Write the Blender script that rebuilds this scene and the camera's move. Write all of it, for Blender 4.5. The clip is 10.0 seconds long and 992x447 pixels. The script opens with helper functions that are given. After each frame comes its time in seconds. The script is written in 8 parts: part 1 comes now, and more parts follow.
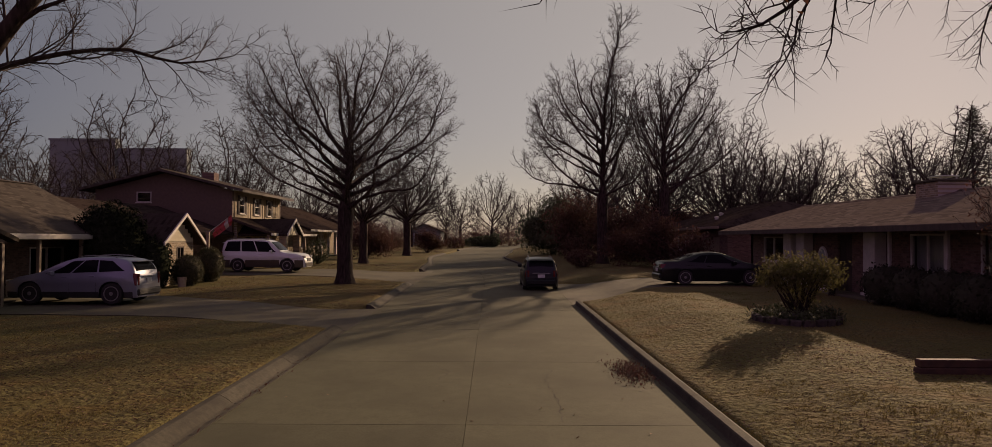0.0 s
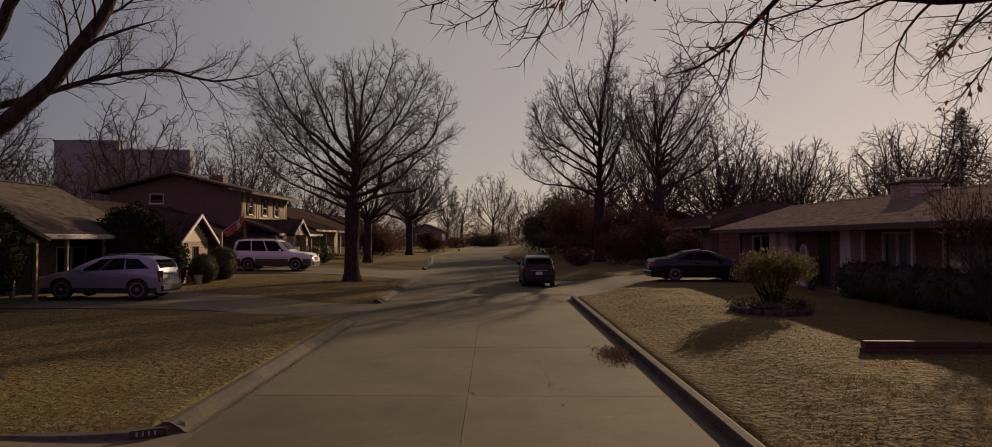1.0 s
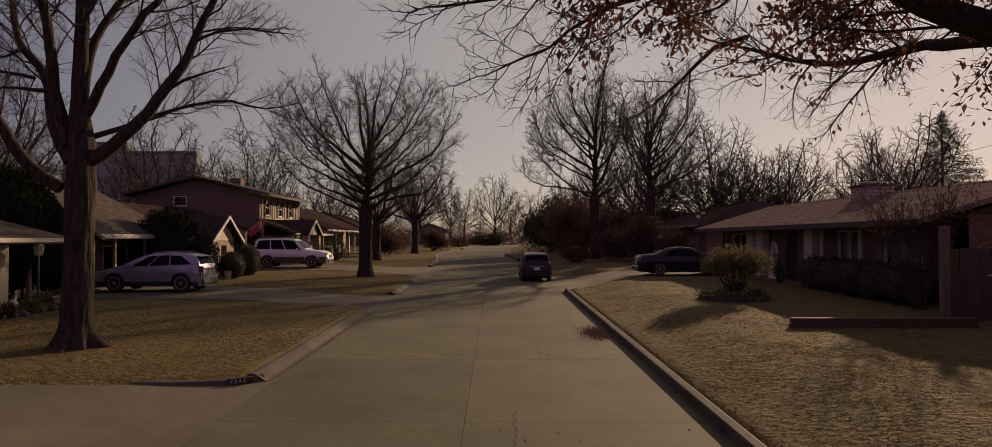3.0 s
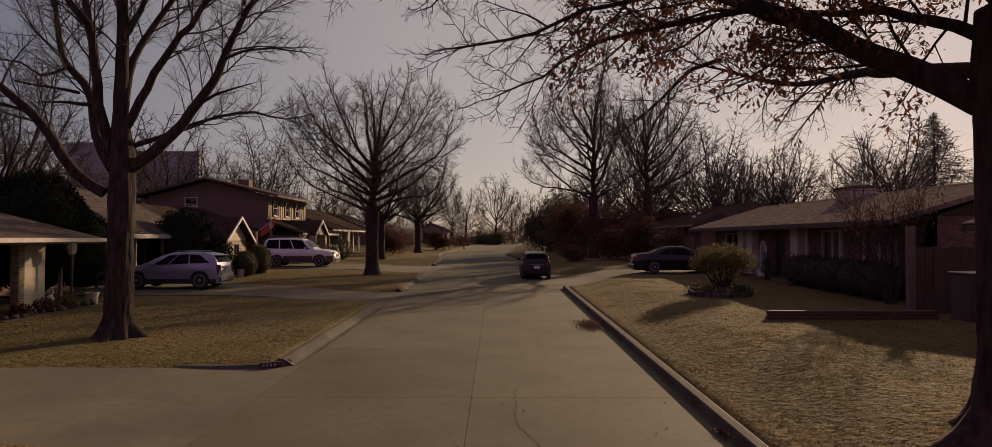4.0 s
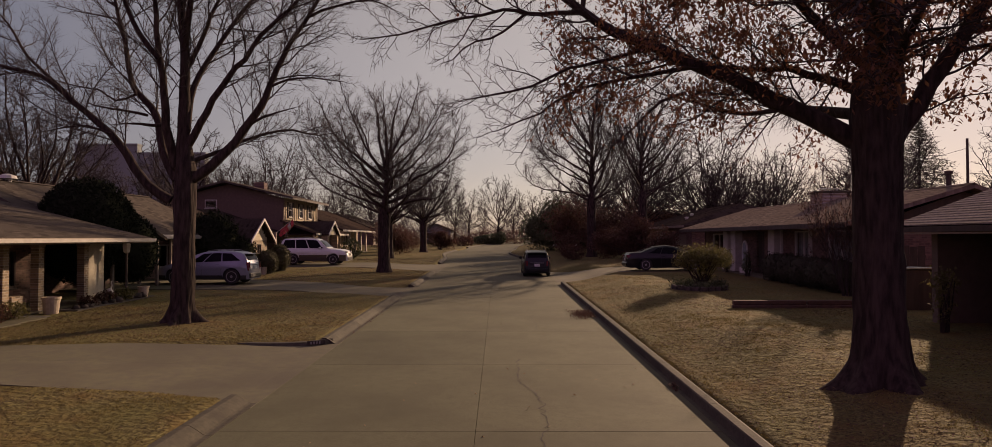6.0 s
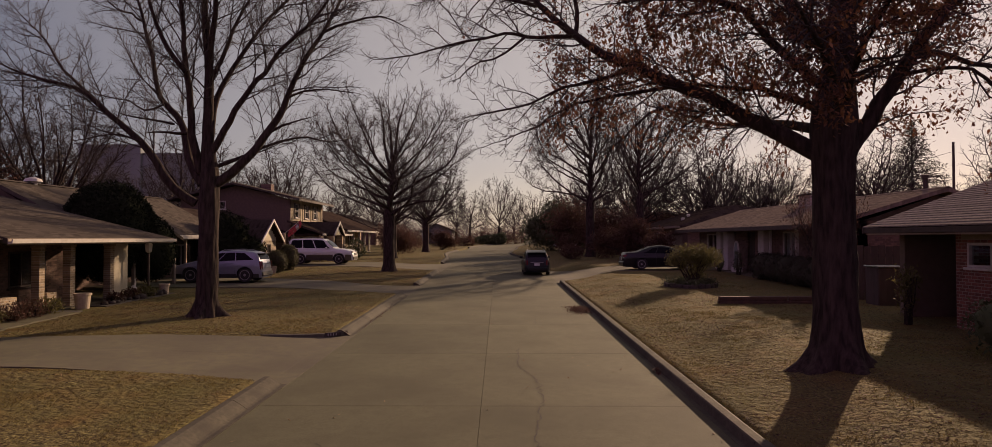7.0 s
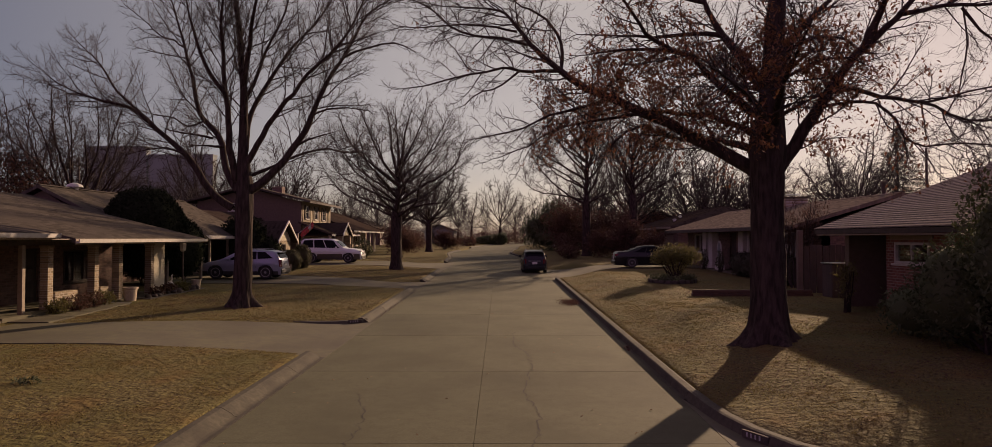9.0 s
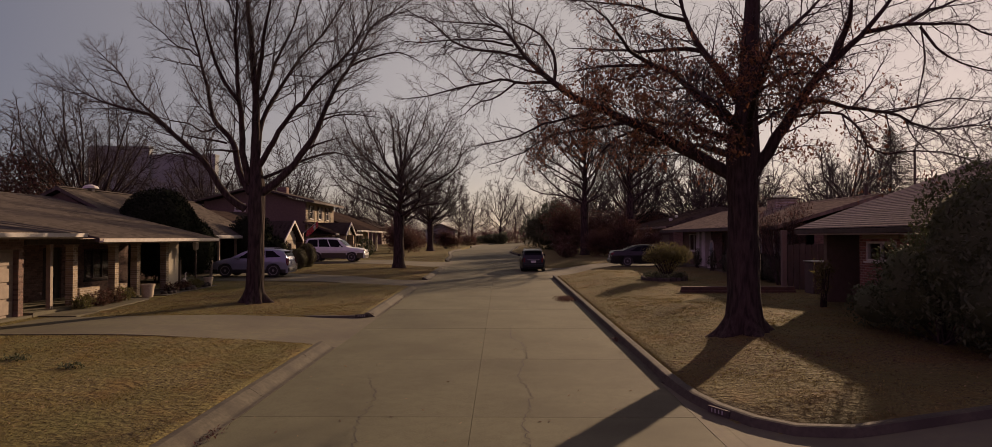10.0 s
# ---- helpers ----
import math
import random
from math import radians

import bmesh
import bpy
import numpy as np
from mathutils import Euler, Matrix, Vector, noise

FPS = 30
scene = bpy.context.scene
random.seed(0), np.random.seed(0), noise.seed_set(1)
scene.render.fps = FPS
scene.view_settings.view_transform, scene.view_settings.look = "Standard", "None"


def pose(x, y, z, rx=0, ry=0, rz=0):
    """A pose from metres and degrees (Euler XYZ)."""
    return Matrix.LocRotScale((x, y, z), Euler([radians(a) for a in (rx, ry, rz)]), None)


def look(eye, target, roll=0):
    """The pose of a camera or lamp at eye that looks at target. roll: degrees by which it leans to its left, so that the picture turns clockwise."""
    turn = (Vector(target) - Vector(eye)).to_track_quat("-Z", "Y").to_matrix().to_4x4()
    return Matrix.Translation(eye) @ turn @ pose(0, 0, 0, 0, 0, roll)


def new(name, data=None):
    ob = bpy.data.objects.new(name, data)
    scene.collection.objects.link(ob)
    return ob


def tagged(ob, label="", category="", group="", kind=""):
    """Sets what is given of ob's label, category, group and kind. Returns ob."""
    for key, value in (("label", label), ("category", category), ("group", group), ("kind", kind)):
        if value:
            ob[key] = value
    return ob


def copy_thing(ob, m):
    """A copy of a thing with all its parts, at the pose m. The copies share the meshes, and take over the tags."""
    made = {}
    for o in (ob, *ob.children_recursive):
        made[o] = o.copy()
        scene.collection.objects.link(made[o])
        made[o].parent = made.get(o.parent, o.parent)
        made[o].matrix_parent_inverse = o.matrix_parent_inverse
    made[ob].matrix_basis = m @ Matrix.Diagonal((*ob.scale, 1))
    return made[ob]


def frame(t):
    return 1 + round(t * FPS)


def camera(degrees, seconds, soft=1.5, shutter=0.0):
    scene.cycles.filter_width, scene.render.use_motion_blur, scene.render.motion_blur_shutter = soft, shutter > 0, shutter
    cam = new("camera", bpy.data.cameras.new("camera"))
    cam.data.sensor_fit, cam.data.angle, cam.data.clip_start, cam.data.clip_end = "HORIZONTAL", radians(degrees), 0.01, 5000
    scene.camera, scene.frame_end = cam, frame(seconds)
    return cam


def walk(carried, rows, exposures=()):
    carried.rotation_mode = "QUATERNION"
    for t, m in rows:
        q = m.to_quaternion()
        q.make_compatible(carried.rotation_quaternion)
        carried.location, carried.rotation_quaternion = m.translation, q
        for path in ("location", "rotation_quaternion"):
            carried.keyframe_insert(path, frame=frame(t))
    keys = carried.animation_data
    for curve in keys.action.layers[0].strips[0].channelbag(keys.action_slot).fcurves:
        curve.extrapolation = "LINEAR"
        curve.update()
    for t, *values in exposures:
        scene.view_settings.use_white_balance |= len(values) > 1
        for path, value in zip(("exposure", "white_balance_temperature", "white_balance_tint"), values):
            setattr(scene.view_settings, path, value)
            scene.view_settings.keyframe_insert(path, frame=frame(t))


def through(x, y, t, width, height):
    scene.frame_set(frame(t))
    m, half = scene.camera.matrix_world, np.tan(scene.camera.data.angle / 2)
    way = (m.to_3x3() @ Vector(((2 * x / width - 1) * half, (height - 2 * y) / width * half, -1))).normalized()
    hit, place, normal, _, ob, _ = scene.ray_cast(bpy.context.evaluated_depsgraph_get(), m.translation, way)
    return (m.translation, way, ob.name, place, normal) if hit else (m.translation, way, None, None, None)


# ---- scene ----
cam = camera(74.0, 10.0, soft=0.5)
EXPOSURES = [(0.0, -0.18, 7500, 43), (2.5, -0.13, 7500, 45), (5.0, 0.09, 7500, 47), (7.5, 0.19, 7500, 47), (10.0, 0.14, 7500, 46)]
# seconds, eye, target, roll
PATH = [
    (0.0, (-0.039, -0.525, 2.709), (0.023, 9.475, 2.947), 0.34),
    (0.5, (-0.009, -1.280, 2.682), (0.045, 8.720, 2.922), 0.26),
    (1.0, (0.014, -2.041, 2.664), (0.059, 7.959, 2.902), 0.20),
    (1.5, (0.030, -2.800, 2.651), (0.067, 7.200, 2.887), 0.15),
    (2.0, (0.039, -3.552, 2.644), (0.068, 6.448, 2.876), 0.10),
    (2.5, (0.042, -4.294, 2.640), (0.062, 5.706, 2.868), 0.07),
    (3.0, (0.038, -5.026, 2.640), (0.051, 4.974, 2.864), 0.04),
    (3.5, (0.028, -5.748, 2.642), (0.032, 4.252, 2.862), 0.02),
    (4.0, (0.012, -6.460, 2.645), (0.009, 3.540, 2.862), 0.00),
    (4.5, (-0.009, -7.164, 2.648), (-0.020, 2.836, 2.864), -0.00),
    (5.0, (-0.034, -7.863, 2.652), (-0.051, 2.137, 2.866), -0.01),
    (5.5, (-0.059, -8.559, 2.656), (-0.082, 1.441, 2.870), -0.01),
    (6.0, (-0.082, -9.254, 2.659), (-0.111, 0.746, 2.874), -0.01),
    (6.5, (-0.100, -9.949, 2.661), (-0.135, 0.051, 2.878), -0.01),
    (7.0, (-0.111, -10.645, 2.663), (-0.151, -0.645, 2.881), -0.00),
    (7.5, (-0.111, -11.341, 2.664), (-0.156, -1.341, 2.884), -0.00),
    (8.0, (-0.099, -12.034, 2.665), (-0.150, -2.034, 2.886), 0.00),
    (8.5, (-0.076, -12.719, 2.665), (-0.131, -2.719, 2.887), 0.01),
    (9.0, (-0.041, -13.391, 2.666), (-0.101, -3.391, 2.887), 0.00),
    (9.5, (0.000, -14.040, 2.667), (-0.065, -4.040, 2.885), 0.00),
    (10.0, (0.041, -14.653, 2.671), (-0.031, -4.653, 2.881), -0.01),
]
walk(cam, [(t, look(eye, target, roll)) for t, eye, target, roll in PATH], EXPOSURES)

# ---- world and light ----
SUN_EL, SUN_AZ = radians(18.2), radians(34.0)      # azimuth from +y towards +x
world = bpy.data.worlds.new("sky")
scene.world = world
world.use_nodes = True
_n, _l = world.node_tree.nodes, world.node_tree.links
_n.clear()
sky = _n.new("ShaderNodeTexSky")
sky.sky_type, sky.sun_disc = "NISHITA", False
sky.sun_elevation, sky.sun_rotation = SUN_EL, SUN_AZ
sky.air_density, sky.dust_density, sky.ozone_density = 1.0, 0.2, 1.0
_bg, _out = _n.new("ShaderNodeBackground"), _n.new("ShaderNodeOutputWorld")
_bg.inputs["Strength"].default_value = 0.05
# thin even haze over the clear sky
_haze = _n.new("ShaderNodeMix")
_haze.data_type = "RGBA"
_haze.inputs[0].default_value = 0.55
# the haze is brighter and warmer about the sun
_tc, _dot, _near, _tone = _n.new("ShaderNodeTexCoord"), _n.new("ShaderNodeVectorMath"), _n.new("ShaderNodeMapRange"), _n.new("ShaderNodeMix")
_dot.operation = "DOT_PRODUCT"
_dot.inputs[1].default_value = (math.sin(SUN_AZ) * math.cos(SUN_EL), math.cos(SUN_AZ) * math.cos(SUN_EL), math.sin(SUN_EL))
_l.new(_tc.outputs["Generated"], _dot.inputs[0])
_l.new(_dot.outputs["Value"], _near.inputs[0])
_near.inputs[1].default_value, _near.inputs[2].default_value = 0.35, 0.92
_tone.data_type = "RGBA"
_tone.inputs[6].default_value, _tone.inputs[7].default_value = (2.75, 3.75, 4.2, 1), (10.3, 11.9, 9.3, 1)
_l.new(_near.outputs[0], _tone.inputs[0])
# opposite the sun, unseen, the haze is given mauve to fill the shade
_away, _mauve = _n.new("ShaderNodeMapRange"), _n.new("ShaderNodeMix")
_l.new(_dot.outputs["Value"], _away.inputs[0])
_away.inputs[1].default_value, _away.inputs[2].default_value = 0.28, -0.3
_mauve.data_type = "RGBA"
_mauve.inputs[7].default_value = (7.9, 4.5, 9.2, 1)
_l.new(_away.outputs[0], _mauve.inputs[0])
_l.new(_tone.outputs[2], _mauve.inputs[6])
_l.new(_mauve.outputs[2], _haze.inputs[7])
_l.new(sky.outputs[0], _haze.inputs[6])
_l.new(_haze.outputs[2], _bg.inputs[0])
_l.new(_bg.outputs[0], _out.inputs[0])
sun_data = bpy.data.lights.new("sun", "SUN")
sun_data.energy, sun_data.angle, sun_data.color = 4.4, radians(0.7), (1.0, 0.89, 0.56)
sun = new("sun", sun_data)
sun_dir = Vector((math.sin(SUN_AZ) * math.cos(SUN_EL), math.cos(SUN_AZ) * math.cos(SUN_EL), math.sin(SUN_EL)))
sun.matrix_world = look(sun_dir * 200, (0, 0, 0))


# ---- materials ----
def mat(name, a, b=None, scale=6.0, rough=0.8, metal=0.0, bump=0.15, fine=60.0, stain=None, stain_scale=0.7, vary=0.0,
        spec=0.5, brick=None, stretch=(1, 1, 1), coat=0.0, lump=None, patch=None):
    """A node material: two tones at a fine scale, stains at a large one, relief; brick: (width, height, gap, axis, mortar)."""
    m = bpy.data.materials.new(name)
    m.use_nodes = True
    n, l = m.node_tree.nodes, m.node_tree.links
    p = n["Principled BSDF"]
    p.inputs["Roughness"].default_value, p.inputs["Metallic"].default_value = rough, metal
    p.inputs["Specular IOR Level"].default_value = spec
    p.inputs["Coat Weight"].default_value = coat
    geo = n.new("ShaderNodeNewGeometry")
    tc = n.new("ShaderNodeTexCoord")
    mp = n.new("ShaderNodeMapping")
    mp.inputs["Scale"].default_value = stretch
    l.new(tc.outputs["Object"], mp.inputs[0])
    b = b or tuple(c * 0.75 for c in a)

    def noise_tex(sc, detail=4):
        t = n.new("ShaderNodeTexNoise")
        t.inputs["Scale"].default_value, t.inputs["Detail"].default_value = sc, detail
        l.new(mp.outputs[0], t.inputs["Vector"])
        return t

    def mix(fac, c1, c2, blend="MIX"):
        x = n.new("ShaderNodeMix")
        x.data_type, x.blend_type = "RGBA", blend
        for sock, v in ((x.inputs[0], fac), (x.inputs[6], c1), (x.inputs[7], c2)):
            if hasattr(v, "default_value") or hasattr(v, "is_output"):
                l.new(v, sock)
            else:
                sock.default_value = v if isinstance(v, (int, float)) else (*v, 1)
        return x.outputs[2]

    def ramp(sock, lo, hi):
        r = n.new("ShaderNodeMapRange")
        r.inputs[1].default_value, r.inputs[2].default_value = lo, hi
        l.new(sock, r.inputs[0])
        return r.outputs[0]

    grain = noise_tex(scale)
    col = mix(ramp(grain.outputs[0], 0.35, 0.65), a, b)
    height = noise_tex(fine, 3).outputs[0]
    if lump:
        # tufts: coarse relief on top of the fine
        lm = n.new("ShaderNodeMath")
        lm.operation = "MULTIPLY_ADD"
        l.new(noise_tex(lump[0], 2).outputs[0], lm.inputs[0])
        lm.inputs[1].default_value = lump[1]
        l.new(height, lm.inputs[2])
        height = lm.outputs[0]
    if patch:
        col = mix(ramp(noise_tex(patch[0], 3).outputs[0], 0.45, 0.7), col, patch[1])
    if brick:
        w, h, gap, axis, mortar = brick
        sep, comb = n.new("ShaderNodeSeparateXYZ"), n.new("ShaderNodeCombineXYZ")
        l.new(tc.outputs["Object"], sep.inputs[0])
        l.new(sep.outputs[0 if axis == "y" else 1], comb.inputs[0])
        l.new(sep.outputs[0 if axis == "roof" else 2], comb.inputs[1])
        bt = n.new("ShaderNodeTexBrick")
        bt.inputs["Scale"].default_value = 1.0
        bt.inputs["Brick Width"].default_value, bt.inputs["Row Height"].default_value = w, h
        bt.inputs["Mortar Size"].default_value, bt.inputs["Mortar Smooth"].default_value = gap, 0.3
        l.new(comb.outputs[0], bt.inputs["Vector"])
        bt.inputs["Color1"].default_value = (0.62, 0.62, 0.62, 1)
        bt.inputs["Color2"].default_value = (1.25, 1.25, 1.25, 1)
        bt.inputs["Mortar"].default_value = (1, 1, 1, 1)
        col = mix(1.0, col, bt.outputs["Color"], "MULTIPLY")
        col = mix(bt.outputs["Fac"], col, mortar)
        sub = n.new("ShaderNodeMath")
        sub.operation = "MULTIPLY_ADD"
        l.new(bt.outputs["Fac"], sub.inputs[0])
        sub.inputs[1].default_value = -2.0
        l.new(height, sub.inputs[2])
        height = sub.outputs[0]
    if stain:
        big = noise_tex(stain_scale, 5)
        col = mix(ramp(big.outputs[0], 0.42, 0.68), col, stain)
    if vary:
        info = n.new("ShaderNodeObjectInfo")
        vr = ramp(info.outputs["Random"], 0, 1)
        vr.node.inputs[3].default_value, vr.node.inputs[4].default_value = 1 - vary, 1 + vary
        vm = n.new("ShaderNodeVectorMath")
        vm.operation = "SCALE"
        l.new(col, vm.inputs[0])
        l.new(vr, vm.inputs["Scale"])
        col = vm.outputs[0]
    l.new(col, p.inputs["Base Color"])
    if bump:
        bn = n.new("ShaderNodeBump")
        bn.inputs["Strength"].default_value, bn.inputs["Distance"].default_value = bump, 0.02
        l.new(height, bn.inputs["Height"])
        l.new(bn.outputs[0], p.inputs["Normal"])
    return m


def leaf_mat(name, a, b, through=0.35, rough=0.8):
    """Leaves and blades: a tone for each one, some light passing through."""
    m = bpy.data.materials.new(name)
    m.use_nodes = True
    n, l = m.node_tree.nodes, m.node_tree.links
    p = n["Principled BSDF"]
    p.inputs["Roughness"].default_value, p.inputs["Specular IOR Level"].default_value = rough, 0.25
    geo, mx = n.new("ShaderNodeNewGeometry"), n.new("ShaderNodeMix")
    mx.data_type = "RGBA"
    mx.inputs[6].default_value, mx.inputs[7].default_value = (*a, 1), (*b, 1)
    l.new(geo.outputs["Random Per Island"], mx.inputs[0])
    l.new(mx.outputs[2], p.inputs["Base Color"])
    if through:
        tr, ad = n.new("ShaderNodeBsdfTranslucent"), n.new("ShaderNodeMixShader")
        l.new(mx.outputs[2], tr.inputs[0])
        ad.inputs[0].default_value = through
        l.new(p.outputs[0], ad.inputs[1])
        l.new(tr.outputs[0], ad.inputs[2])
        l.new(ad.outputs[0], n["Material Output"].inputs[0])
    return m


def glass(name, tint=(0.75, 0.8, 0.8), rough=0.03):
    m = bpy.data.materials.new(name)
    m.use_nodes = True
    p = m.node_tree.nodes["Principled BSDF"]
    p.inputs["Base Color"].default_value = (*tint, 1)
    p.inputs["Roughness"].default_value = rough
    p.inputs["Transmission Weight"].default_value = 1.0
    p.inputs["IOR"].default_value = 1.3
    return m


M_GRASS = mat("dormant_grass", (0.208, 0.176, 0.07), (0.062, 0.046, 0.024), 22, 0.95, bump=1.0, fine=55, stain=(0.112, 0.1, 0.036), stain_scale=0.45, lump=(8.0, 4.5), patch=(1.6, (0.15, 0.098, 0.036)), spec=0.1)
M_BLADE = leaf_mat("grass_blades", (0.30, 0.238, 0.082), (0.07, 0.05, 0.02), 0.3)
M_THATCH = leaf_mat("dead_thatch", (0.035, 0.024, 0.015), (0.085, 0.05, 0.028), 0.1)
M_ROAD = mat("road_concrete", (0.11, 0.107, 0.0618), (0.0931, 0.09, 0.0516), 5, 0.85, bump=0.16, fine=120, stain=(0.0789, 0.0749, 0.0435), stain_scale=0.5, vary=0.07, patch=(30.0, (0.12, 0.116, 0.0678)), spec=0.2)
M_KERB = mat("kerb_concrete", (0.091, 0.0811, 0.0572), (0.0632, 0.0562, 0.0407), 14, 0.85, bump=0.2, fine=90, stain=(0.0495, 0.0429, 0.033), stain_scale=1.5, vary=0.06, spec=0.2)
M_DRIVE = mat("drive_concrete", (0.134, 0.125, 0.0756), (0.114, 0.102, 0.0713), 5, 0.85, bump=0.12, fine=100, stain=(0.0966, 0.0852, 0.0606), stain_scale=0.6, vary=0.05, spec=0.2)
M_CRACK = mat("joint_dirt", (0.05, 0.042, 0.035), None, 20, 0.95)
M_BARK = mat("bark", (0.0595, 0.042, 0.035), (0.0224, 0.0161, 0.014), 13, 0.95, bump=1.0, fine=26, stretch=(1, 1, 0.2), spec=0.15)
M_TWIG = mat("twig_bark", (0.0434, 0.0285, 0.0236), (0.026, 0.018, 0.0161), 5, 0.9, bump=0.0)
# distance haze put into the colour: twig bark paled for the far belt
M_TWIG_HAZED = mat("hazed_twig_bark", (0.12, 0.098, 0.085), (0.085, 0.07, 0.062), 5, 0.9, bump=0.0)
M_ROOF_TAN = mat("roof_shingle_tan", (0.098, 0.0784, 0.0616), (0.077, 0.0616, 0.049), 8, 0.9, bump=0.3, spec=0.0, fine=50, stain=(0.101, 0.084, 0.0665), brick=(0.33, 0.14, 0.008, "roof", (0.084, 0.07, 0.0595)))
M_ROOF_BROWN = mat("roof_shingle_brown", (0.104, 0.088, 0.074), (0.078, 0.066, 0.056), 8, 0.95, bump=0.3, fine=50, spec=0.0, stain=(0.094, 0.08, 0.068), brick=(0.33, 0.14, 0.008, "roof", (0.07, 0.06, 0.053)))
M_ROOF_GREY = mat("roof_shingle_grey", (0.2, 0.161, 0.126), (0.152, 0.122, 0.0999), 8, 0.95, bump=0.3, fine=50, stain=(0.171, 0.134, 0.105), spec=0.0, brick=(0.33, 0.14, 0.008, "roof", (0.146, 0.117, 0.0972)))
M_ROOF_DARK = mat("roof_shingle_dark", (0.054, 0.039, 0.033), (0.039, 0.0285, 0.0255), 8, 0.95, bump=0.3, fine=50, stain=(0.063, 0.0465, 0.039), spec=0.0, brick=(0.33, 0.14, 0.008, "roof", (0.0525, 0.0405, 0.0375)))
M_ROOF_TILE = mat("roof_tile_grey", (0.265, 0.227, 0.2), (0.191, 0.164, 0.146), 9, 0.8, bump=0.3, fine=40, vary=0.1, spec=0.0)
M_BRICK_TAN = mat("brick_tan", (0.33, 0.25, 0.16), (0.25, 0.185, 0.12), 9, 0.9, bump=0.5, brick=(0.2, 0.075, 0.009, "x", (0.40, 0.36, 0.30)))
M_BRICK_BROWN = mat("brick_brown", (0.188, 0.107, 0.0825), (0.131, 0.0775, 0.0625), 9, 0.9, bump=0.5, brick=(0.2, 0.075, 0.009, "x", (0.156, 0.11, 0.085)))
M_BRICK_RED = mat("brick_red", (0.237, 0.0775, 0.055), (0.163, 0.0562, 0.0425), 9, 0.9, bump=0.5, brick=(0.2, 0.075, 0.009, "x", (0.275, 0.213, 0.175)))
M_BRICK_RED_Y = mat("brick_red_side", (0.237, 0.0775, 0.055), (0.163, 0.0562, 0.0425), 9, 0.9, bump=0.5, brick=(0.2, 0.075, 0.009, "y", (0.275, 0.213, 0.175)))
M_BRICK_BROWN_Y = mat("brick_brown_side", (0.188, 0.107, 0.0825), (0.131, 0.0775, 0.0625), 9, 0.9, bump=0.5, brick=(0.2, 0.075, 0.009, "y", (0.156, 0.11, 0.085)))
M_SIDING = mat("siding_brown", (0.14, 0.098, 0.075), (0.118, 0.083, 0.063), 6, 0.85, bump=0.3, fine=30)
M_SIDING_CREAM = mat("siding_cream", (0.357, 0.289, 0.196), (0.306, 0.246, 0.17), 6, 0.85, bump=0.3, fine=30)
M_STUCCO = mat("boards_cream", (0.51, 0.451, 0.34), (0.459, 0.408, 0.306), 10, 0.9, bump=0.3, fine=80)
M_TRIM = mat("trim_white_paint", (0.528, 0.496, 0.448), (0.448, 0.416, 0.376), 6, 0.6, bump=0.08)
M_TRIM_TAN = mat("trim_tan_paint", (0.26, 0.20, 0.145), (0.21, 0.16, 0.115), 6, 0.7, bump=0.1)
M_WOOD_DARK = mat("wood_dark", (0.07, 0.0476, 0.0378), (0.0448, 0.0322, 0.0252), 6, 0.8, bump=0.2, stretch=(1, 1, 0.2))
M_WOOD_RED = mat("timber_redwood", (0.0975, 0.0488, 0.0325), (0.065, 0.0358, 0.026), 6, 0.85, bump=0.3, stretch=(1, 0.2, 1))
M_GLASS = glass("window_glass")
M_CURTAIN = mat("curtain_white", (0.384, 0.372, 0.36), (0.31, 0.298, 0.285), 8, 0.9, bump=0.3, fine=20, stretch=(1, 6, 0.1))
M_CLAY = mat("planter_concrete", (0.46, 0.38, 0.28), (0.38, 0.31, 0.23), 12, 0.9, bump=0.2)
M_STONE = mat("border_stone", (0.0806, 0.062, 0.0508), (0.0403, 0.0329, 0.0279), 9, 0.9, bump=0.4, vary=0.2)
M_METAL = mat("grey_metal", (0.45, 0.45, 0.45), None, 12, 0.4, 0.9, bump=0.05)
M_LEAF_DRY = leaf_mat("dry_oak_leaves", (0.20, 0.085, 0.045), (0.11, 0.055, 0.035), 0.3)
M_LITTER = leaf_mat("leaf_litter", (0.30, 0.20, 0.11), (0.14, 0.085, 0.045), 0.15)
M_LEAF_GREEN = leaf_mat("evergreen_leaves", (0.0546, 0.0714, 0.0357), (0.0945, 0.105, 0.0504), 0.12)
M_LEAF_OLIVE = leaf_mat("olive_leaves", (0.16, 0.14, 0.055), (0.09, 0.085, 0.035), 0.35)
M_LEAF_RED = leaf_mat("dry_red_leaves", (0.13, 0.06, 0.045), (0.075, 0.045, 0.035), 0.3)
M_LEAF_DARK = leaf_mat("dense_evergreen_leaves", (0.039, 0.039, 0.027), (0.063, 0.063, 0.039), 0.0, 0.95)
# sun on the leaves is in the colour: pale tones among dark
M_LEAF_SUNNED = leaf_mat("sunned_leaves", (0.04, 0.045, 0.024), (0.15, 0.135, 0.085), 0.25)
M_LEAF_YEW = leaf_mat("yew_leaves", (0.02, 0.024, 0.016), (0.032, 0.038, 0.022), 0.0, 1.0)
M_LEAF_YEW.node_tree.nodes["Principled BSDF"].inputs["Specular IOR Level"].default_value = 0.03
M_CONIFER = leaf_mat("conifer_needles", (0.065, 0.07, 0.05), (0.085, 0.085, 0.06), 0.25)
M_FAR_WALL = mat("far_wall_grey", (0.2, 0.228, 0.23), (0.178, 0.2, 0.204), 0.1, 0.9, bump=0)
M_NUMBER = mat("white_marking", (0.36, 0.34, 0.33), None, 20, 0.8)


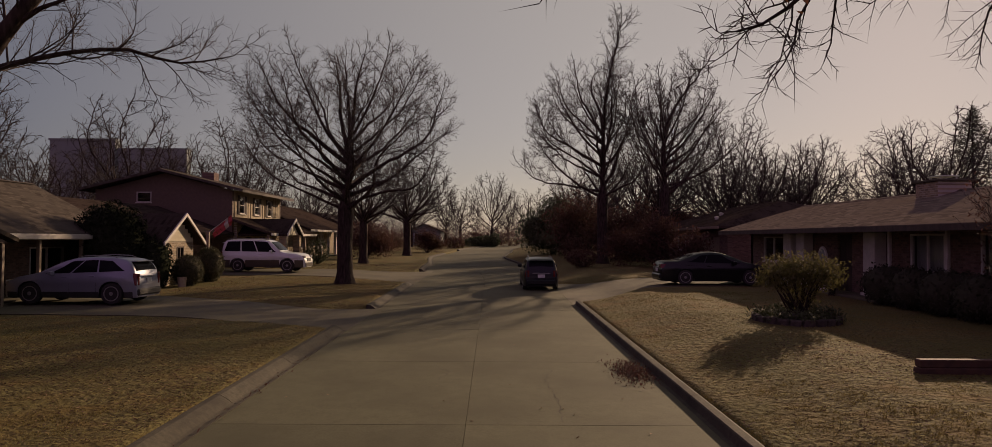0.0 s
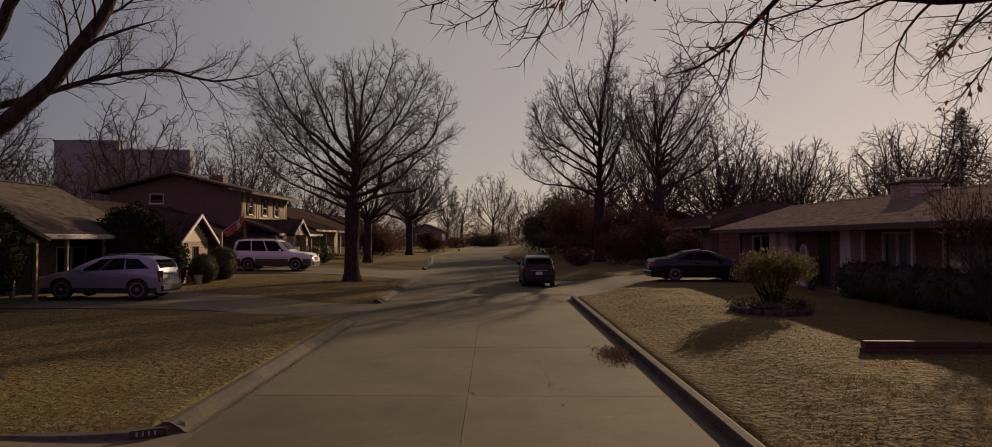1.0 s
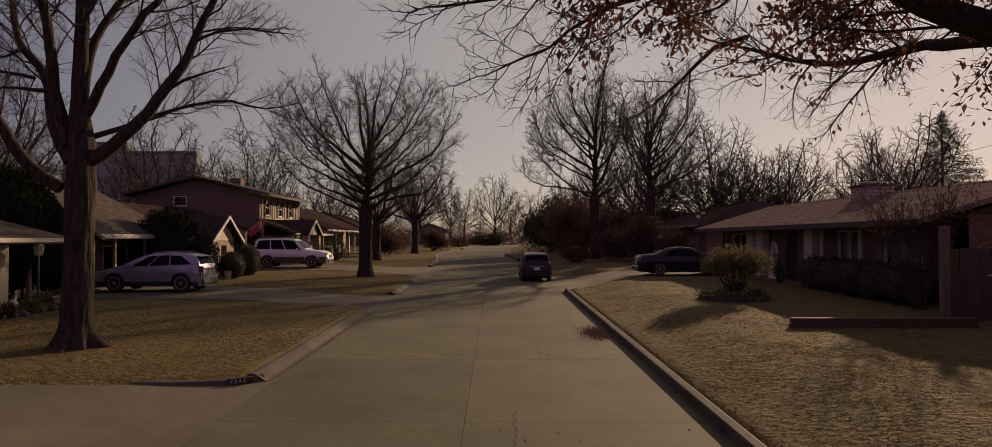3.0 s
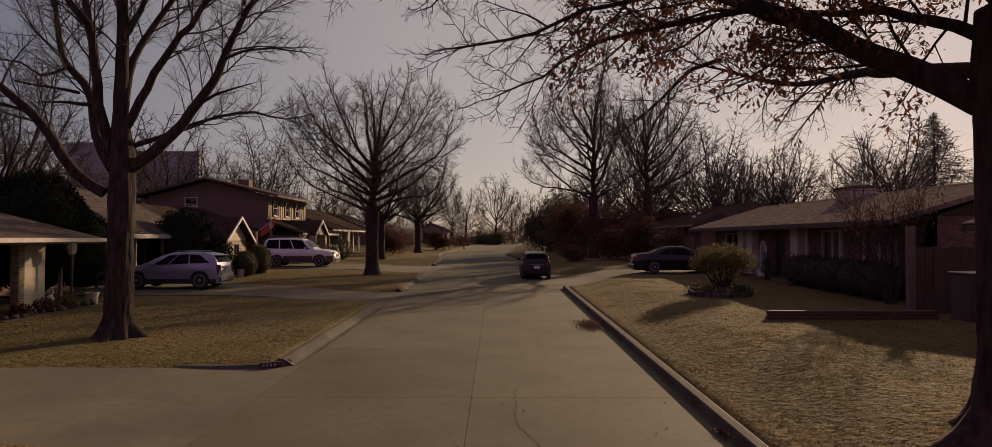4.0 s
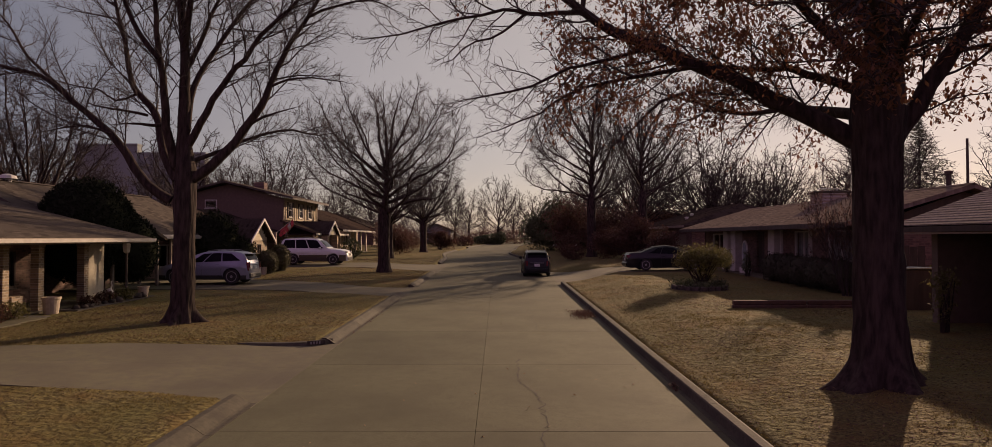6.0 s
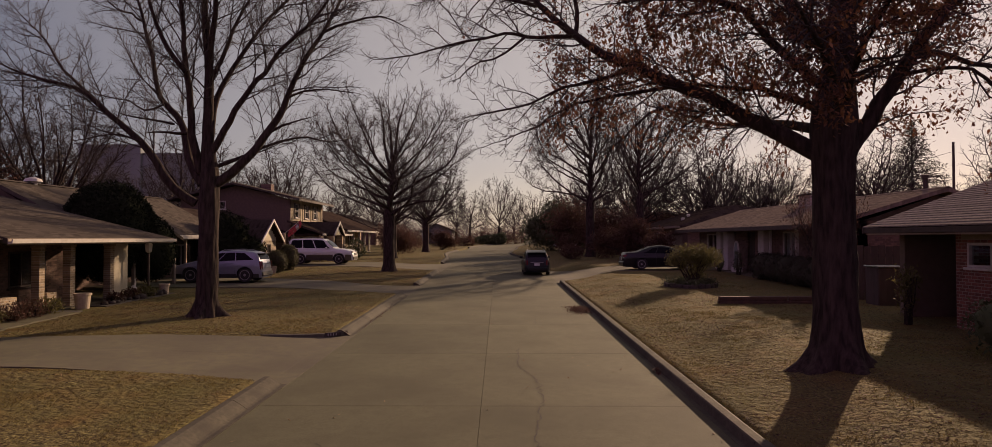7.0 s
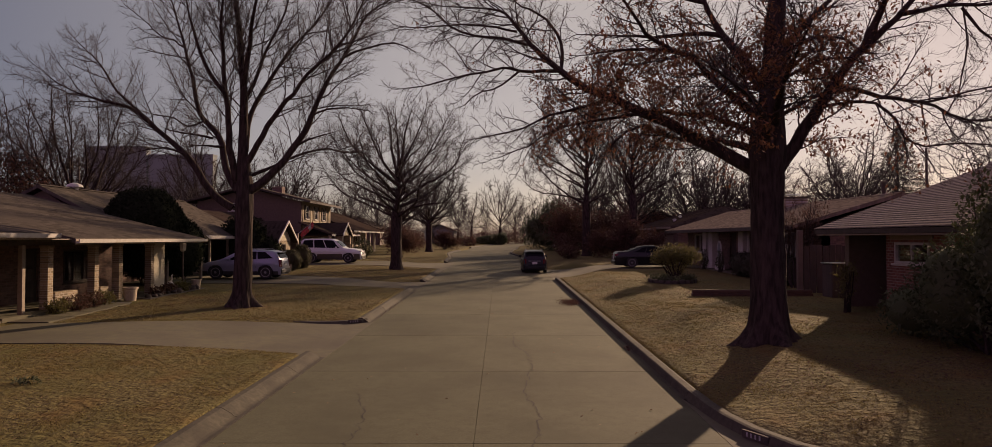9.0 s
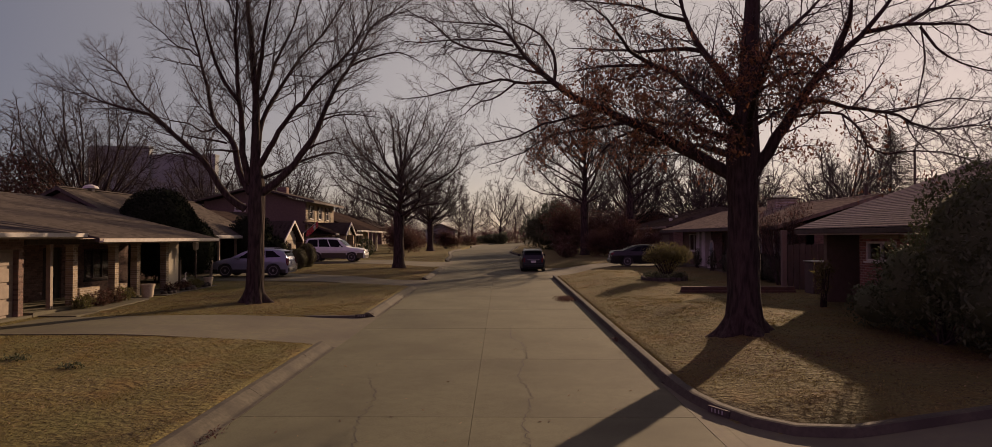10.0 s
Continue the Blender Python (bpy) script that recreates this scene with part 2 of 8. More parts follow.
# ---- mesh helpers ----
class MB:
    """Gathers vertices and faces of one mesh."""

    def __init__(self):
        self.v, self.f = [], []

    def face_set(self, verts, faces):
        o = len(self.v)
        self.v += [tuple(p) for p in verts]
        self.f += [tuple(i + o for i in f) for f in faces]
        return self

    def box(self, x0, x1, y0, y1, z0, z1, bev=0.0, top=None):
        """A box; bev: chamfered edges; top: a function (x, y) added to z."""
        if bev <= 0:
            vs = [(x, y, z) for z in (z0, z1) for x, y in ((x0, y0), (x1, y0), (x1, y1), (x0, y1))]
            fs = [(3, 2, 1, 0), (4, 5, 6, 7), (0, 1, 5, 4), (1, 2, 6, 5), (2, 3, 7, 6), (3, 0, 4, 7)]
        else:
            c = ((x0, x1), (y0, y1), (z0, z1))
            vs, idx = [], {}
            for a in range(3):
                for sx in (0, 1):
                    for sy in (0, 1):
                        for sz in (0, 1):
                            s = (sx, sy, sz)
                            p = [c[k][s[k]] + (0 if k == a else (bev if s[k] == 0 else -bev)) for k in range(3)]
                            idx[a, s] = len(vs)
                            vs.append(tuple(p))
            fs = []
            for a in range(3):
                b, d = (a + 1) % 3, (a + 2) % 3
                for s in (0, 1):
                    q = []
                    for u, w in ((0, 0), (1, 0), (1, 1), (0, 1)):
                        k = [0, 0, 0]
                        k[a], k[b], k[d] = s, u, w
                        q.append(idx[a, tuple(k)])
                    fs.append(tuple(q if s else q[::-1]))
            for a in range(3):
                b, d = (a + 1) % 3, (a + 2) % 3
                for sb in (0, 1):
                    for sd in (0, 1):
                        def key(axis, sa):
                            k = [0, 0, 0]
                            k[a], k[b], k[d] = sa, sb, sd
                            return idx[axis, tuple(k)]
                        q = (key(b, 0), key(b, 1), key(d, 1), key(d, 0))
                        fs.append(q if sb != sd else q[::-1])
            for sx in (0, 1):
                for sy in (0, 1):
                    for sz in (0, 1):
                        q = tuple(idx[a, (sx, sy, sz)] for a in range(3))
                        fs.append(q if (sx + sy + sz) % 2 else q[::-1])
        if top:
            vs = [(x, y, z + top(x, y)) for x, y, z in vs]
        return self.face_set(vs, fs)

    def slab(self, pts, th):
        """A plate whose upper face is the polygon pts, th thick, downwards."""
        n = len(pts)
        vs = [tuple(p) for p in pts] + [(p[0], p[1], p[2] - th) for p in pts]
        fs = [tuple(range(n)), tuple(range(2 * n - 1, n - 1, -1))]
        fs += [(i, n + i, n + (i + 1) % n, (i + 1) % n) for i in range(n)]
        return self.face_set(vs, fs)

    def prism(self, poly, axis, a, b):
        """The polygon poly, drawn out along an axis from a to b; poly holds the two other coordinates, in order."""
        def put(p, t):
            q = list(p)
            q.insert("xyz".index(axis), t)
            return tuple(q)
        n = len(poly)
        vs = [put(p, a) for p in poly] + [put(p, b) for p in poly]
        fs = [tuple(range(n))[::-1], tuple(range(n, 2 * n))] + [(i, (i + 1) % n, n + (i + 1) % n, n + i) for i in range(n)]
        return self.face_set(vs, fs)

    def tube(self, pts, radii, sides=6, cap=True):
        rings = []
        pts = [Vector(p) for p in pts]
        for i, p in enumerate(pts):
            d = (pts[min(i + 1, len(pts) - 1)] - pts[max(i - 1, 0)]).normalized()
            u = d.cross(Vector((0.31, 0.94, 0.13))).normalized()
            w = d.cross(u)
            r = radii[i]
            rings += [tuple(p + (u * math.cos(k * math.tau / sides) + w * math.sin(k * math.tau / sides)) * r) for k in range(sides)]
        fs = []
        for i in range(len(pts) - 1):
            for k in range(sides):
                a, b = i * sides + k, i * sides + (k + 1) % sides
                fs.append((a, b, b + sides, a + sides))
        if cap:
            fs.append(tuple(range(sides))[::-1])
            fs.append(tuple(range((len(pts) - 1) * sides, len(pts) * sides)))
        return self.face_set(rings, fs)

    def lathe(self, c, prof, sides=20, axis="z"):
        """Rings of (radius, height) about an axis through c."""
        vs, fs = [], []
        for r, h in prof:
            for k in range(sides):
                a = k * math.tau / sides
                u, w = r * math.cos(a), r * math.sin(a)
                vs.append((c[0] + u, c[1] + w, c[2] + h) if axis == "z" else (c[0] + u, c[1] + h, c[2] + w) if axis == "y" else (c[0] + h, c[1] + u, c[2] + w))
        for i in range(len(prof) - 1):
            for k in range(sides):
                a, b = i * sides + k, i * sides + (k + 1) % sides
                fs.append((a, b, b + sides, a + sides))
        fs.append(tuple(range(sides))[::-1])
        fs.append(tuple(range((len(prof) - 1) * sides, len(prof) * sides)))
        return self.face_set(vs, fs)


def part(name, mb, material, parent=None, label="", smooth=False):
    """Links what a MB holds as one mesh, under a thing or a part."""
    me = bpy.data.meshes.new(name)
    me.from_pydata(mb.v, [], mb.f)
    me.materials.append(material)
    bm = bmesh.new()
    bm.from_mesh(me)
    bmesh.ops.recalc_face_normals(bm, faces=bm.faces)
    bm.to_mesh(me)
    bm.free()
    if smooth:
        me.polygons.foreach_set("use_smooth", [True] * len(me.polygons))
    ob = new(name, me)
    if parent:
        ob.parent = parent
    if label:
        tagged(ob, label)
    return ob


def raw(name, verts, faces, material, parent=None, smooth=False):
    """A large mesh, without any clean-up."""
    me = bpy.data.meshes.new(name)
    me.from_pydata(verts, [], faces)
    me.materials.append(material)
    if smooth:
        me.polygons.foreach_set("use_smooth", [True] * len(me.polygons))
    ob = new(name, me)
    if parent:
        ob.parent = parent
    return ob


def thing(name, label, category, group="", kind=""):
    return tagged(new(name), label, category, group, kind)


def bezier_ease(t):
    t = min(max(t, 0.0), 1.0)
    return t * t * (3 - 2 * t)


# ---- the lie of the land ----
SLOPE = 0.0125
LEFT_GUTTER, RIGHT_KERB = -4.02, 3.08
LEFT_BACK, RIGHT_BACK = -4.35, 3.27


def road_z(y):
    return SLOPE * min(max(y, -60.0), 150.0)


def bend(y):
    """How far the street swings aside at y."""
    ks = ((-500, 0), (34, 0), (50, -0.8), (66, -1.9), (86, -0.6), (136, 6.5), (200, 20), (900, 200))
    for (a, u), (b, w) in zip(ks, ks[1:]):
        if y <= b:
            return u + (w - u) * ((y - a) / (b - a) if b > 136 or a < 34 else bezier_ease((y - a) / (b - a)))
    return 200


# drives: lists of (x, y near, y far), from the road inwards
DRIVE_GARAGE = [(-3.92, 1.0, 7.05), (-4.24, 1.2, 6.74), (-4.6, 1.45, 6.53), (-5.0, 1.55, 6.44), (-5.8, 1.7, 6.33), (-9.5, 1.6, 5.2), (-13.3, 1.5, 4.6)]
DRIVE_SILVER = [(-3.92, 17.2, 22.5), (-4.6, 17.5, 22.1), (-6.0, 17.9, 21.8), (-9.5, 18.2, 22.6), (-13.0, 18.4, 24.2), (-17.6, 18.4, 24.4)]
DRIVE_WHITE = [(-3.92, 32.6, 43.6), (-4.6, 33.2, 43.0), (-7.5, 34.6, 41.2), (-12.0, 35.2, 40.6), (-17.0, 35.2, 40.6)]
DRIVE_DARK = [(3.0, 23.9, 34.0), (3.5, 24.5, 33.4), (5.5, 26.2, 32.0), (9.0, 26.8, 31.0), (13.0, 27.0, 31.0)]
DRIVE_CORNER = [(3.0, -11.5, -2.2), (3.09, -11.4, -2.85), (3.16, -11.4, -3.55), (3.32, -11.3, -4.25), (3.62, -11.0, -4.95), (4.05, -10.8, -5.47), (4.7, -10.7, -5.78), (5.6, -10.6, -5.88), (10.4, -10.4, -5.88)]
DRIVES = (DRIVE_GARAGE, DRIVE_SILVER, DRIVE_WHITE, DRIVE_DARK, DRIVE_CORNER)


def drive_depth(x, y):
    """How far inside a drive's edges the place lies (negative: outside)."""
    best = -9.0
    for d in DRIVES:
        for (xa, a0, b0), (xb, a1, b1) in zip(d, d[1:]):
            if min(xa, xb) <= x <= max(xa, xb):
                t = (x - xa) / (xb - xa)
                best = max(best, min(y - a0 - (a1 - a0) * t, b0 + (b1 - b0) * t - y))
    return best


def rise(x):
    """The lawn's height over the road, x from the street's own middle."""
    if x < LEFT_BACK:
        return 0.13 + 0.13 * bezier_ease((LEFT_BACK - x) / 6)
    if x > RIGHT_BACK:
        return 0.13 + 0.36 * bezier_ease((x - RIGHT_BACK) / 2.8)
    return 0.0


def drive_rise(x):
    return rise(x) * bezier_ease((abs(x + 0.5) - 3.4) / 5.0)


def land(x, y):
    """The height of the lawns; within the kerbs, of the road."""
    u = x - bend(y)
    z = rise(u)
    if -18 < x < 14 and -12 < y < 45:
        d = drive_depth(x, y)
        w = bezier_ease((d + 0.05) / 0.1)
        if d > -6:
            z = min(z, drive_rise(u) + 0.055 + 0.13 * max(-d, 0.0))
        z = z * (1 - w) + drive_rise(u) * w
    return road_z(y) + z


# ---- ground, road, kerbs, drives ----
def build_ground():
    xs = [-900, -500, -300, -200, -140, -100, -70, -50, -40, -32, -26, -22] + [-20 + i * 0.5 for i in range(26)] + [-7 + i * 0.2 for i in range(14)] + [LEFT_BACK, LEFT_BACK + 0.03]
    xs += [RIGHT_BACK - 0.03, RIGHT_BACK] + [3.4 + i * 0.2 for i in range(14)] + [6.2 + i * 0.4 for i in range(14)] + [12 + i for i in range(12)] + [26, 32, 40, 50, 70, 100, 140, 200, 300, 500, 900]
    xs = sorted(set(xs))
    ys = [-400, -200, -120, -80, -60, -50, -40, -32, -26, -22] + [-20 + i * 0.6 for i in range(14)] + [-11.5 + i * 0.18 for i in range(270)] + [37.2 + i * 0.4 for i in range(20)]
    ys += [45.4 + i * 1.6 for i in range(30)] + [95, 102, 110, 120, 130, 140, 150, 170, 200, 260, 340, 450, 600, 900]
    ys = sorted(ys)
    vs, fs = [], []
    for y in ys:
        for x in xs:
            inner = LEFT_BACK < x < RIGHT_BACK
            gx = x + (bend(y) if abs(x) < 30 else bend(y) * max(0.0, 1 - (abs(x) - 30) / 60))
            z = land(gx, y) if not inner else road_z(y) - 0.25
            if not inner and -20 < x < 24 and -20 < y < 60:
                z += 0.02 * noise.noise((gx * 0.8, y * 0.8, 0.3)) if drive_depth(gx, y) < -0.3 else -0.02
            vs.append((gx, y, z))
    n = len(xs)
    for j in range(len(ys) - 1):
        for i in range(n - 1):
            a = j * n + i
            fs.append((a, a + 1, a + n + 1, a + n))
    g = raw("ground", vs, fs, M_GRASS, smooth=True)
    tagged(g, "dormant brown lawn grass on gently rising ground", "ground", kind="structure")


build_ground()

road = tagged(new("road"), "pale worn concrete street with joints and cracks", "road", kind="structure")
JOINT = -0.39
ROW = 4.45


def road_slab(x0, x1, y0, y1):
    g, k, nx, ny = 0.003, 0.007, 4, 3
    mb = MB()
    xs = [x0 + g + (x1 - x0 - 2 * g) * i / nx for i in range(nx + 1)]
    ys = [y0 + k + (y1 - y0 - 2 * k) * j / ny for j in range(ny + 1)]
    top = [(x + bend(y), y, road_z(y)) for y in ys for x in xs]
    n = nx + 1
    fs = [(j * n + i, j * n + i + 1, (j + 1) * n + i + 1, (j + 1) * n + i) for j in range(ny) for i in range(nx)]
    rim = [i for i in range(n)] + [j * n + nx for j in range(1, ny + 1)] + [ny * n + i for i in range(nx - 1, -1, -1)] + [j * n for j in range(ny - 1, 0, -1)]
    low = [(top[i][0], top[i][1], top[i][2] - 0.12) for i in rim]
    o = len(top)
    m = len(rim)
    fs += [(rim[(k + 1) % m], rim[k], o + k, o + (k + 1) % m) for k in range(m)]
    return mb.face_set(top + low, fs)


def kerb_run(side, y0, y1, name="kerb_piece", parent=None):
    """A stretch of kerb, in pieces with joints between."""
    if side == "right":
        prof = [(3.0, -0.06), (3.0, 0.004), (RIGHT_KERB, 0.004), (3.10, 0.12), (3.12, 0.14), (3.23, 0.15), (3.265, 0.14), (3.28, -0.06)]
    else:
        prof = [(-4.38, -0.06), (-4.37, 0.13), (-4.34, 0.145), (-4.25, 0.14), (-4.15, 0.085), (-4.06, 0.02), (-4.02, 0.005), (-3.94, 0.004), (-3.94, -0.06)]
    y = y0
    while y < y1 - 0.05:
        e = min(y + 3.05, y1)
        mb, vs = MB(), []
        steps = 3
        for j in range(steps + 1):
            yy = y + 0.005 + (e - y - 0.01) * j / steps
            vs += [(px + bend(yy), yy, road_z(yy) + pz) for px, pz in prof]
        n = len(prof)
        fs = [(j * n + i, j * n + i + 1, (j + 1) * n + i + 1, (j + 1) * n + i) for j in range(steps) for i in range(n - 1)]
        fs += [tuple(range(n)), tuple(range(steps * n, steps * n + n))]
        part(name, mb.face_set(vs, fs), M_KERB, parent)
        y = e


kerb_left = tagged(new("kerb_left"), "low rolled concrete kerb along the street", "kerb", kind="structure")
kerb_right = tagged(new("kerb_right"), "upright concrete kerb along the street", "kerb", kind="structure")
for a, b in ((-40, 1.3), (6.75, 17.4), (22.3, 32.6), (43.5, 76), (90, 150)):
    kerb_run("left", a, b, parent=kerb_left)
for a, b in ((-40, -11.5), (-2.3, 24.0), (34.0, 150)):
    kerb_run("right", a, b, parent=kerb_right)


def kerb_curve(pts, h0, h1, parent, flip=1):
    """A kerb that turns into a drive; it sinks from height h0 to h1."""
    mb, vs, n = MB(), [], len(pts)
    for i, p in enumerate(pts):
        q, r = Vector(pts[max(i - 1, 0)]), Vector(pts[min(i + 1, n - 1)])
        d = (r - q).normalized()
        s = Vector((d.y, -d.x)) * flip
        h = h0 + (h1 - h0) * i / (n - 1)
        for off, z in ((0.0, -0.1), (0.0, 0.004), (0.05, h * 0.92), (0.09, h), (0.19, h), (0.22, h - 0.02), (0.22, -0.1)):
            x, y = p[0] + s.x * off, p[1] + s.y * off
            vs.append((x, y, road_z(y) + drive_rise(x) + z))
    m = 7
    fs = [(i * m + k, i * m + k + 1, (i + 1) * m + k + 1, (i + 1) * m + k) for i in range(n - 1) for k in range(m - 1)]
    fs += [tuple(range(m)), tuple(range((n - 1) * m, n * m))]
    return part("kerb_return", mb.face_set(vs, fs), M_KERB, parent)


# the returns at the drives of the near lawns
kerb_curve([(3.07, -2.3), (3.09, -3.0), (3.16, -3.7), (3.32, -4.4), (3.62, -5.1), (4.05, -5.6), (4.7, -5.9), (5.6, -6.0), (6.6, -6.0), (8.5, -6.0), (10.3, -6.0)], 0.15, 0.11, kerb_right, -1)
kerb_curve([(-4.08, 6.85), (-4.24, 6.62), (-4.6, 6.42), (-5.0, 6.34), (-5.5, 6.27), (-6.2, 6.22)], 0.12, 0.04, kerb_left, 1)


def drive(label, outline, cuts):
    """A concrete drive: outline is a list of (x, y near, y far); the slabs between neighbours are pieces."""
    d = tagged(new("driveway"), label, "driveway", kind="structure")
    for (x0, a0, b0), (x1, a1, b1) in zip(outline, outline[1:]):
        for k in range(cuts):
            mb, vs, nx, ny = MB(), [], 6, 4
            for i in range(nx + 1):
                t = (i / nx) * 0.9996 + 0.0002
                x = x0 + (x1 - x0) * t
                lo, hi = a0 + (a1 - a0) * t, b0 + (b1 - b0) * t
                for j in range(ny + 1):
                    y = lo + (hi - lo) * (k + 0.0005 + 0.999 * j / ny) / cuts
                    z = road_z(y) + drive_rise(x - bend(y)) + 0.004
                    vs.append((x, y, z))
            n = ny + 1
            fs = [(i * n + j, i * n + j + 1, (i + 1) * n + j + 1, (i + 1) * n + j) for i in range(nx) for j in range(ny)]
            rim = list(range(n)) + [i * n + ny for i in range(1, nx + 1)] + [nx * n + j for j in range(ny - 1, -1, -1)] + [i * n for i in range(nx - 1, 0, -1)]
            o, m = len(vs), len(rim)
            vs += [(vs[i][0], vs[i][1], vs[i][2] - 0.15) for i in rim]
            fs += [(rim[q], rim[(q + 1) % m], o + (q + 1) % m, o + q) for q in range(m)]
            part("slab", mb.face_set(vs, fs), M_DRIVE, d)
    return d


drive("pale concrete driveway leading to a garage", DRIVE_GARAGE, 2)
drive("pale concrete driveway below a parked silver car", DRIVE_SILVER, 2)
drive("pale concrete driveway below a parked white car", DRIVE_WHITE, 2)
drive("pale concrete driveway below a parked dark car", DRIVE_DARK, 2)
drive("pale concrete driveway at a kerb return", DRIVE_CORNER, 2)


# ---- houses ----
def wall_boxes(mb, axis, c0, c1, u0, u1, z0, z1, openings=()):
    """A wall between c0 and c1 (its thickness) that runs from u0 to u1 with openings (ua, ub, za, zb) cut through."""
    us = sorted({u0, u1, *(o[0] for o in openings), *(o[1] for o in openings)})
    zs = sorted({z0, z1, *(o[2] for o in openings), *(o[3] for o in openings)})
    nu, nz = len(us), len(zs)

    def solid(i, j):
        if not (0 <= i < nu - 1 and 0 <= j < nz - 1):
            return False
        u, z = (us[i] + us[i + 1]) / 2, (zs[j] + zs[j + 1]) / 2
        return not any(o[0] < u < o[1] and o[2] < z < o[3] for o in openings)

    vs = [((c, u, z) if axis == "x" else (u, c, z)) for c in (c0, c1) for u in us for z in zs]

    def at(s, i, j):
        return s * nu * nz + i * nz + j

    fs = []
    for i in range(nu - 1):
        for j in range(nz - 1):
            if solid(i, j):
                fs += [(at(s, i, j), at(s, i + 1, j), at(s, i + 1, j + 1), at(s, i, j + 1)) for s in (0, 1)]
                for di, dj, e in ((-1, 0, ((0, 0), (0, 1))), (1, 0, ((1, 0), (1, 1))), (0, -1, ((0, 0), (1, 0))), (0, 1, ((0, 1), (1, 1)))):
                    if not solid(i + di, j + dj):
                        (p, q), (r, t) = e
                        fs.append((at(0, i + p, j + q), at(0, i + r, j + t), at(1, i + r, j + t), at(1, i + p, j + q)))
    used = sorted({k for f in fs for k in f})
    back = {k: n for n, k in enumerate(used)}
    return mb.face_set([vs[k] for k in used], [tuple(back[k] for k in f) for f in fs])


def abox(mb, axis, c0, c1, u0, u1, z0, z1, bev=0.0):
    return mb.box(c0, c1, u0, u1, z0, z1, bev) if axis == "x" else mb.box(u0, u1, c0, c1, z0, z1, bev)


def window(parent, axis, c, out, u0, u1, z0, z1, material=None, mullions=1, rails=0, curtain=False, label="white framed window"):
    """A window in the plane c; out is +1 or -1, the way outside. frame, sill, panes."""
    material = material or M_TRIM
    f = 0.06
    lo, hi = sorted((c - 0.09 * out, c + 0.025 * out))
    mb = MB()
    for a, b, za, zb in ((u0, u0 + f, z0, z1), (u1 - f, u1, z0, z1), (u0 + f, u1 - f, z0, z0 + f), (u0 + f, u1 - f, z1 - f, z1)):
        abox(mb, axis, lo, hi, a, b, za, zb, 0.006)
    fr = part("window", mb, material, parent, label)
    for k in range(mullions):
        u = u0 + (u1 - u0) * (k + 1) / (mullions + 1)
        part("mullion", abox(MB(), axis, *sorted((c - 0.07 * out, c + 0.015 * out)), u - 0.025, u + 0.025, z0 + f, z1 - f, 0.005), material, fr)
    for k in range(rails):
        z = z0 + (z1 - z0) * (k + 1) / (rails + 1)
        part("glazing_bar", abox(MB(), axis, *sorted((c - 0.065 * out, c + 0.01 * out)), u0 + f, u1 - f, z - 0.02, z + 0.02, 0.004), material, fr)
    part("sill", abox(MB(), axis, *sorted((c - 0.05 * out, c + 0.09 * out)), u0 - 0.05, u1 + 0.05, z0 - 0.06, z0 - 0.003, 0.01), material, fr)
    pane = part("pane", abox(MB(), axis, *sorted((c - 0.045 * out, c - 0.05 * out)), u0 + f - 0.01, u1 - f + 0.01, z0 + f - 0.01, z1 - f + 0.01), M_GLASS, fr)
    if curtain:
        mb, n = MB(), 14
        vs = []
        for i in range(n + 1):
            u = u0 + 0.05 + (u1 - u0 - 0.1) * i / n
            d = c - out * (0.16 + 0.025 * (i % 2))
            for z in (z0 + 0.05, z1 - 0.03):
                vs.append((d, u, z) if axis == "x" else (u, d, z))
        part("curtain", mb.face_set(vs, [(2 * i, 2 * i + 2, 2 * i + 3, 2 * i + 1) for i in range(n)]), M_CURTAIN, fr, "drawn white curtain")
    return fr


def gable_roof_y(parent, xe0, xe1, ze, xr, zr, y0, y1, material, th=0.16, label="", trim=M_TRIM_TAN, ze1=None):
    """A gable roof with its ridge along y; eaves at xe0 and xe1."""
    ze1 = ze if ze1 is None else ze1
    for name, xe, z in (("roof_slope", xe0, ze), ("roof_slope", xe1, ze1)):
        mb = MB()
        n = 8
        a, b = (xe, z), (xr, zr)
        mb.slab([(a[0], y0, a[1]), (a[0], y1, a[1]), (b[0], y1, b[1]), (b[0], y0, b[1])], th)
        rs = part(name, mb, material, parent, label)
        s = 1 if xe > xr else -1
        part("fascia", MB().box(*sorted((xe + 0.003 * s, xe + 0.028 * s)), y0, y1, z - th - 0.03, z - 0.015, 0.004), trim, rs)
    part("ridge_cap", MB().prism([(xr - 0.16, zr - 0.035), (xr, zr + 0.035), (xr + 0.16, zr - 0.035), (xr, zr - 0.05)], "y", y0, y1), material, parent)


def gable_end(mb, y0, y1, x0, x1, z0, xr, zr):
    return mb.prism([(x0, z0), (x1, z0), (xr, zr)], "y", y0, y1)


